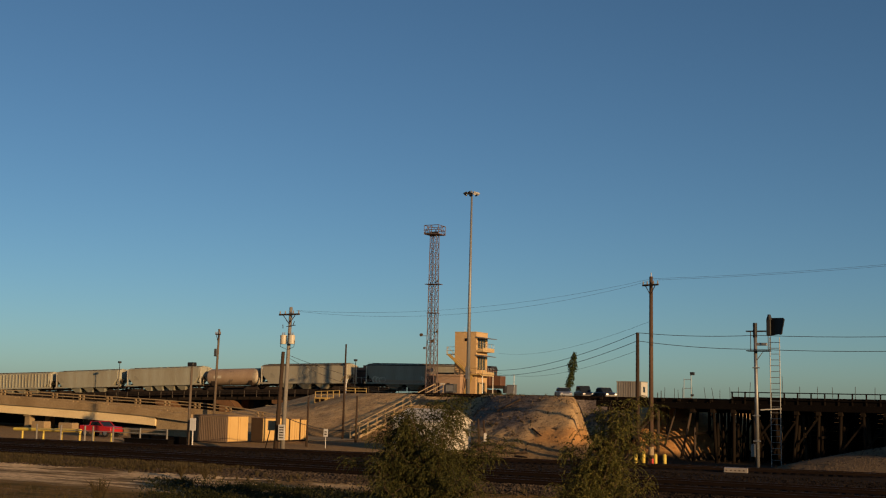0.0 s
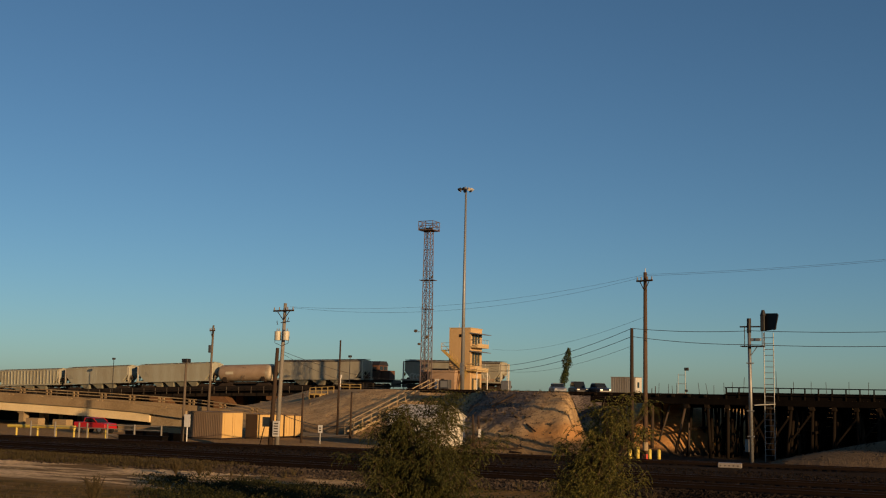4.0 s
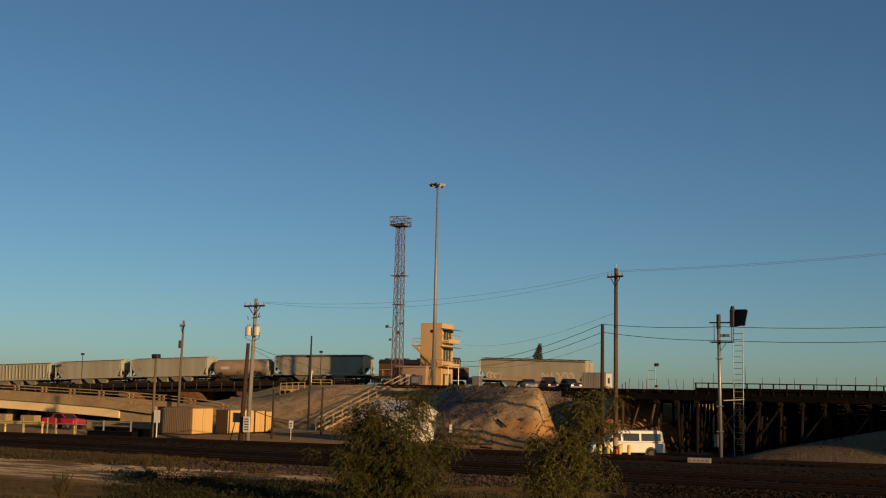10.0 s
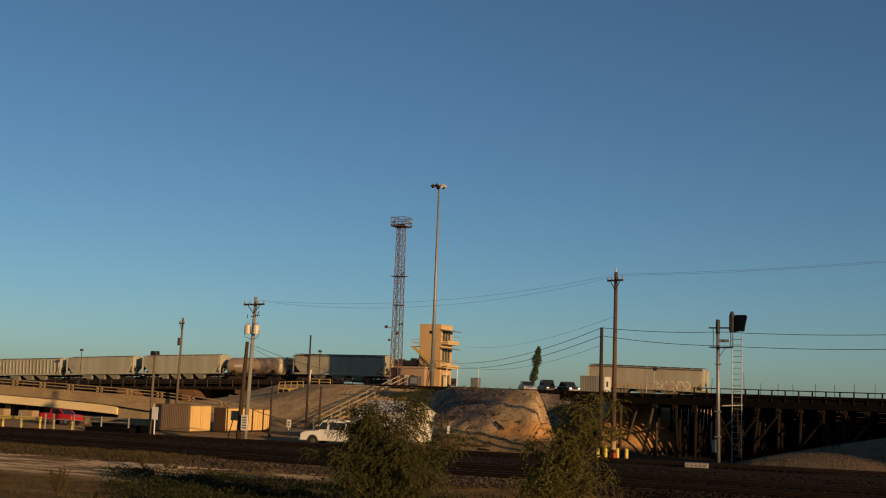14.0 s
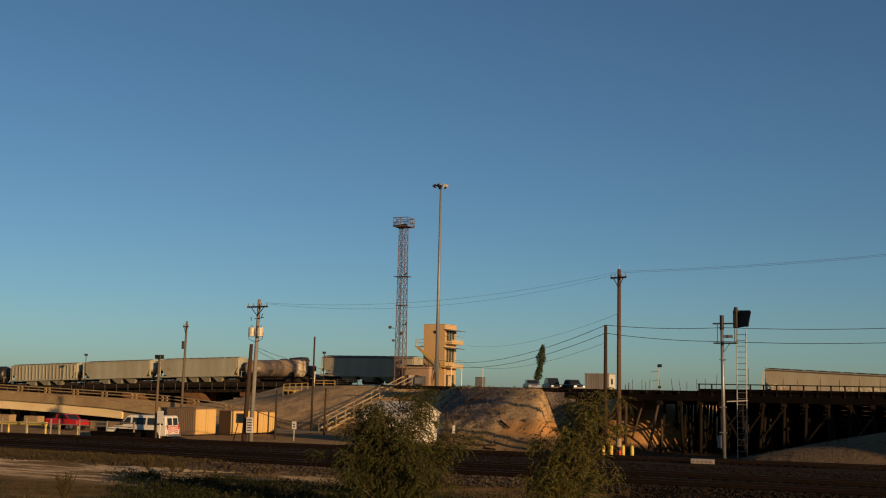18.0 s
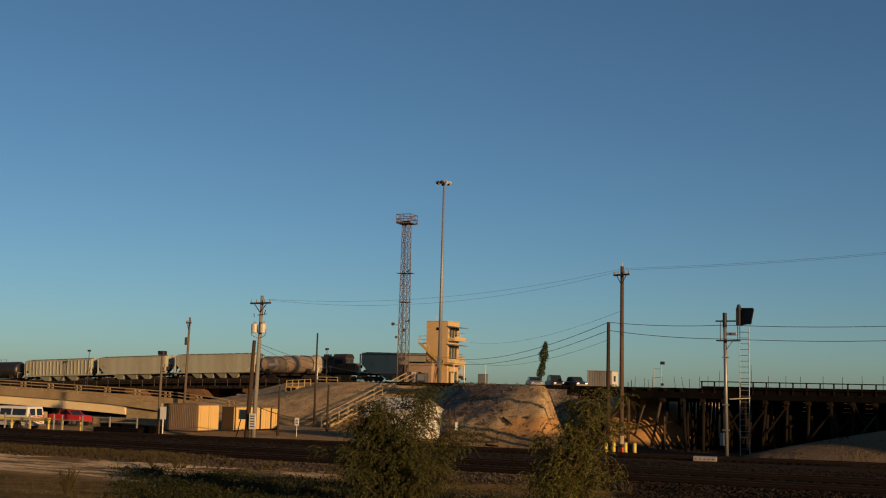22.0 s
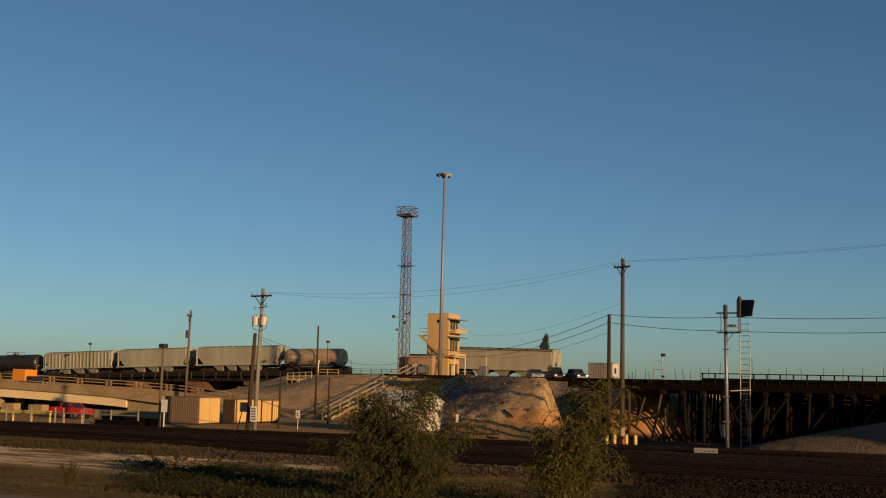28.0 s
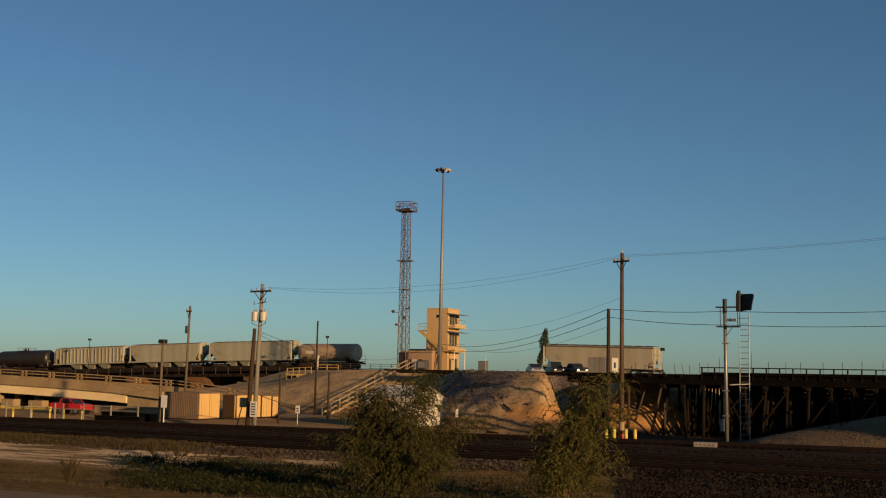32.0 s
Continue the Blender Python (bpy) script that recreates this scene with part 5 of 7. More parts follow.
pole("wooden_post", -62.15, 101.9, 9.65, 0.12, "pole_dark", "slim dark wooden post beside the stairs", (0.08, 0))
pole("wooden_post", -57.65, 96.9, 4.4, 0.12, "pole_dark", "short dark wooden post beside the stairs", (0.05, 0))
pole("wooden_post", -55.4, 85.0, 4.2, 0.11, "pole_dark", "short dark wooden post beside the containers", (0.05, 0))
pole("wooden_post", -41.5, 90.0, 2.7, 0.11, "pole_dark", "short charred wooden post on the slope", (-0.15, 0))
pole("wooden_post", -40.9, 90.0, 2.6, 0.11, "pole_dark", "short charred wooden post with a white plate", (-0.25, 0))
t = thing("white_plate", pose(-40.95, 89.8, land(-40.9, 90)[0]), "narrow white plate on the charred post", "sign")
boxes("plate", [((-0.05, -0.05, 0.85), (0.17, 0, 1.55))], M["white"], t)


def lamp_post(u, v, h, label, head=0.55, r=0.07, mat="pole_grey"):
    t = thing("lamp_post", pose(u, v, land(u, v)[0]), label, "street lamp", "yard lamps")
    bm = bmesh.new()
    rod(bm, (0, 0, -0.3), (0.05, 0, h - 0.2), r * 1.2, r * 0.8, 10)
    part("shaft", bm, M[mat], t, smooth=True)
    bm = bmesh.new()
    box(bm, (-head * 0.7, -0.25, h - 0.2), (head, 0.25, h + 0.12))
    part("lamp_head", bm, M["black"], t, "dark box lamp head", 0.05)
    boxes("lamp_lens", [((-head * 0.5, -0.2, h - 0.23), (head * 0.8, 0.2, h - 0.203))], M["ceramic"], t)
    return t


lamp_post(-61.25, 76.5, 6.7, "weathered wooden lamp post with a dark box lamp head", 0.36, 0.11, "pole_mid")
lamp_post(-140.0, 155.5, hump_rail(-141) + 5.4 - land(-140, 155.5)[0], "slim lamp post beside the viaduct", 0.25, 0.06, "black")
lamp_post(-95.0, 158.9, 9.9 - land(-95.0, 158.9)[0], "slim lamp post beside the hump track", 0.25, 0.06, "black")
t = thing("direction_sign", pose(-60.6, 76.0, 0.0), "white square sign on a post", "sign")
boxes("board", [((-0.1, -0.05, 1.35), (0.5, -0.02, 2.35))], M["white"], t, "white board", 0.01)
rods("post", [((0.2, 0, 0), (0.2, 0, 1.4))], 0.05, M["white"], t)
t = thing("small_sign", pose(-53.0, 84.2, 0.0), "small white sign on a thin post", "sign")
boxes("board", [((-0.2, -0.05, 0.95), (0.22, -0.02, 1.6))], M["white"], t, "white board", 0.01)
boxes("text_line", [((-0.1, -0.058, 1.1), (0.12, -0.052, 1.2)), ((-0.1, -0.058, 1.3), (0.12, -0.052, 1.4))], M["roofdark"], t)
rods("post", [((0, 0, 0), (0, 0, 1.0))], 0.04, M["steel_grey"], t)


def bollards():
    for u, v, h in ((-25.95, 83.4, 0.62), (-25.45, 83.7, 0.85), (-24.5, 83.5, 0.66), (-23.88, 83.7, 0.66)):
        t = thing("bollard", pose(u, v, 0.0), "yellow-painted steel bollard by the utility pole", "bollard", "bollards round the pole")
        bm = bmesh.new()
        rod(bm, (0, 0, -0.2), (0, 0, h), 0.13, n=14)
        part("pipe", bm, M["bollard"], t, "", 0.0, True)
        bm = bmesh.new()
        rod(bm, (0, 0, h), (0, 0, h + 0.07), 0.13, 0.06, 14)
        part("cap", bm, M["bollard"], t)


bollards()


def rail_signal():
    t = thing("railway_signal", pose(-17.6, 85.4, 0.0), "grey steel railway signal mast with black target board", "railway signal")
    bm = bmesh.new()
    rod(bm, (0, 0, -0.2), (-0.1, 0, 10.2), 0.14, 0.12, 14)
    part("mast", bm, M["steel_grey"], t, smooth=True)
    bm = bmesh.new()
    rod(bm, (-0.1, 0, 9.2), (-0.1, 0, 10.25), 0.15, n=12)
    part("mast_cap", bm, M["black"], t)
    boxes("bracket", [((-0.75, -0.08, 9.6), (0.85, 0.08, 9.7))], M["black"], t, "black bracket arm")
    boxes("bracket", [((-0.65, -0.45, 8.2), (0.95, 0.45, 8.27))], M["black"], t, "black maintenance platform")
    each_rod("platform_rail", [((-0.4, -0.1, 8.25), (-0.4, -0.1, 9.6)), ((0.9, -0.4, 8.25), (0.9, -0.4, 9.3)), ((0.9, 0.4, 8.25), (0.9, 0.4, 9.3))], 0.03, M["black"], t)
    boxes("signal_arm", [((0.0, -0.1, 8.62), (0.75, 0.1, 8.82))], M["steel_grey"], t, "", 0.02)
    rods("strut", [((0.05, -0.1, 7.6), (0.5, -0.2, 8.2))], 0.03, M["steel_grey"], t)
    for z in (7.0, 3.6, 1.8):
        boxes("clamp", [((-0.28, -0.18, z), (0.18, 0.18, z + 0.07))], M["steel_grey"], t)
    # target board turned along the tracks, with its lamp housings
    m = Matrix.Translation((1.42, 0.0, 10.0)) @ pose(0, 0, 0, 0, 0, -30)
    bm = bmesh.new()
    prism(bm, [(-0.62, 0.62), (-0.72, -0.55), (-0.55, -0.66), (0.38, -0.56), (0.5, -0.46), (0.74, 0.46), (0.62, 0.58)], -0.04, 0.04)
    board = part("target_board", bm, M["black"], t, "black target board with cut corners", 0.02, at=m)
    for z in (-0.38, 0.0, 0.38):
        bm = bmesh.new()
        rod(bm, (0.0, 0.04, z), (0.0, 0.45, z - 0.04), 0.16, 0.17, 12)
        part("lamp_hood", bm, M["black"], board)
    boxes("lamp_housing", [((0.72, -0.12, 9.35), (1.02, 0.22, 10.5))], M["black"], t, "black lamp housing", 0.04)
    bm = bmesh.new()
    rod(bm, (0.9, 0.05, 10.45), (0.9, 0.05, 10.85), 0.22, 0.1, 12)
    part("housing_dome", bm, M["black"], t)
    boxes("relay_box", [((-0.55, 0.3, 0.7), (-0.15, 0.6, 1.6))], M["steel_grey"], t, "small grey relay box", 0.03)
    lad = thing("signal_ladder", pose(-16.5, 86.4, 0.0), "grey steel ladder leaning to the signal platform", "ladder")
    for s in (-0.34, 0.34):
        rods("rail", [((s, 0, 0), (s - 0.02, 0, 9.25))], 0.035, M["steel_grey"], lad)
    for i in range(21):
        rods("rung", [((-0.33, 0, 0.5 + i * 0.42), (0.33, 0, 0.5 + i * 0.42))], 0.022, M["steel_grey"], lad)
    rods("stay", [((-0.9, -0.95, 4.05), (0.4, 0, 4.15))], 0.05, M["steel_grey"], lad, "pale stay bar")


rail_signal()


def gantry():
    t = thing("light_frame", pose(-35.4, 133.0, land(-35.4, 133)[0] - 0.5), "slim grey steel frame with a small floodlight", "light frame")
    rods("leg", [((-0.35, 0, 0), (-0.25, 0, 3.4))], 0.04, M["steel_mast"], t)
    rods("leg", [((0.55, 0, 0), (0.55, 0, 3.9))], 0.05, M["steel_mast"], t)
    for z in (1.2, 2.3, 3.3):
        rods("rung", [((-0.3, 0, z), (0.55, 0, z))], 0.03, M["steel_mast"], t)
    boxes("floodlight", [((0.45, -0.15, 3.8), (0.95, 0.15, 4.15))], M["black"], t, "", 0.04)
    boxes("floodlight", [((0.5, -0.1, 1.4), (0.85, 0.1, 1.65))], M["black"], t, "", 0.03)


gantry()


# ---- fences and clutter beside the road ----
def road_fence():
    t = thing("pipe_fence", pose(0, 76.0, 0.0), "grey pipe fence posts with sagging rails beside the track", "fence")
    us = (-77.3, -74.5, -71.8, -70.9, -68.7, -65.8, -63.0)
    for u in us:
        rods("post", [((u, 0, -0.2), (u, 0, 1.38))], 0.075, M["pole_grey"], t)
    for a, b in zip(us, us[1:]):
        rods("rail", [((a, 0, 0.95), (b, 0, 0.97))], 0.04, M["pole_grey"], t)
        if a > -70.0:
            rods("rail", [((a, 0, 0.45), (b, 0, 0.5))], 0.04, M["pole_grey"], t)
            rods("rail", [((a, 0, 1.25), (b, 0, 1.28))], 0.04, M["pole_grey"], t)
    t = thing("yellow_barrier", pose(0, 77.0, 0.0), "long low yellow pipe barrier", "barrier")
    rods("rail", [((-81.0, 0, 0.82), (-73.2, 0, 0.9))], 0.15, M["bollard"], t, "", 10)
    for u in (-80, -77.5, -75.4, -73.3):
        rods("post", [((u, 0, -0.1), (u, 0, 0.75))], 0.09, M["bollard"], t)
    for u, v in ((-72.0, 79.6), (-69.9, 79.6)):
        t = thing("bollard", pose(u, v - 2.4, 0.0), "pale yellow steel bollard beside the fence", "bollard", "bollards beside the fence")
        rods("pipe", [((0, 0, -0.1), (0, 0, 0.85))], 0.11, M["bollard"], t, "", 10)
        boxes("plate", [((-0.15, -0.15, 0.0), (0.15, 0.15, 0.05))], M["bollard"], t)
    t = thing("black_trough", pose(-66.8, 75.2, 0.0), "long low black steel trough beside the fence", "trough")
    boxes("trough", [((0, 0, 0.02), (4.6, 0.7, 0.5))], M["deep_black"], t, "", 0.03)
    boxes("lip", [((-0.05, -0.05, 0.503), (4.65, 0.75, 0.56))], M["deep_black"], t)
    for u, v, w, h in ((-97.0, 94.5, 1.9, 0.95), (-93.2, 94.6, 2.0, 0.9), (-89.2, 94.5, 1.4, 0.75), (-86.3, 94.4, 1.3, 0.6)):
        bm = bmesh.new()
        box(bm, (0, 0, 0), (w, 1.0, h))
        tagged(part("concrete_block", bm, M["parapet"], None, "", 0.06, at=pose(u, v, -0.05)), "grey-brown concrete block below the road bridge", "concrete block", "blocks below the bridge")
    t = thing("low_wall", pose(-80.5, 90.5, 0.0), "low stained concrete wall below the bridge end", "wall")
    boxes("wall", [((0, 0, -0.1), (11.5, 0.4, 0.65))], M["parapet"], t, "", 0.03)
    boxes("coping", [((-0.05, -0.06, 0.653), (11.55, 0.46, 0.75))], M["parapet"], t)


road_fence()


def wheel_set(t, xs, w, r, hub="chrome"):
    made = []
    for x in xs:
        for s in (-1, 1):
            bm = bmesh.new()
            rod(bm, (0, -0.11, 0), (0, 0.11, 0), r, n=20)
            wheel = part("wheel", bm, M["tyre"], t, "", 0.02, at=pose(x, s * (w / 2 - 0.12), r))
            bm = bmesh.new()
            rod(bm, (0, s * 0.112, 0), (0, s * 0.14, 0), r * 0.6, r * 0.45, 12)
            for k in range(5):
                a = math.tau * k / 5
                rod(bm, (r * 0.4 * math.cos(a), s * 0.11, r * 0.4 * math.sin(a)), (r * 0.4 * math.cos(a), s * 0.15, r * 0.4 * math.sin(a)), r * 0.07, n=5)
            part("rim", bm, M[hub], wheel)
            made.append(wheel)
    return made


def pickup():
    t = thing("red_pickup", pose(-79.7, 86.5, 0.0), "bright red pickup truck parked below the bridge", "pickup truck")
    W = 1.7
    bm = bmesh.new()
    prism(bm, [(-1.95, 0.42), (-1.95, 1.04), (0.3, 1.05), (1.0, 1.02), (1.85, 0.95), (1.95, 0.75), (1.95, 0.42)], -W / 2, W / 2)
    part("body", bm, M["red"], t, "", 0.05)
    bm = bmesh.new()
    prism(bm, [(-0.75, 1.06), (-0.62, 1.42), (0.35, 1.42), (0.9, 1.03), (0.3, 1.06)], -W / 2 + 0.12, W / 2 - 0.12)
    part("cabin", bm, M["glass"], t, "dark glazed cab", 0.05)
    boxes("cab_roof", [((-0.66, -W / 2 + 0.1, 1.423), (0.38, W / 2 - 0.1, 1.47))], M["red"], t, "", 0.02)
    for x0, x1 in ((-0.76, -0.63), (0.86, 0.36)):
        for y in (-W / 2 + 0.1, W / 2 - 0.1):
            bm = bmesh.new()
            bar(bm, (x0, y, 1.05), (x1, y, 1.43), 0.06, 0.07)
            part("pillar", bm, M["red"], t)
    boxes("rear_lamp", [((-1.97, -0.8, 0.75), (-1.951, -0.6, 0.95))], M["signred"], t)
    wheel_set(t, (-1.25, 1.25), W, 0.36)


pickup()


# ---- the vine-clad trunk, bushes, weeds ----
def leaf_cloud(points, size, rng, flat=0.5, aspect=3.0):
    verts, faces = [], []
    for p in points:
        a, b = rng.uniform(0, math.tau), rng.uniform(-1.2, 1.2)
        d = np.array((math.cos(a) * math.cos(b), math.sin(a) * math.cos(b), math.sin(b) * flat - 0.25))
        d /= np.linalg.norm(d)
        e = np.cross(d, rng.normal(size=3))
        e /= np.linalg.norm(e) + 1e-6
        s = size * rng.uniform(0.5, 1.5)
        o = len(verts)
        verts += [tuple(p), tuple(p + d * s * 0.5 + e * s / aspect / 1.6), tuple(p + d * s), tuple(p + d * s * 0.5 - e * s / aspect / 1.6)]
        faces.append((o, o + 1, o + 2, o + 3))
    return verts, faces


def vine_trunk():
    t = thing("vine_clad_trunk", pose(-64.3, 173.0, 4.2), "leaning trunk thickly covered in dark green creeper", "tree")
    bm = bmesh.new()
    rod(bm, (-1.05, 0, 0), (0.7, 0, 7.0), 0.22, 0.1, 10)
    part("trunk", bm, M["bark"], t)
    rng = np.random.default_rng(8)
    pts = []
    for _ in range(3600):
        k = rng.uniform(0.03, 1.04)
        r = lerp(k, [(0, 0.3), (0.15, 0.5), (0.4, 0.62), (0.7, 0.72), (0.9, 0.78), (1.0, 0.42), (1.1, 0.1)]) * (0.8 + 0.24 * math.sin(k * 17 + 1) + 0.14 * math.sin(k * 41))
        a = rng.uniform(0, math.tau)
        q = r * math.sqrt(rng.uniform(0.1, 1.0))
        sag = 0.9 * rng.random() ** 2 if math.cos(a) > 0.2 and k > 0.75 else 0.0
        pts.append(np.array((-1.05 + 1.75 * k + 0.2 * math.sin(k * 4.0) + q * math.cos(a), q * math.sin(a), 7.2 * k - sag)))
    v, f = leaf_cloud(pts, 0.26, rng, 1.4, 3.5)
    scatter("creeper", v, f, M["leaf_dark"], t, "hanging dark creeper")


vine_trunk()


def bush(u, v, seed, stems, reach, sprays, leaf_mat, label, girth=0.03):
    """A willowy bush: bowed stems, side shoots and drooping sprays set with narrow leaves.
    reach gives for each stem the place of its tip (x, y, z)."""
    t = thing("desert_bush", pose(u, v, land(u, v)[0] - 0.1), label, "bush", "bushes beside the track")
    rng = np.random.default_rng(seed)
    lines = []

    def limb(bm, p, c, q, r0, r1, n=7):
        """A bowed limb from p over c to q."""
        pts = [(1 - k) ** 2 * p + 2 * k * (1 - k) * c + k * k * q for k in np.linspace(0, 1, n)]
        for i, (a, b) in enumerate(zip(pts, pts[1:])):
            f0, f1 = i / (n - 1), (i + 1) / (n - 1)
            rod(bm, tuple(a), tuple(b), r0 + (r1 - r0) * f0, r0 + (r1 - r0) * f1, 5, False)
        return pts
    for i in range(stems):
        bm = bmesh.new()
        tip = np.array(reach[i % len(reach)]) + rng.normal(size=3) * np.array((0.22, 0.25, 0.15))
        root = np.array((tip[0] * 0.12, tip[1] * 0.12, 0.0)) + rng.normal(size=3) * np.array((0.1, 0.1, 0.0))
        bow = root + (tip - root) * np.array((0.25, 0.25, 0.62)) + rng.normal(size=3) * 0.1
        main = limb(bm, root, bow, tip, girth * rng.uniform(0.7, 1.1), 0.008, 9)
        lines.append((main, 1.0))
        for k in range(2, 9):
            for _ in range(2):
                o = main[k]
                a = rng.uniform(0, math.tau)
                length = rng.uniform(0.45, 1.0) * (1.15 - 0.07 * k)
                d = np.array((math.cos(a), math.sin(a) * 0.8, rng.uniform(0.25, 1.0)))
                q = o + d * length
                shoot = limb(bm, o, o + d * length * 0.5 + np.array((0, 0, 0.12)), q, 0.012, 0.004, 4)
                lines.append((shoot, 0.8))
        part("stem", bm, M["bark"], t, "bare pale brown stem")
    starts = []
    while len(starts) < sprays:
        line, w = lines[rng.integers(len(lines))]
        f = rng.uniform(0.2 if w == 1.0 else 0.1, 1.0) * (len(line) - 1.001)
        i = int(f)
        o = line[i] + (line[i + 1] - line[i]) * (f - i)
        if o[2] > 0.3:
            starts.append(o)
    p = np.array(starts)
    a = rng.uniform(0, math.tau, sprays)
    d = np.stack((np.cos(a), np.sin(a), rng.uniform(-0.2, 1.0, sprays)), 1)
    last = rng.integers(7, 15, sprays)

    def unit(x):
        return x / (np.linalg.norm(x, axis=1, keepdims=True) + 1e-6)
    quads = []
    for k in range(14):
        d = unit(unit(d) + np.array((0.0, 0.0, -0.13)) + rng.normal(size=d.shape) * 0.06)
        p = p + d * 0.042
        live = last > k
        for s in (-1, 1):
            e = np.cross(d, np.array((0.3, 0.2, 1.0))) * s + rng.normal(size=d.shape) * 0.35
            g = unit(d * 0.75 + e * 0.6 + np.array((0, 0, -0.35)))
            h = unit(np.cross(g, rng.normal(size=d.shape)))
            size = rng.uniform(0.045, 0.095, (sprays, 1))
            quads.append(np.stack((p, p + g * size * 0.45 + h * size * 0.14, p + g * size, p + g * size * 0.45 - h * size * 0.14), 1)[live])
    verts = np.concatenate(quads).reshape(-1, 3)
    faces = np.arange(len(verts)).reshape(-1, 4).tolist()
    verts = verts.tolist()
    scatter("foliage", verts, faces, M[leaf_mat], t, "sparse narrow olive-green leaves")
    return t


bush(-17.3, 33.8, 11, 29, [(-1.5, 0.2, 2.5), (-0.9, -0.4, 2.9), (-1.4, -0.8, 1.9), (-2.2, 0.3, 1.8), (-1.7, -0.6, 2.5), (-1.1, 0.6, 3.1), (-0.5, -0.5, 3.5), (0.2, 0.4, 3.65), (0.8, -0.4, 3.3), (1.5, 0.5, 2.3), (-2.0, -0.3, 1.2), (1.9, 0.0, 1.4), (0.3, -0.9, 2.1), (-1.0, 0.9, 2.3), (0.9, 0.8, 2.7), (-1.2, -1.0, 1.3), (0.6, -1.1, 1.2), (-0.6, -0.8, 2.0), (1.3, -0.7, 1.8)], 6300, "leaf", "large airy dark green desert bush on the verge")
bush(-12.85, 36.3, 23, 15, [(0.4, 0.2, 3.6), (1.1, 0.1, 3.95), (1.6, -0.2, 3.75), (1.8, 0.2, 2.9), (-0.2, 0.4, 2.7), (-0.8, -0.2, 1.6), (0.9, -0.5, 2.4), (1.9, 0.3, 1.6), (0.2, -0.5, 1.8), (-0.3, -0.6, 1.2), (0.9, -0.8, 1.2)], 2500, "leaf_olive", "tall airy olive-green desert bush on the verge", 0.036)


def tufts(name, num, box_uv, h, mat, seed, label, density=None, blades=7):
    rng = np.random.default_rng(seed)
    verts, faces = [], []
    u0, u1, v0, v1 = box_uv
    for _ in range(num):
        u, v = rng.uniform(u0, u1), rng.uniform(v0, v1)
        if density and rng.random() > density(u, v):
            continue
        z = land(u, v)[0] - 0.03
        s = h * rng.uniform(0.4, 1.3)
        for _ in range(blades):
            a, lean = rng.uniform(0, math.tau), rng.uniform(0.1, 0.7)
            c, d = math.cos(a), math.sin(a)
            w = s * 0.07
            o = len(verts)
            x, y = u + c * s * 0.15, v + d * s * 0.15
            verts += [(x - d * w, y + c * w, z), (x + d * w, y - c * w, z), (x + c * s * lean * 0.5 + d * w * 0.6, y + d * s * lean * 0.5 - c * w * 0.6, z + s * 0.6), (x + c * s * lean, y + d * s * lean, z + s)]
            faces += [(o, o + 1, o + 2), (o, o + 2, o + 3)]
    scatter(name, verts, faces, M[mat], None, label, "grass" if mat == "grass" else "weeds", "stuff")


def green_band(u, v):
    k = u / v
    return (1 - ease(k, -0.63, -0.5) * 0.75) * (1 - ease(k, -0.34, -0.28)) * ease(k, -0.88, -0.78) * (0.35 + 0.65 * (noise.noise(Vector((u * 0.35, v * 0.35, 2))) > -0.1))


def weed_mass():
    """Low leafy weeds in uneven clumps on the verge."""
    rng = np.random.default_rng(12)
    pts = []
    while len(pts) < 36000:
        u, v = rng.uniform(-38, -3), rng.uniform(27.5, 44.5)
        if rng.random() > green_band(u, v):
            continue
        h = 0.06 + 0.38 * max(0.0, 0.35 + noise.noise(Vector((u * 0.8, v * 0.8, 4.0))) + 0.5 * noise.noise(Vector((u * 2.6, v * 2.6, 9.0))))
        pts.append(np.array((u, v, land(u, v)[0] + h * rng.uniform(0.1, 1.0) ** 0.6)))
    v_, f_ = leaf_cloud(pts, 0.11, rng, 1.2, 3.6)
    scatter("verge_weeds", v_, f_, M["grass"], None, "dark green low weeds in uneven clumps on the verge", "weeds", "stuff")


weed_mass()
tufts("verge_grass", 2600, (-38, -3, 27.5, 44.0), 0.26, "grass", 3, "dark green grass on the verge", green_band)
tufts("dry_weeds", 3800, (-46, -3, 21, 37), 0.12, "dry", 4, "dry brown weeds on the verge", lambda u, v: 0.7 * (1 - ease(u / v, -0.34, -0.28)))
tufts("trackside_weeds", 130, (-46, -14, 47.6, 49.6), 0.3, "dry", 5, "straw-coloured weeds along the ballast foot", lambda u, v: 0.15 + 0.85 * (-37 < u < -32), 10)
tufts("ballast_weeds", 5200, (-62, -35, 48.8, 51.5), 0.2, "straw", 15, "olive and straw weeds grown over the ballast shoulder", lambda u, v: (0.45 + 0.55 * (noise.noise(Vector((u * 0.5, v, 6.0))) > -0.1)) * (1 - ease(u, -40, -35.5)), 8)
tufts("slope_scrub", 420, (-60, -44, 97, 111), 0.28, "hillscrub", 6, "low olive scrub on the rubble slope", lambda u, v: ease(v, 100, 110) * (1 if -58 < u < -46 else 0.15), 9)
tufts("slope_scrub", 260, (-45, -31, 82, 108), 0.3, "dry", 7, "dry tufts on the dirt slope", lambda u, v: 0.5)


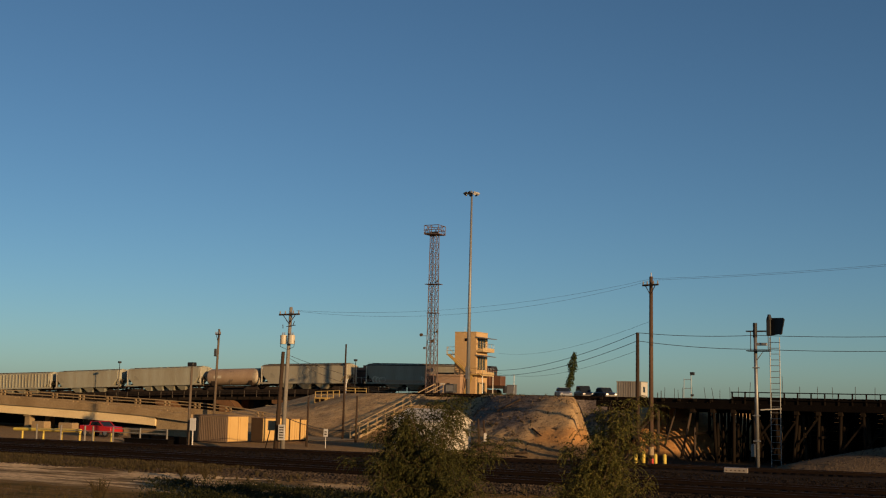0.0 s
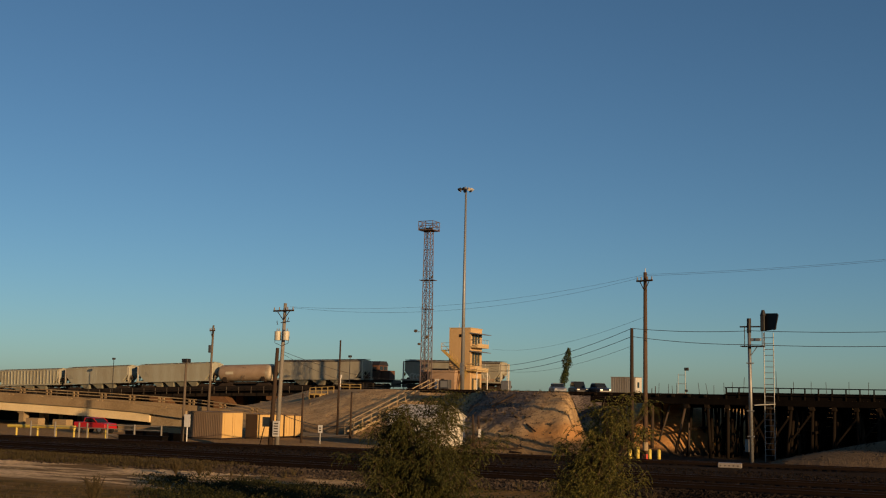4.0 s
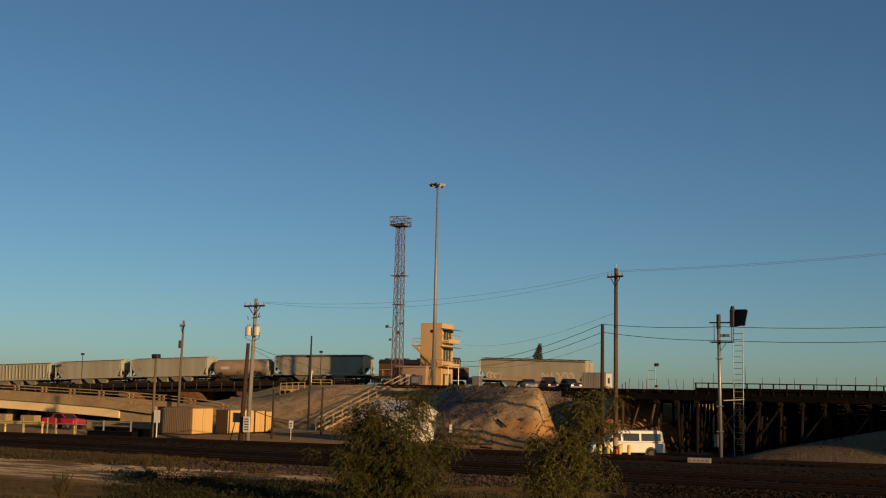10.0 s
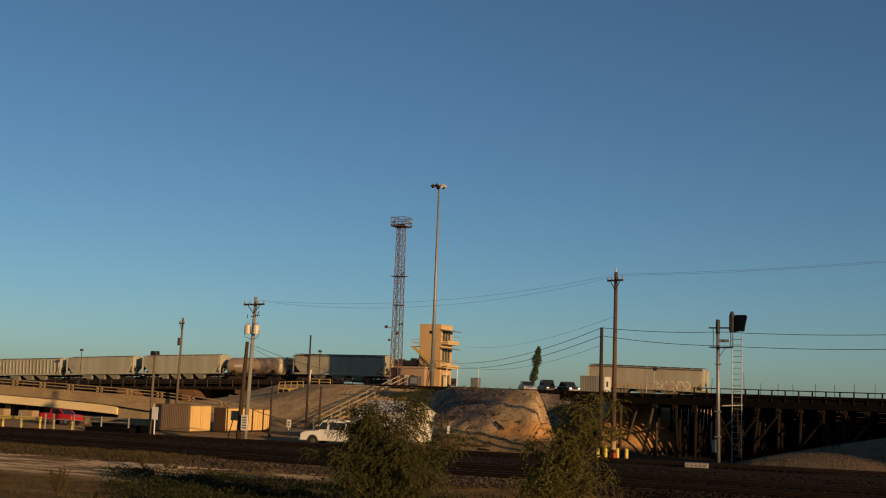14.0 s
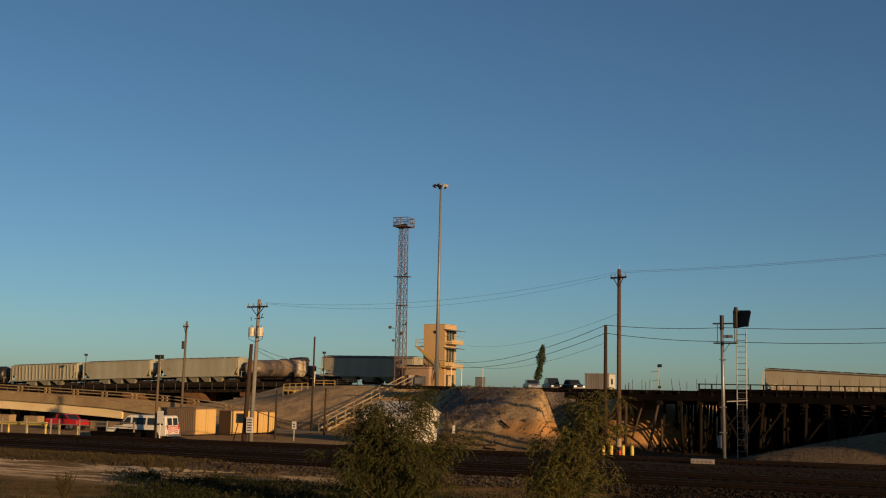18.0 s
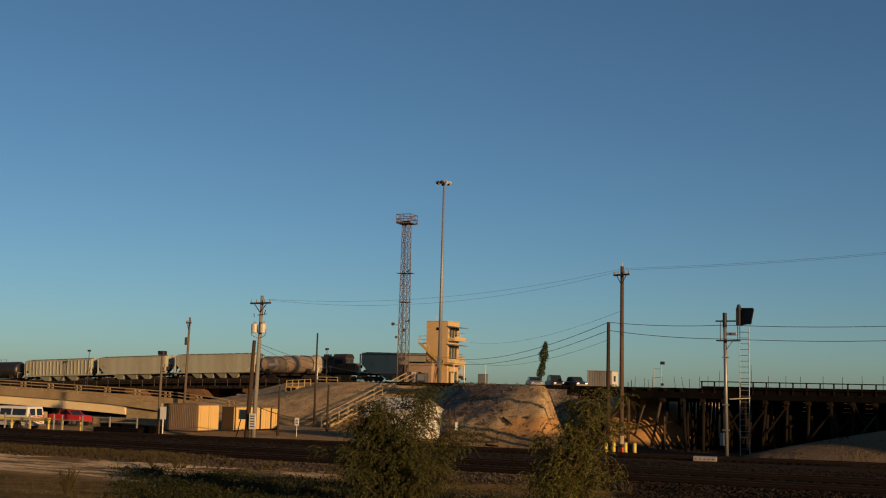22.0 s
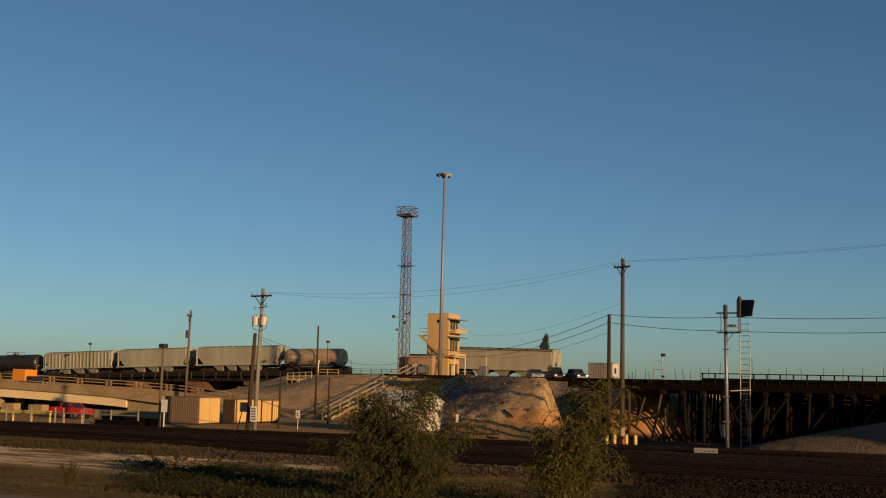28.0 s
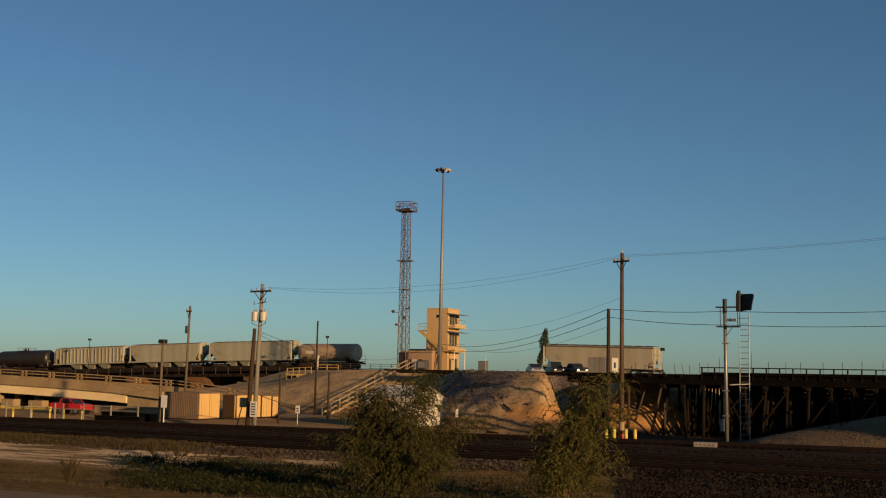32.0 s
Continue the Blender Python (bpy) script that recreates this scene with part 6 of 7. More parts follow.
def dry_shrub(u, v, h, seed, label):
    rng = np.random.default_rng(seed)
    bm = bmesh.new()
    for _ in range(60):
        a, l = rng.uniform(0, math.tau), rng.uniform(0.15, 0.7)
        p = Vector((0, 0, 0))
        q = Vector((math.cos(a) * l * h * 0.6, math.sin(a) * l * h * 0.6, h * rng.uniform(0.5, 1)))
        rod(bm, p, q, 0.012, 0.005, 4, False)
        for _ in range(3):
            w = p.lerp(q, rng.uniform(0.4, 1))
            rod(bm, w, w + Vector(rng.normal(size=3) * 0.16 * h), 0.008, 0.003, 3, False)
    tagged(part("dry_shrub", bm, M["dry"], None, "", at=pose(u, v, land(u, v)[0])), label, "shrub", "dry shrubs")


dry_shrub(-37.6, 46.6, 0.9, 1, "straw-coloured dry shrub at the ballast foot")
dry_shrub(-36.4, 46.9, 0.7, 2, "straw-coloured dry shrub at the ballast foot")
dry_shrub(-22.5, 24.5, 0.8, 3, "pale dry seed-head weed beside the road")


def debris():
    rng = random.Random(9)
    for i in range(34):
        u, v = rng.uniform(-47, -33), 0
        toe = lerp(u, TOE)
        v = toe + rng.uniform(0.5, 9.5)
        s = rng.uniform(0.08, 0.24)
        bm = bmesh.new()
        bmesh.ops.create_icosphere(bm, subdivisions=1, radius=s)
        for w in bm.verts:
            w.co *= rng.uniform(0.7, 1.2)
            w.co.z *= 0.7
        tagged(part("rubble_rock", bm, M["stone"], None, "", at=pose(u, v, land(u, v)[0], rng.uniform(0, 90), 0, rng.uniform(0, 360))), "rough grey-brown rock lying on the slope", "rock", "rocks on the slope")
    for u, v, l, a in ((-39.8, 88.2, 3.2, 12), (-37.0, 87.0, 1.6, -30), (-43.5, 98.0, 2.2, 35), (-38.0, 93.0, 1.9, -45)):
        bm = bmesh.new()
        z1, z2 = land(u, v)[0], land(u + l * math.cos(radians(a)), v + l * math.sin(radians(a)))[0]
        rod(bm, (u, v, z1 + 0.08), (u + l * math.cos(radians(a)), v + l * math.sin(radians(a)), z2 + 0.12), 0.09, 0.06, 7)
        tagged(part("dead_branch", bm, M["pole_dark"], None), "dark dead timber lying on the slope", "timber", "timber on the slope")


debris()


def slope_stones():
    """Stones and clods strewn over the dirt slopes and the gravel mound."""
    rng = np.random.default_rng(31)
    base = np.array([(1, 0, 0), (-0.5, 0.85, 0), (-0.5, -0.85, 0), (0.2, 0.1, 0.8), (-0.1, 0.1, -0.7)])
    tri = ((0, 1, 3), (1, 2, 3), (2, 0, 3), (1, 0, 4), (2, 1, 4), (0, 2, 4))
    for name, mat, num, area, label in (
            ("slope_stones", "clod", 5200, (-74, -31, 0), "tan clods and stones strewn over the slope"),
            ("slope_rubble", "stone", 3400, (-49, -37, 0), "grey broken rubble tipped down the slope"),
            ("mound_stones", "stone", 2600, (-16, 6, 1), "brown gravel stones on the mound")):
        verts, faces = [], []
        for _ in range(num):
            u = rng.uniform(area[0], area[1])
            toe = lerp(u, TOE)
            v = rng.uniform(78.5, 88) if area[2] else toe + rng.uniform(-2.5, 12.5) ** 1.0
            clump = noise.noise(Vector((u * 0.7, v * 0.5, 5.0)))
            if rng.random() > 0.35 + clump:
                continue
            s = 0.035 / max(0.07, rng.random() ** 0.7) * (1.25 if name == "slope_rubble" else 1.0)
            s = min(s, 0.09)
            z = land(u, v)[0]
            a, b = rng.uniform(0, 6.28), rng.uniform(0.6, 1.4)
            c, d = math.cos(a), math.sin(a)
            o = len(verts)
            for x, y, h in base:
                verts.append((u + s * (c * x - d * y * b), v + s * (d * x + c * y * b), z + 0.02 + s * h * 0.75))
            faces += [(o + i, o + j, o + k) for i, j, k in tri]
        scatter(name, verts, faces, M[mat], None, label, "stones", "stuff")


slope_stones()


# ---- overhead wires ----
def wire(name, p, q, sag, r, label):
    p, q = Vector(p), Vector(q)
    bm = bmesh.new()
    n = 16
    pts = [p.lerp(q, i / n) - Vector((0, 0, sag * 4 * (i / n) * (1 - i / n))) for i in range(n + 1)]
    side = (q - p).cross(Vector((0, 0, 1))).normalized()
    rings = [[bm.verts.new(c + (side * math.cos(k * math.tau / 5) + Vector((0, 0, math.sin(k * math.tau / 5)))) * r) for k in range(5)] for c in pts]
    for a, b in zip(rings, rings[1:]):
        for k in range(5):
            bm.faces.new((a[k], a[(k + 1) % 5], b[(k + 1) % 5], b[k]))
    tagged(part(name, bm, M["wire"], None), label, "cable", "overhead wires")


for dz, dv, sg in ((0.0, 0.0, 1.0), (-0.05, 0.5, 1.3)):
    wire("power_line", (-51.9, 77.4 + dv, 11.0 + dz), (-25.1, 84.5 + dv, 13.55 + dz), sg, 0.008, "thin slack power line between the poles")
    wire("power_line", (-25.1, 84.5 + dv, 13.55 + dz), (20, 93.0 + dv, 18.4 + dz), 0.9, 0.008, "thin slack power line between the poles")
for za, zb, zc, sg in ((9.55, 9.5, 9.35, 0.45), (8.95, 8.9, 8.35, 0.35)):
    wire("phone_cable", (-71.1, 149.0, za - 0.85), (-26.0, 84.0, zb), 1.4, 0.022, "black cable running from the tower to the post")
    wire("phone_cable", (-26.0, 84.0, zb), (-17.6, 85.2, zc), 0.15, 0.022, "black cable strung to the signal mast")
    wire("phone_cable", (-17.6, 85.2, zc), (16.0, 88.0, zc + 2.3), 0.9, 0.022, "black cable strung past the signal mast")
wire("guy_wire", (-72.5, 160.0, 8.6), (-26.0, 84.0, 8.2), 1.4, 0.012, "thin sagging wire to the post")
wire("guy_wire", (-70.0, 158.0, 11.0), (-25.1, 84.5, 10.4), 1.0, 0.010, "thin sagging wire to the utility pole")
wire("service_drop", (-52.4, 77.2, 7.5), (-74.5, 145.1, 6.6), 1.1, 0.018, "black service cable to the lattice tower")
wire("service_drop", (-52.4, 77.2, 7.3), (-58.0, 110.0, 4.9), 1.0, 0.014, "black service cable over the slope")
wire("slack_cable", (-53.0, 77.3, 2.8), (-57.6, 96.9, 1.2), 0.5, 0.03, "slack black cable to the short post")


# ---- railway cars ----
def bogie(t, x):
    """A truck under a car at x: frame, bolster; its wheelsets turn."""
    bm = bmesh.new()
    for s in (-1, 1):
        prism(bm, [(x - 1.3, 0.42), (x - 0.5, 0.25), (x + 0.5, 0.25), (x + 1.3, 0.42), (x + 1.3, 0.62), (x + 0.55, 0.85), (x - 0.55, 0.85), (x - 1.3, 0.62)], s * 0.98, s * 1.12)
    box(bm, (x - 0.22, -0.97, 0.42), (x + 0.22, 0.97, 0.8))
    part("bogie_frame", bm, M["under"], t, "grimy cast truck frame")
    return [wheelset(t, x + d) for d in (-0.88, 0.88)]


def wheelset(t, x):
    bm = bmesh.new()
    rod(bm, (0, -0.9, 0), (0, 0.9, 0), 0.08, n=8)
    for s in (-1, 1):
        rod(bm, (0, s * 0.68, 0), (0, s * 0.82, 0), 0.46, n=20)
        rod(bm, (0, s * 0.64, 0), (0, s * 0.68, 0), 0.49, n=20)
        rod(bm, (0, s * 0.82, 0), (0, s * 0.9, 0), 0.16, n=8)
        for k in range(4):
            a = math.tau * k / 4
            rod(bm, (0.3 * math.cos(a), s * 0.82, 0.3 * math.sin(a)), (0.3 * math.cos(a), s * 0.835, 0.3 * math.sin(a)), 0.06, n=5)
    return part("wheelset", bm, M["wheel"], t, "worn steel wheelset", at=pose(x, 0, 0.46))


def coupler(t, L):
    for s in (-1, 1):
        bm = bmesh.new()
        box(bm, (s * (L / 2 - 0.3), -0.12, 0.75), (s * (L / 2 + 0.42), 0.12, 0.98))
        box(bm, (s * (L / 2 + 0.3), -0.2, 0.72), (s * (L / 2 + 0.5), 0.2, 1.02))
        part("coupler", bm, M["under"], t)


def hopper_car(label, paint, L=17.6, Ht=4.45, ribs=0, bays=3, graffiti=False, dark_top=True, W=3.1):
    t = thing("covered_hopper_car", pose(0, 0, 0), label, "railway car", "train over the hump")
    B = L - 1.0
    y = W / 2
    top = Ht - 0.22
    e = 1.55
    bm = bmesh.new()
    # the body: side view with sloped ends, rounded roof edge
    out = [(-B / 2 + e, 1.5), (B / 2 - e, 1.5), (B / 2 - 0.35, 2.75), (B / 2 - 0.35, top), (-B / 2 + 0.35, top), (-B / 2 + 0.35, 2.75)]
    prism(bm, out, -y, y)
    part("body", bm, paint, t, "", 0.05)
    bm = bmesh.new()
    sec = [(-y, top), (-y + 0.3, top + 0.13), (-0.5, top + 0.2), (0.5, top + 0.2), (y - 0.3, top + 0.13), (y, top)]
    prism(bm, [(a, b + 0.003) for a, b in sec], -B / 2 + 0.35, B / 2 - 0.35, "x")
    part("roof", bm, paint, t)
    boxes("roof_edge", [((-B / 2 + 0.3, s * y - 0.03, top - 0.1), (B / 2 - 0.3, s * y + 0.04, top + 0.06)) for s in (-1, 1)], M["roofdark"] if dark_top else paint, t, "dark grimy roof edge")
    boxes("roof_walk", [((-B / 2, -0.85, top + 0.26), (B / 2, -0.45, top + 0.3)), ((-B / 2, 0.45, top + 0.26), (B / 2, 0.85, top + 0.3))], M["roofdark"] if dark_top else paint, t)
    for i in range(10):
        x = -B / 2 + 1.2 + i * (B - 2.4) / 9
        boxes("hatch", [((x - 0.55, -0.4, top + 0.2), (x + 0.55, 0.4, top + 0.32))], M["roofdark"] if dark_top else paint, t, "", 0.02)
    boxes("side_sill", [((-B / 2 - 0.15, s * (y + 0.002), 1.32), (B / 2 + 0.15, s * (y + 0.07), 1.56)) if s > 0 else ((-B / 2 - 0.15, -y - 0.07, 1.32), (B / 2 + 0.15, -y - 0.002, 1.56)) for s in (-1, 1)], paint, t, "side sill")
    boxes("centre_sill", [((-L / 2 + 0.1, -0.35, 0.95), (L / 2 - 0.1, 0.35, 1.3))], M["under"], t)
    for s in (-1, 1):
        x = s * (B / 2)
        boxes("end_platform", [((min(x, x - s * 1.4), -y, 1.2), (max(x, x - s * 1.4), y, 1.31))], M["under"], t)
        for yy in (-y + 0.03, y - 0.13):
            boxes("corner_post", [((x - 0.11 + (-0.12 if s > 0 else 0.12), yy, 1.31), (x + 0.11 + (-0.12 if s > 0 else 0.12), yy + 0.1, top - 0.02))], M["hop_white"], t, "pale corner post")
        bm = bmesh.new()
        for yy in (-1.0, -0.35, 0.35, 1.0):
            bar(bm, (x - s * 1.5, yy, 1.35), (x - s * 0.4, yy, 2.6), 0.1, 0.12)
        part("end_brace", bm, M["hop_white"], t)
        rods("end_ladder", [((x - s * 0.05, 0.55 + k * 0.45, 1.3), (x - s * 0.05, 0.55 + k * 0.45, top)) for k in range(2)] + [((x - s * 0.05, 0.55, 1.5 + 0.35 * k), (x - s * 0.05, 1.0, 1.5 + 0.35 * k)) for k in range(8)], 0.03, M["hop_white"], t, "", 4)
        rods("brake_wheel", [((x, -0.7, 2.3), (x + s * 0.06, -0.7, 2.3))], 0.28, M["under"], t, "", 12)
        boxes("air_tank", [((min(x - s * 0.5, x - s * 1.2), -1.1, 1.35), (max(x - s * 0.5, x - s * 1.2), -0.6, 1.8))], M["under"], t, "", 0.1)
    span = L - 7.2
    for i in range(bays):
        c = -span / 2 + (i + 0.5) * span / bays
        w = span / bays * 0.47
        bm = bmesh.new()
        lo, hi = [(c - 0.45, -0.75), (c + 0.45, -0.75), (c + 0.45, 0.75), (c - 0.45, 0.75)], [(c - w, -y + 0.04), (c + w, -y + 0.04), (c + w, y - 0.04), (c - w, y - 0.04)]
        a = [bm.verts.new((p, q, 0.5)) for p, q in lo]
        b = [bm.verts.new((p, q, 1.5)) for p, q in hi]
        bm.faces.new(a[::-1])
        bm.faces.new(b)
        for k in range(4):
            j = (k + 1) % 4
            bm.faces.new((a[k], a[j], b[j], b[k]))
        bay = part("hopper_bay", bm, paint, t, "sloped discharge hopper")
        boxes("discharge_gate", [((c - 0.5, -0.8, 0.33), (c + 0.5, 0.8, 0.497))], M["under"], bay)
    if ribs:
        for s in (-1, 1):
            for i in range(ribs):
                x = -B / 2 + 0.55 + i * (B - 1.1) / (ribs - 1)
                boxes("side_rib", [((x - 0.07, s * (y + 0.003) if s > 0 else -y - 0.14, 1.57), (x + 0.07, y + 0.14 if s > 0 else -y - 0.003, top - 0.12))], paint, t)
    else:
        for i in range(1, 6):
            x = -B / 2 + i * B / 6
            boxes("panel_seam", [((x - 0.015, -y - 0.012, 1.57), (x + 0.015, -y - 0.001, top - 0.12))], paint, t)
    if graffiti:
        rng = random.Random(3)
        for i in range(15):
            x, z = (1.6 + i * 0.44, 2.05 + 0.35 * math.sin(i * 1.9)) if i < 11 else (-6.6 + (i - 11) * 0.5, 1.95)
            bm = bmesh.new()
            turn, curl, w = rng.uniform(0, 6.28), rng.choice((-1, 1)) * rng.uniform(2.0, 4.2), rng.uniform(0.05, 0.11)
            size = rng.uniform(0.25, 0.55)
            last = None
            for k in range(9):
                a = turn + curl * k / 8
                c = (x + size * math.cos(a), z + size * 1.15 * math.sin(a))
                pair = (bm.verts.new((c[0] - w * math.cos(a), -y - 0.005, c[1] - w * math.sin(a))), bm.verts.new((c[0] + w * math.cos(a), -y - 0.005, c[1] + w * math.sin(a))))
                if last:
                    bm.faces.new((last[0], last[1], pair[1], pair[0]))
                last = pair
            part("paint_stroke", bm, M["hop_white"], t, "pale sprayed stroke")
        boxes("paint_smear", [((-7.0, -y - 0.004, 1.58), (7.2, -y - 0.001, 1.98))], M["tank_tan"], t, "grimy lower band")
    else:
        boxes("data_panel", [((-6.4, -y - 0.006, 2.35 + 0.2 * k), (-5.4 - 0.2 * k, -y - 0.002, 2.45 + 0.2 * k)) for k in range(4)], M["faded"], t, "faded rows of lettering")
    sets = bogie(t, -L / 2 + 2.3) + bogie(t, L / 2 - 2.3)
    coupler(t, L)
    return t, sets


def tank_car(label, paint, L=12.4, R=1.36, band=True, dome=True):
    t = thing("tank_car", pose(0, 0, 0), label, "railway car", "train over the hump")
    bm = bmesh.new()
    n, zc, B = 28, 1.08 + R + 0.05, L - 1.0
    rings = []
    for x, k in ((-B / 2, 0.30), (-B / 2 + 0.06, 0.62), (-B / 2 + 0.2, 0.85), (-B / 2 + 0.45, 0.98), (-B / 2 + 0.7, 1.0), (B / 2 - 0.7, 1.0), (B / 2 - 0.45, 0.98), (B / 2 - 0.2, 0.85), (B / 2 - 0.06, 0.62), (B / 2, 0.30)):
        rings.append([bm.verts.new((x, R * k * math.cos(math.tau * i / n), zc + R * k * math.sin(math.tau * i / n))) for i in range(n)])
    for a, b in zip(rings, rings[1:]):
        for i in range(n):
            j = (i + 1) % n
            bm.faces.new((a[i], a[j], b[j], b[i]))
    bm.faces.new(rings[0][::-1])
    bm.faces.new(rings[-1])
    part("tank", bm, paint, t, "", 0.0, True)
    if band:
        bm = bmesh.new()
        head = [[bm.verts.new((x + 0.006, R * k * 1.005 * math.cos(math.tau * i / n), zc + R * k * 1.005 * math.sin(math.tau * i / n))) for i in range(n)]
                for x, k in ((B / 2 - 1.1, 1.0), (B / 2 - 0.7, 1.0), (B / 2 - 0.45, 0.98), (B / 2 - 0.2, 0.85), (B / 2 - 0.06, 0.62), (B / 2, 0.30))]
        for a, b in zip(head, head[1:]):
            for i in range(n):
                j = (i + 1) % n
                bm.faces.new((a[i], a[j], b[j], b[i]))
        bm.faces.new(head[-1])
        part("tank_head", bm, M["tank_pale"], t, "paler cream tank head", 0.0, True)
    if dome:
        bm = bmesh.new()
        rod(bm, (0, 0, zc + R - 0.1), (0, 0, zc + R + 0.3), 0.42, n=16)
        part("dome", bm, paint, t)
        boxes("dome_walk", [((-1.3, -0.9, zc + R - 0.05), (1.3, -0.6, zc + R)), ((-1.3, 0.6, zc + R - 0.05), (1.3, 0.9, zc + R))], M["under"], t)
        for s in (-1, 1):
            rods("dome_rail", [((-1.3, s * 0.85, zc + R + 0.45), (1.3, s * 0.85, zc + R + 0.45))] + [((x, s * 0.85, zc + R), (x, s * 0.85, zc + R + 0.45)) for x in (-1.3, 0, 1.3)], 0.03, M["under"], t)
    boxes("centre_sill", [((-L / 2, -0.3, 0.8), (L / 2, 0.3, 1.1))], M["under"], t)
    for s in (-1, 1):
        x = s * (L / 2 - 2.1)
        bm = bmesh.new()
        prism(bm, [(-1.1, 1.1), (1.1, 1.1), (1.3, zc - 0.45), (0.9, zc - 0.9), (0, zc - R - 0.0), (-0.9, zc - 0.9), (-1.3, zc - 0.45)], x - 0.35, x + 0.35, "x")
        part("saddle", bm, M["under"], t)
        boxes("end_platform", [((min(s * (L / 2 - 1.2), s * (L / 2 - 0.1)), -1.4, 1.12), (max(s * (L / 2 - 1.2), s * (L / 2 - 0.1)), 1.4, 1.2))], M["under"], t)
        rods("end_rail", [((s * (L / 2 - 0.15), -1.35, 1.2), (s * (L / 2 - 0.15), -1.35, 2.1)), ((s * (L / 2 - 0.15), 1.35, 1.2), (s * (L / 2 - 0.15), 1.35, 2.1)), ((s * (L / 2 - 0.15), -1.35, 2.1), (s * (L / 2 - 0.15), 1.35, 2.1))], 0.03, M["hop_white"], t)
    rods("side_ladder", [((x, -R - 0.08, 1.2), (x, -R * 0.8, zc + R * 0.7)) for x in (-0.22, 0.22)], 0.03, M["under"], t)
    if band:
        boxes("data_panel", [((-3.6, -R - 0.012, zc - 0.2), (-2.0, -R + 0.02, zc + 0.25))], M["hop_white"], t, "pale lettered panel")
    sets = bogie(t, -L / 2 + 2.1) + bogie(t, L / 2 - 2.1)
    coupler(t, L)
    return t, sets


def locomotive(label):
    t = thing("diesel_locomotive", pose(0, 0, 0), label, "locomotive", "engines behind the hump")
    L = 17.2
    boxes("underframe", [((-L / 2 + 0.4, -1.5, 1.05), (L / 2 - 0.4, 1.5, 1.5))], M["under"], t, "", 0.03)
    bm = bmesh.new()
    prism(bm, [(-0.95, 1.503), (0.95, 1.503), (0.95, 3.7), (0.6, 4.1), (-0.6, 4.1), (-0.95, 3.7)], -L / 2 + 1.2, 3.7, "x")
    part("long_hood", bm, M["orange"], t, "grimy brown-orange engine hood")
    bm = bmesh.new()
    prism(bm, [(-0.97, 3.45), (0.97, 3.45), (0.97, 3.72), (0.62, 4.13), (-0.62, 4.13), (-0.97, 3.72)], -L / 2 + 1.15, 3.698, "x")
    part("hood_top", bm, M["tank_black"], t, "black hood top")
    bm = bmesh.new()
    prism(bm, [(-1.5, 1.503), (1.5, 1.503), (1.5, 3.9), (0.9, 4.45), (-0.9, 4.45), (-1.5, 3.9)], 3.703, 5.9, "x")
    cab = part("cab", bm, M["orange"], t, "grimy brown-orange cab", 0.03)
    bm = bmesh.new()
    prism(bm, [(-1.55, 3.85), (1.55, 3.85), (1.55, 3.95), (0.95, 4.52), (-0.95, 4.52), (-1.55, 3.95)], 3.6, 6.0, "x")
    part("cab_roof", bm, M["tank_black"], t)
    for s in (-1, 1):
        boxes("cab_window", [((4.1, s * 1.503 if s > 0 else -1.53, 2.9), (5.5, 1.53 if s > 0 else -1.503, 3.6))], M["glass"], cab)
    boxes("nose", [((5.903, -0.95, 1.503), (7.6, 0.95, 3.0))], M["orange"], t, "grimy brown-orange short hood", 0.06)
    boxes("windscreen", [((5.903, 0.15, 3.1), (5.93, 1.2, 3.7)), ((5.903, -1.2, 3.1), (5.93, -0.15, 3.7))], M["glass"], t)
    for x in (-6.2, -4.6, -3.0, -0.5):
        bm = bmesh.new()
        rod(bm, (x, 0, 4.13), (x, 0, 4.33), 0.55, n=16)
        part("radiator_fan", bm, M["tank_black"], t)
    boxes("exhaust_stack", [((1.2, -0.35, 4.13), (2.4, 0.35, 4.5))], M["tank_black"], t, "", 0.04)
    for i in range(9):
        x = -L / 2 + 1.5 + i * 1.2
        boxes("hood_door", [((x, -0.985, 1.7), (x + 1.0, -0.955, 3.2))], M["orange"], t)
    bm = bmesh.new()
    rod(bm, (-1.7, 0, 0.75), (1.7, 0, 0.75), 0.62, n=16)
    part("fuel_tank", bm, M["under"], t)
    for s in (-1, 1):
        rods("handrail", [((-L / 2 + 0.5, s * 1.45, 2.5), (3.6, s * 1.45, 2.5))] + [((-L / 2 + 0.6 + 1.6 * k, s * 1.45, 1.5), (-L / 2 + 0.6 + 1.6 * k, s * 1.45, 2.5)) for k in range(8)], 0.03, M["hop_white"], t)
        boxes("pilot", [((min(s * (L / 2 - 0.4), s * (L / 2 - 0.1)), -1.45, 0.35), (max(s * (L / 2 - 0.4), s * (L / 2 - 0.1)), 1.45, 1.5))], M["tank_black"], t)
    sets = bogie(t, -L / 2 + 3.0) + bogie(t, L / 2 - 3.0)
    coupler(t, L)
    return t, sets


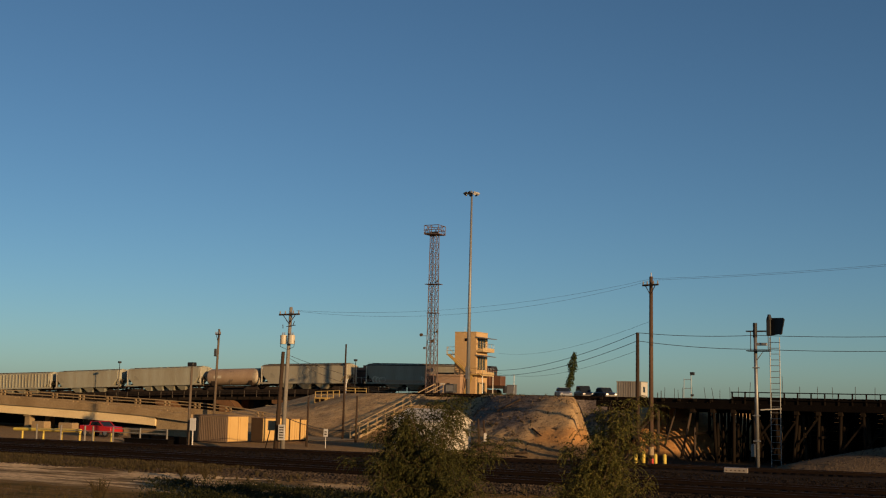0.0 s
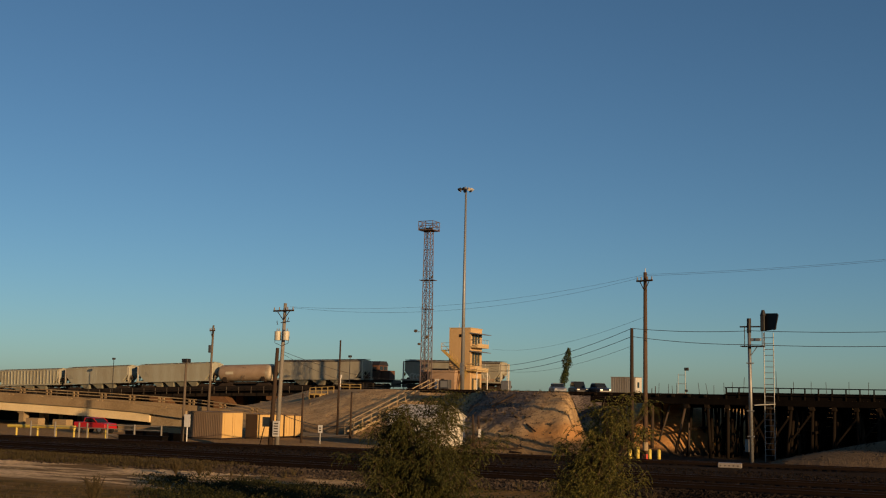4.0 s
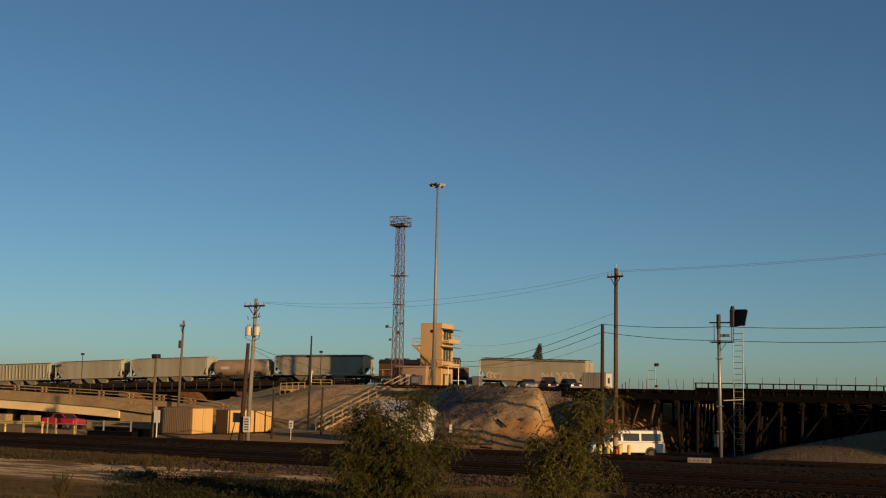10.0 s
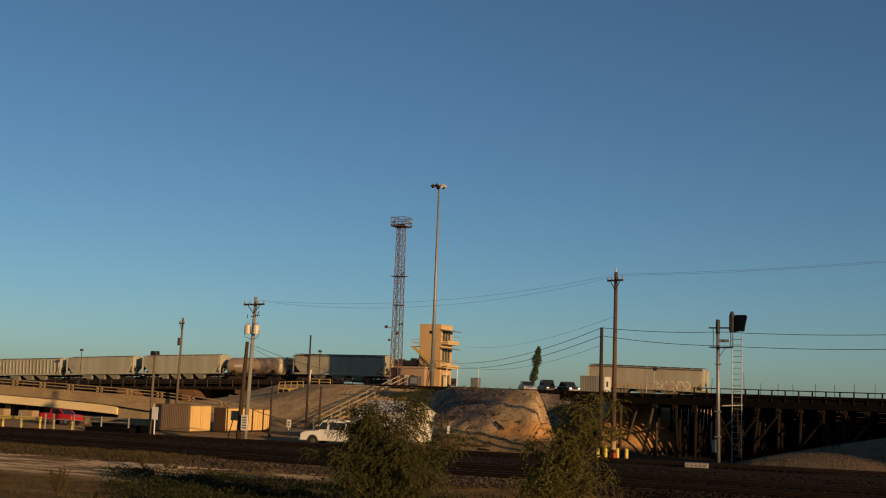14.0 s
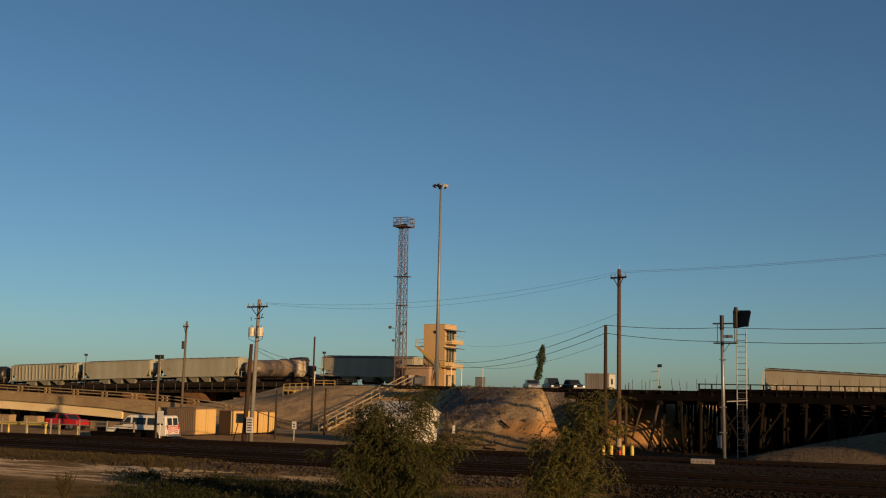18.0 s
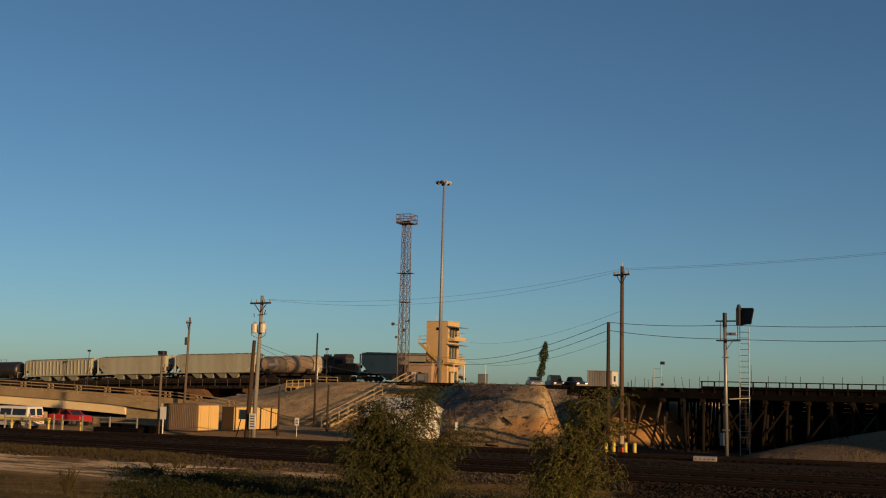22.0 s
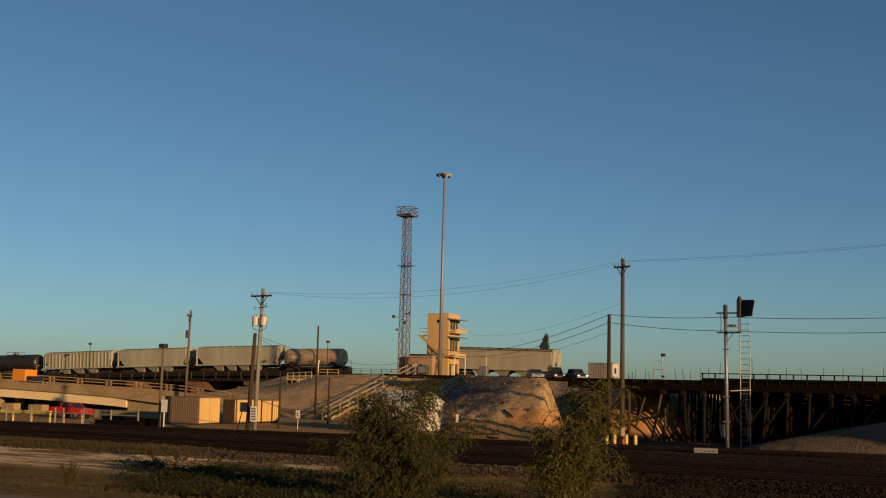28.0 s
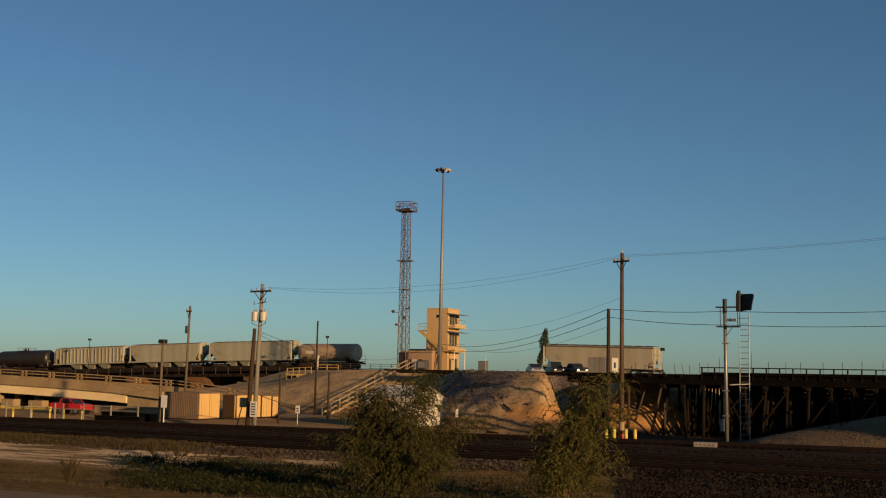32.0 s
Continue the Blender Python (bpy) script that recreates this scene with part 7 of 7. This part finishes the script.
# the train in the order of its cars
CARS = {
    "first": hopper_car("tan covered hopper car with pale graffiti, rolling free", M["hop_tan"], 17.7, 4.5, 0, 3, True),
    "second": hopper_car("weathered tan-grey covered hopper car, uncoupled at the crest", M["hop_grey"], 17.6, 4.5),
    "tank": tank_car("stained tan tank car with dirty streaks", M["tank_tan"], 11.9, 1.42, True, False),
    "third": hopper_car("pale grey covered hopper car with pale end posts", M["hop_cream"], 17.2, 4.45, 0, 4, False, False),
    "fourth": hopper_car("smooth cream-grey covered hopper car", M["hop_cream"], 15.9, 4.4, 0, 3, False, False),
    "ribbed": hopper_car("cream ribbed covered hopper car with rust patches", M["hop_cream"], 16.6, 4.3, 19, 3, False, False),
    "black_one": tank_car("dirty black tank car with dome railing", M["tank_black"], 13.2, 1.5, False),
    "black_two": tank_car("dirty black tank car at the rear", M["tank_black"], 13.2, 1.5, False),
}
ENGINES = [locomotive("grimy brown-orange diesel locomotive with black roof"), locomotive("grimy brown-orange diesel locomotive with black roof")]


# ---- the passenger van ----
def passenger_van():
    t = thing("passenger_van", pose(0, 0, 0), "white passenger van with dark windows and red-striped rear", "van")
    L, W = 5.75, 2.02
    h = W / 2
    bm = bmesh.new()
    prism(bm, [(-L / 2, 0.42), (-L / 2 - 0.02, 1.15), (-L / 2 + 0.06, 1.2), (1.75, 1.2), (2.5, 1.1), (2.83, 0.95), (2.87, 0.42)], -h, h)
    part("body", bm, M["white"], t, "white lower body", 0.06)
    bm = bmesh.new()
    a = [(-L / 2 + 0.05, 1.19), (1.72, 1.19), (1.02, 1.98), (0.8, 2.06), (-L / 2 + 0.28, 2.08), (-L / 2 + 0.14, 1.98)]
    one = [bm.verts.new((x, -h + 0.02 + max(0, z - 1.2) * 0.14, z)) for x, z in a]
    two = [bm.verts.new((x, h - 0.02 - max(0, z - 1.2) * 0.14, z)) for x, z in a]
    bm.faces.new(one)
    bm.faces.new(two[::-1])
    for i in range(len(a)):
        j = (i + 1) % len(a)
        bm.faces.new((one[j], one[i], two[i], two[j]))
    cabin = part("cabin", bm, M["white"], t, "white upper body", 0.05)

    def pane(name, x0, x1, z0, z1, s, cut=0.0):
        bm = bmesh.new()
        pts = [(x0, z0), (x1, z0), (x1 - cut, z1), (x0, z1)]
        yy = [h + 0.006 - 0.02 - max(0, z - 1.2) * 0.14 for _, z in pts]
        out = [bm.verts.new((x, s * (y_ + 0.012), z)) for (x, z), y_ in zip(pts, yy)]
        inn = [bm.verts.new((x, s * (y_ - 0.03), z)) for (x, z), y_ in zip(pts, yy)]
        bm.faces.new(out)
        bm.faces.new(inn[::-1])
        for i in range(4):
            j = (i + 1) % 4
            bm.faces.new((out[j], out[i], inn[i], inn[j]))
        part(name, bm, M["glass"], cabin, "dark window")
    for s in (-1, 1):
        pane("side_window", 0.62, 1.42, 1.3, 1.86, s, 0.42)
        pane("side_window", -0.85, 0.42, 1.3, 1.86, s)
        pane("side_window", -2.55, -1.02, 1.3, 1.86, s)
        boxes("mirror", [((1.25, s * (h + 0.02) if s > 0 else -h - 0.28, 1.25), (1.4, h + 0.28 if s > 0 else -h - 0.02, 1.55))], M["black"], t)
        boxes("door_seam", [((0.5, s * (h + 0.002) if s > 0 else -h - 0.008, 0.55), (0.53, h + 0.008 if s > 0 else -h - 0.002, 1.18))], M["steel_mast"], t)
        boxes("door_handle", [((0.58, s * (h + 0.002) if s > 0 else -h - 0.04, 1.0), (0.78, h + 0.04 if s > 0 else -h - 0.002, 1.06))], M["black"], t)
        for x in (-1.75, 1.78):
            bm = bmesh.new()
            rod(bm, (x, s * (h + 0.004), 0.42), (x, s * (h - 0.2), 0.42), 0.46, n=18)
            part("wheel_arch", bm, M["black"], t, "dark wheel arch")
        boxes("tail_lamp", [((-L / 2 - 0.035, s * 0.82 - 0.09, 0.95), (-L / 2 - 0.022, s * 0.82 + 0.09, 1.35))], M["signred"], t, "red tail lamp")
        boxes("headlight", [((2.84, s * 0.72 - 0.16, 0.72), (2.885, s * 0.72 + 0.16, 0.96))], M["chrome"], t, "clear headlight")
        bm = bmesh.new()
        prism(bm, [(-L / 2 + 0.035, 1.3), (-L / 2 + 0.12, 1.88), (-L / 2 + 0.10, 1.88), (-L / 2 + 0.01, 1.3)], s * 0.1, s * 0.72)
        part("rear_window", bm, M["glass"], cabin, "dark rear window")
    bm = bmesh.new()
    prism(bm, [(1.64, 1.3), (1.09, 1.93), (1.11, 1.95), (1.68, 1.31)], -h + 0.2, h - 0.2)
    part("windscreen", bm, M["glass"], cabin, "dark windscreen")
    boxes("grille", [((2.86, -0.52, 0.68), (2.89, 0.52, 0.98))], M["black"], t, "dark grille")
    boxes("front_bumper", [((2.78, -h, 0.4), (2.98, h, 0.6))], M["steel_grey"], t, "", 0.03)
    boxes("rear_bumper", [((-L / 2 - 0.16, -h, 0.4), (-L / 2 - 0.025, h, 0.58))], M["steel_grey"], t, "", 0.02)
    for i in range(4):
        for s in (-1, 1):
            bm = bmesh.new()
            z = 0.64 + i * 0.15
            vs = [bm.verts.new(c) for c in ((-L / 2 - 0.03, s * 0.05, z + 0.12), (-L / 2 - 0.03, s * 0.72, z - 0.02), (-L / 2 - 0.03, s * 0.72, z + 0.05), (-L / 2 - 0.03, s * 0.05, z + 0.19))]
            bm.faces.new(vs)
            part("rear_stripe", bm, M["signred"], t, "red slanted stripe")
    return t, wheel_set(t, (-1.75, 1.78), W + 0.05, 0.38, "roofdark")


VAN = passenger_van()


def orange_truck():
    t = thing("orange_truck", pose(0, 0, 0), "bright orange box truck driving on the bridge", "truck")
    boxes("box_body", [((-1.0, -0.9, 0.8), (1.0, 0.9, 2.15))], M["lorry"], t, "bright orange box", 0.04)
    boxes("chassis", [((-1.0, -0.45, 0.5), (2.6, 0.45, 0.797))], M["under"], t)
    bm = bmesh.new()
    prism(bm, [(1.1, 0.55), (2.7, 0.55), (2.7, 0.95), (2.1, 1.05), (1.75, 1.45), (1.1, 1.45)], -0.8, 0.8)
    part("cab", bm, M["car_dark"], t, "dark low cab", 0.05)
    for s in (-1, 1):
        boxes("side_window", [((1.2, s * 0.802 if s > 0 else -0.82, 1.1), (1.7, 0.82 if s > 0 else -0.802, 1.38))], M["glass"], t)
    return t, wheel_set(t, (-0.5, 2.1), 1.7, 0.36)


TRUCK = orange_truck()


# ---- blocks out of view, added for shade ----
def shade_blocks():
    """Plain blocks that stay unseen, placed to shade the road, mound and trestle."""
    t = thing("shade_block", pose(0, 0, 0), "plain long tan block out of view, added to cast shade", "building")
    boxes("wall", [((30, 62.0, -0.5), (40, 74.0, 12.5))], M["brick"], t)
    boxes("roof", [((29.7, 61.8, 12.503), (40.3, 74.2, 12.8))], M["roofdark"], t)
    for v0, v1, h, size in ((74.6, 84.6, 9.2, "low"), (85.2, 99.0, 10.8, "tall")):
        t = thing("shade_block", pose(0, 0, 0), "plain %s tan warehouse behind the first one" % size, "building")
        boxes("wall", [((30, v0, -0.5), (44, v1, h))], M["brick"], t)
        boxes("roof", [((29.7, v0 - 0.2, h + 0.003), (44.3, v1 + 0.2, h + 0.4))], M["roofdark"], t)


shade_blocks()


# ---- all that moves ----
def along(u, v, zf, heading=0.0, half=5.0):
    """A pose on the rails at u, tilted with the grade."""
    a, b = zf(u - half), zf(u + half)
    tilt = -math.degrees(math.atan2(b - a, 2 * half))
    return pose(u, v, (a + b) / 2, 0, tilt, heading)


def spin(wheels, rest, travel, times, r):
    """Roll the wheels by the way travelled."""
    for w, (x, y, z) in zip(wheels, rest):
        walk(w, [(t, pose(x, y, z) @ Matrix.Rotation(travel(t) / r, 4, "Y")) for t in times])


FREE_ONE = [(0, -84.8), (3.5, -78.3), (6, -72.4), (7, -69.6), (9, -63.2), (10.5, -57.6), (13, -47.5), (15, -37.2), (17, -25.6), (19, -12.0), (21, 1.0), (24, 14.0), (28, 24.0), (32, 30.0)]
FREE_TWO = [(0, -104.8), (6, -99.0), (9, -96.35), (13, -92.7), (17, -88.6), (19, -85.9), (21, -82.7), (23, -78.8), (25, -73.9), (28, -65.4), (30, -58.3), (32, -50.4)]
PUSHED = {"tank": -120.1, "third": -134.4, "fourth": -151.75, "ribbed": -168.3, "black_one": -184.3, "black_two": -198.6}
PUSH = [(0, 0), (3, 2.72), (7, 6.24), (10, 8.75), (14, 11.6), (18, 14.3), (23, 17.55), (28, 21.15), (32, 23.85)]
ROAD = [(0, 14, 107.0), (5, -4, 106.5), (7, -13.45, 102.12), (7.5, -15.38, 99.72), (8, -17.14, 97.1), (8.5, -19.25, 94.56), (9, -21.33, 91.96), (9.5, -23.23, 89.54), (10, -25.36, 87.6), (10.5, -27.7, 86.26), (11, -30.22, 85.09), (11.5, -32.9, 83.9), (12.5, -37.6, 82.4), (13, -40.2, 81.8), (14, -46.3, 80.9), (14.5, -49.0, 80.5), (16.5, -58.2, 79.2), (17, -60.2, 79.0),
        (19, -68.3, 78.4), (20.5, -74.5, 78.4), (23, -81.4, 78.4), (26, -86.5, 78.4), (32, -92, 78.4)]


def van_at(t):
    return glide(t, [(a, b) for a, b, c in ROAD]), glide(t, [(a, c) for a, b, c in ROAD])


def truck_u(t):
    return glide(t, [(0, -256), (12, -252), (18, -232), (22, -200), (26, -141.0), (27.8, -104.9), (28.2, -96.8), (28.6, -89.05), (29.0, -82.0), (29.4, -75.8), (29.7, -71.9), (30.1, -69.3), (30.6, -68.6), (32, -68.5)])


def truck_z(u):
    return max(ramp_top(u) - 0.94, 0.08) - 0.5 * ease(u, -73.5, -69.8)


def motions():
    fine = [0.1 * i for i in range(321)]
    half = [0.5 * i for i in range(65)]
    fifth = [0.2 * i for i in range(161)]
    for key, table, times in (("first", FREE_ONE, fine), ("second", FREE_TWO, fifth)):
        car, sets = CARS[key]
        rest = [tuple(w.matrix_basis.translation) for w in sets]
        walk(car, [(t, along(glide(t, table) - 0.85, HUMP_V, hump_rail)) for t in fifth])
        spin(sets, rest, lambda t: glide(t, table) - table[0][1], times, 0.46)
    for key, u0 in PUSHED.items():
        car, sets = CARS[key]
        rest = [tuple(w.matrix_basis.translation) for w in sets]
        walk(car, [(t, along(u0 + glide(t, PUSH), HUMP_V, hump_rail)) for t in half])
        spin(sets, rest, lambda t: glide(t, PUSH), half, 0.46)

    def backing(t):
        s = max(0.0, t - 8.0)
        k = min(s, 16.0)
        return -0.095 * k**2 - 0.0029 * max(0.0, k - 5.0) ** 3 - max(0.0, s - 16.0) * 4.0
    for (car, sets), u0 in zip(ENGINES, (-99.9, -81.2)):
        rest = [tuple(w.matrix_basis.translation) for w in sets]
        walk(car, [(t, along(u0 + backing(t), 168.0, engine_rail)) for t in fifth])
        spin(sets, rest, backing, fifth, 0.46)
    van, wheels = VAN
    rows, travel, way, last = [], {}, 0.0, None
    for t in fine:
        u, v = van_at(t)
        a, b = van_at(t - 0.1), van_at(t + 0.1)
        head = math.degrees(math.atan2(b[1] - a[1], b[0] - a[0])) % 360
        if last:
            way += math.hypot(u - last[0], v - last[1])
        last, travel[t] = (u, v), way
        rows.append((t, pose(u, v, land(u, v)[0], 0, 0, head)))
    rest = [tuple(w.matrix_basis.translation) for w in wheels]
    walk(van, rows[::2])
    spin(wheels, rest, lambda t: travel[t], fine, 0.38)
    truck, wheels = TRUCK
    rest = [tuple(w.matrix_basis.translation) for w in wheels]
    walk(truck, [(t, along(truck_u(t), 101.5, truck_z, 0.0, 1.6)) for t in fifth])


motions()
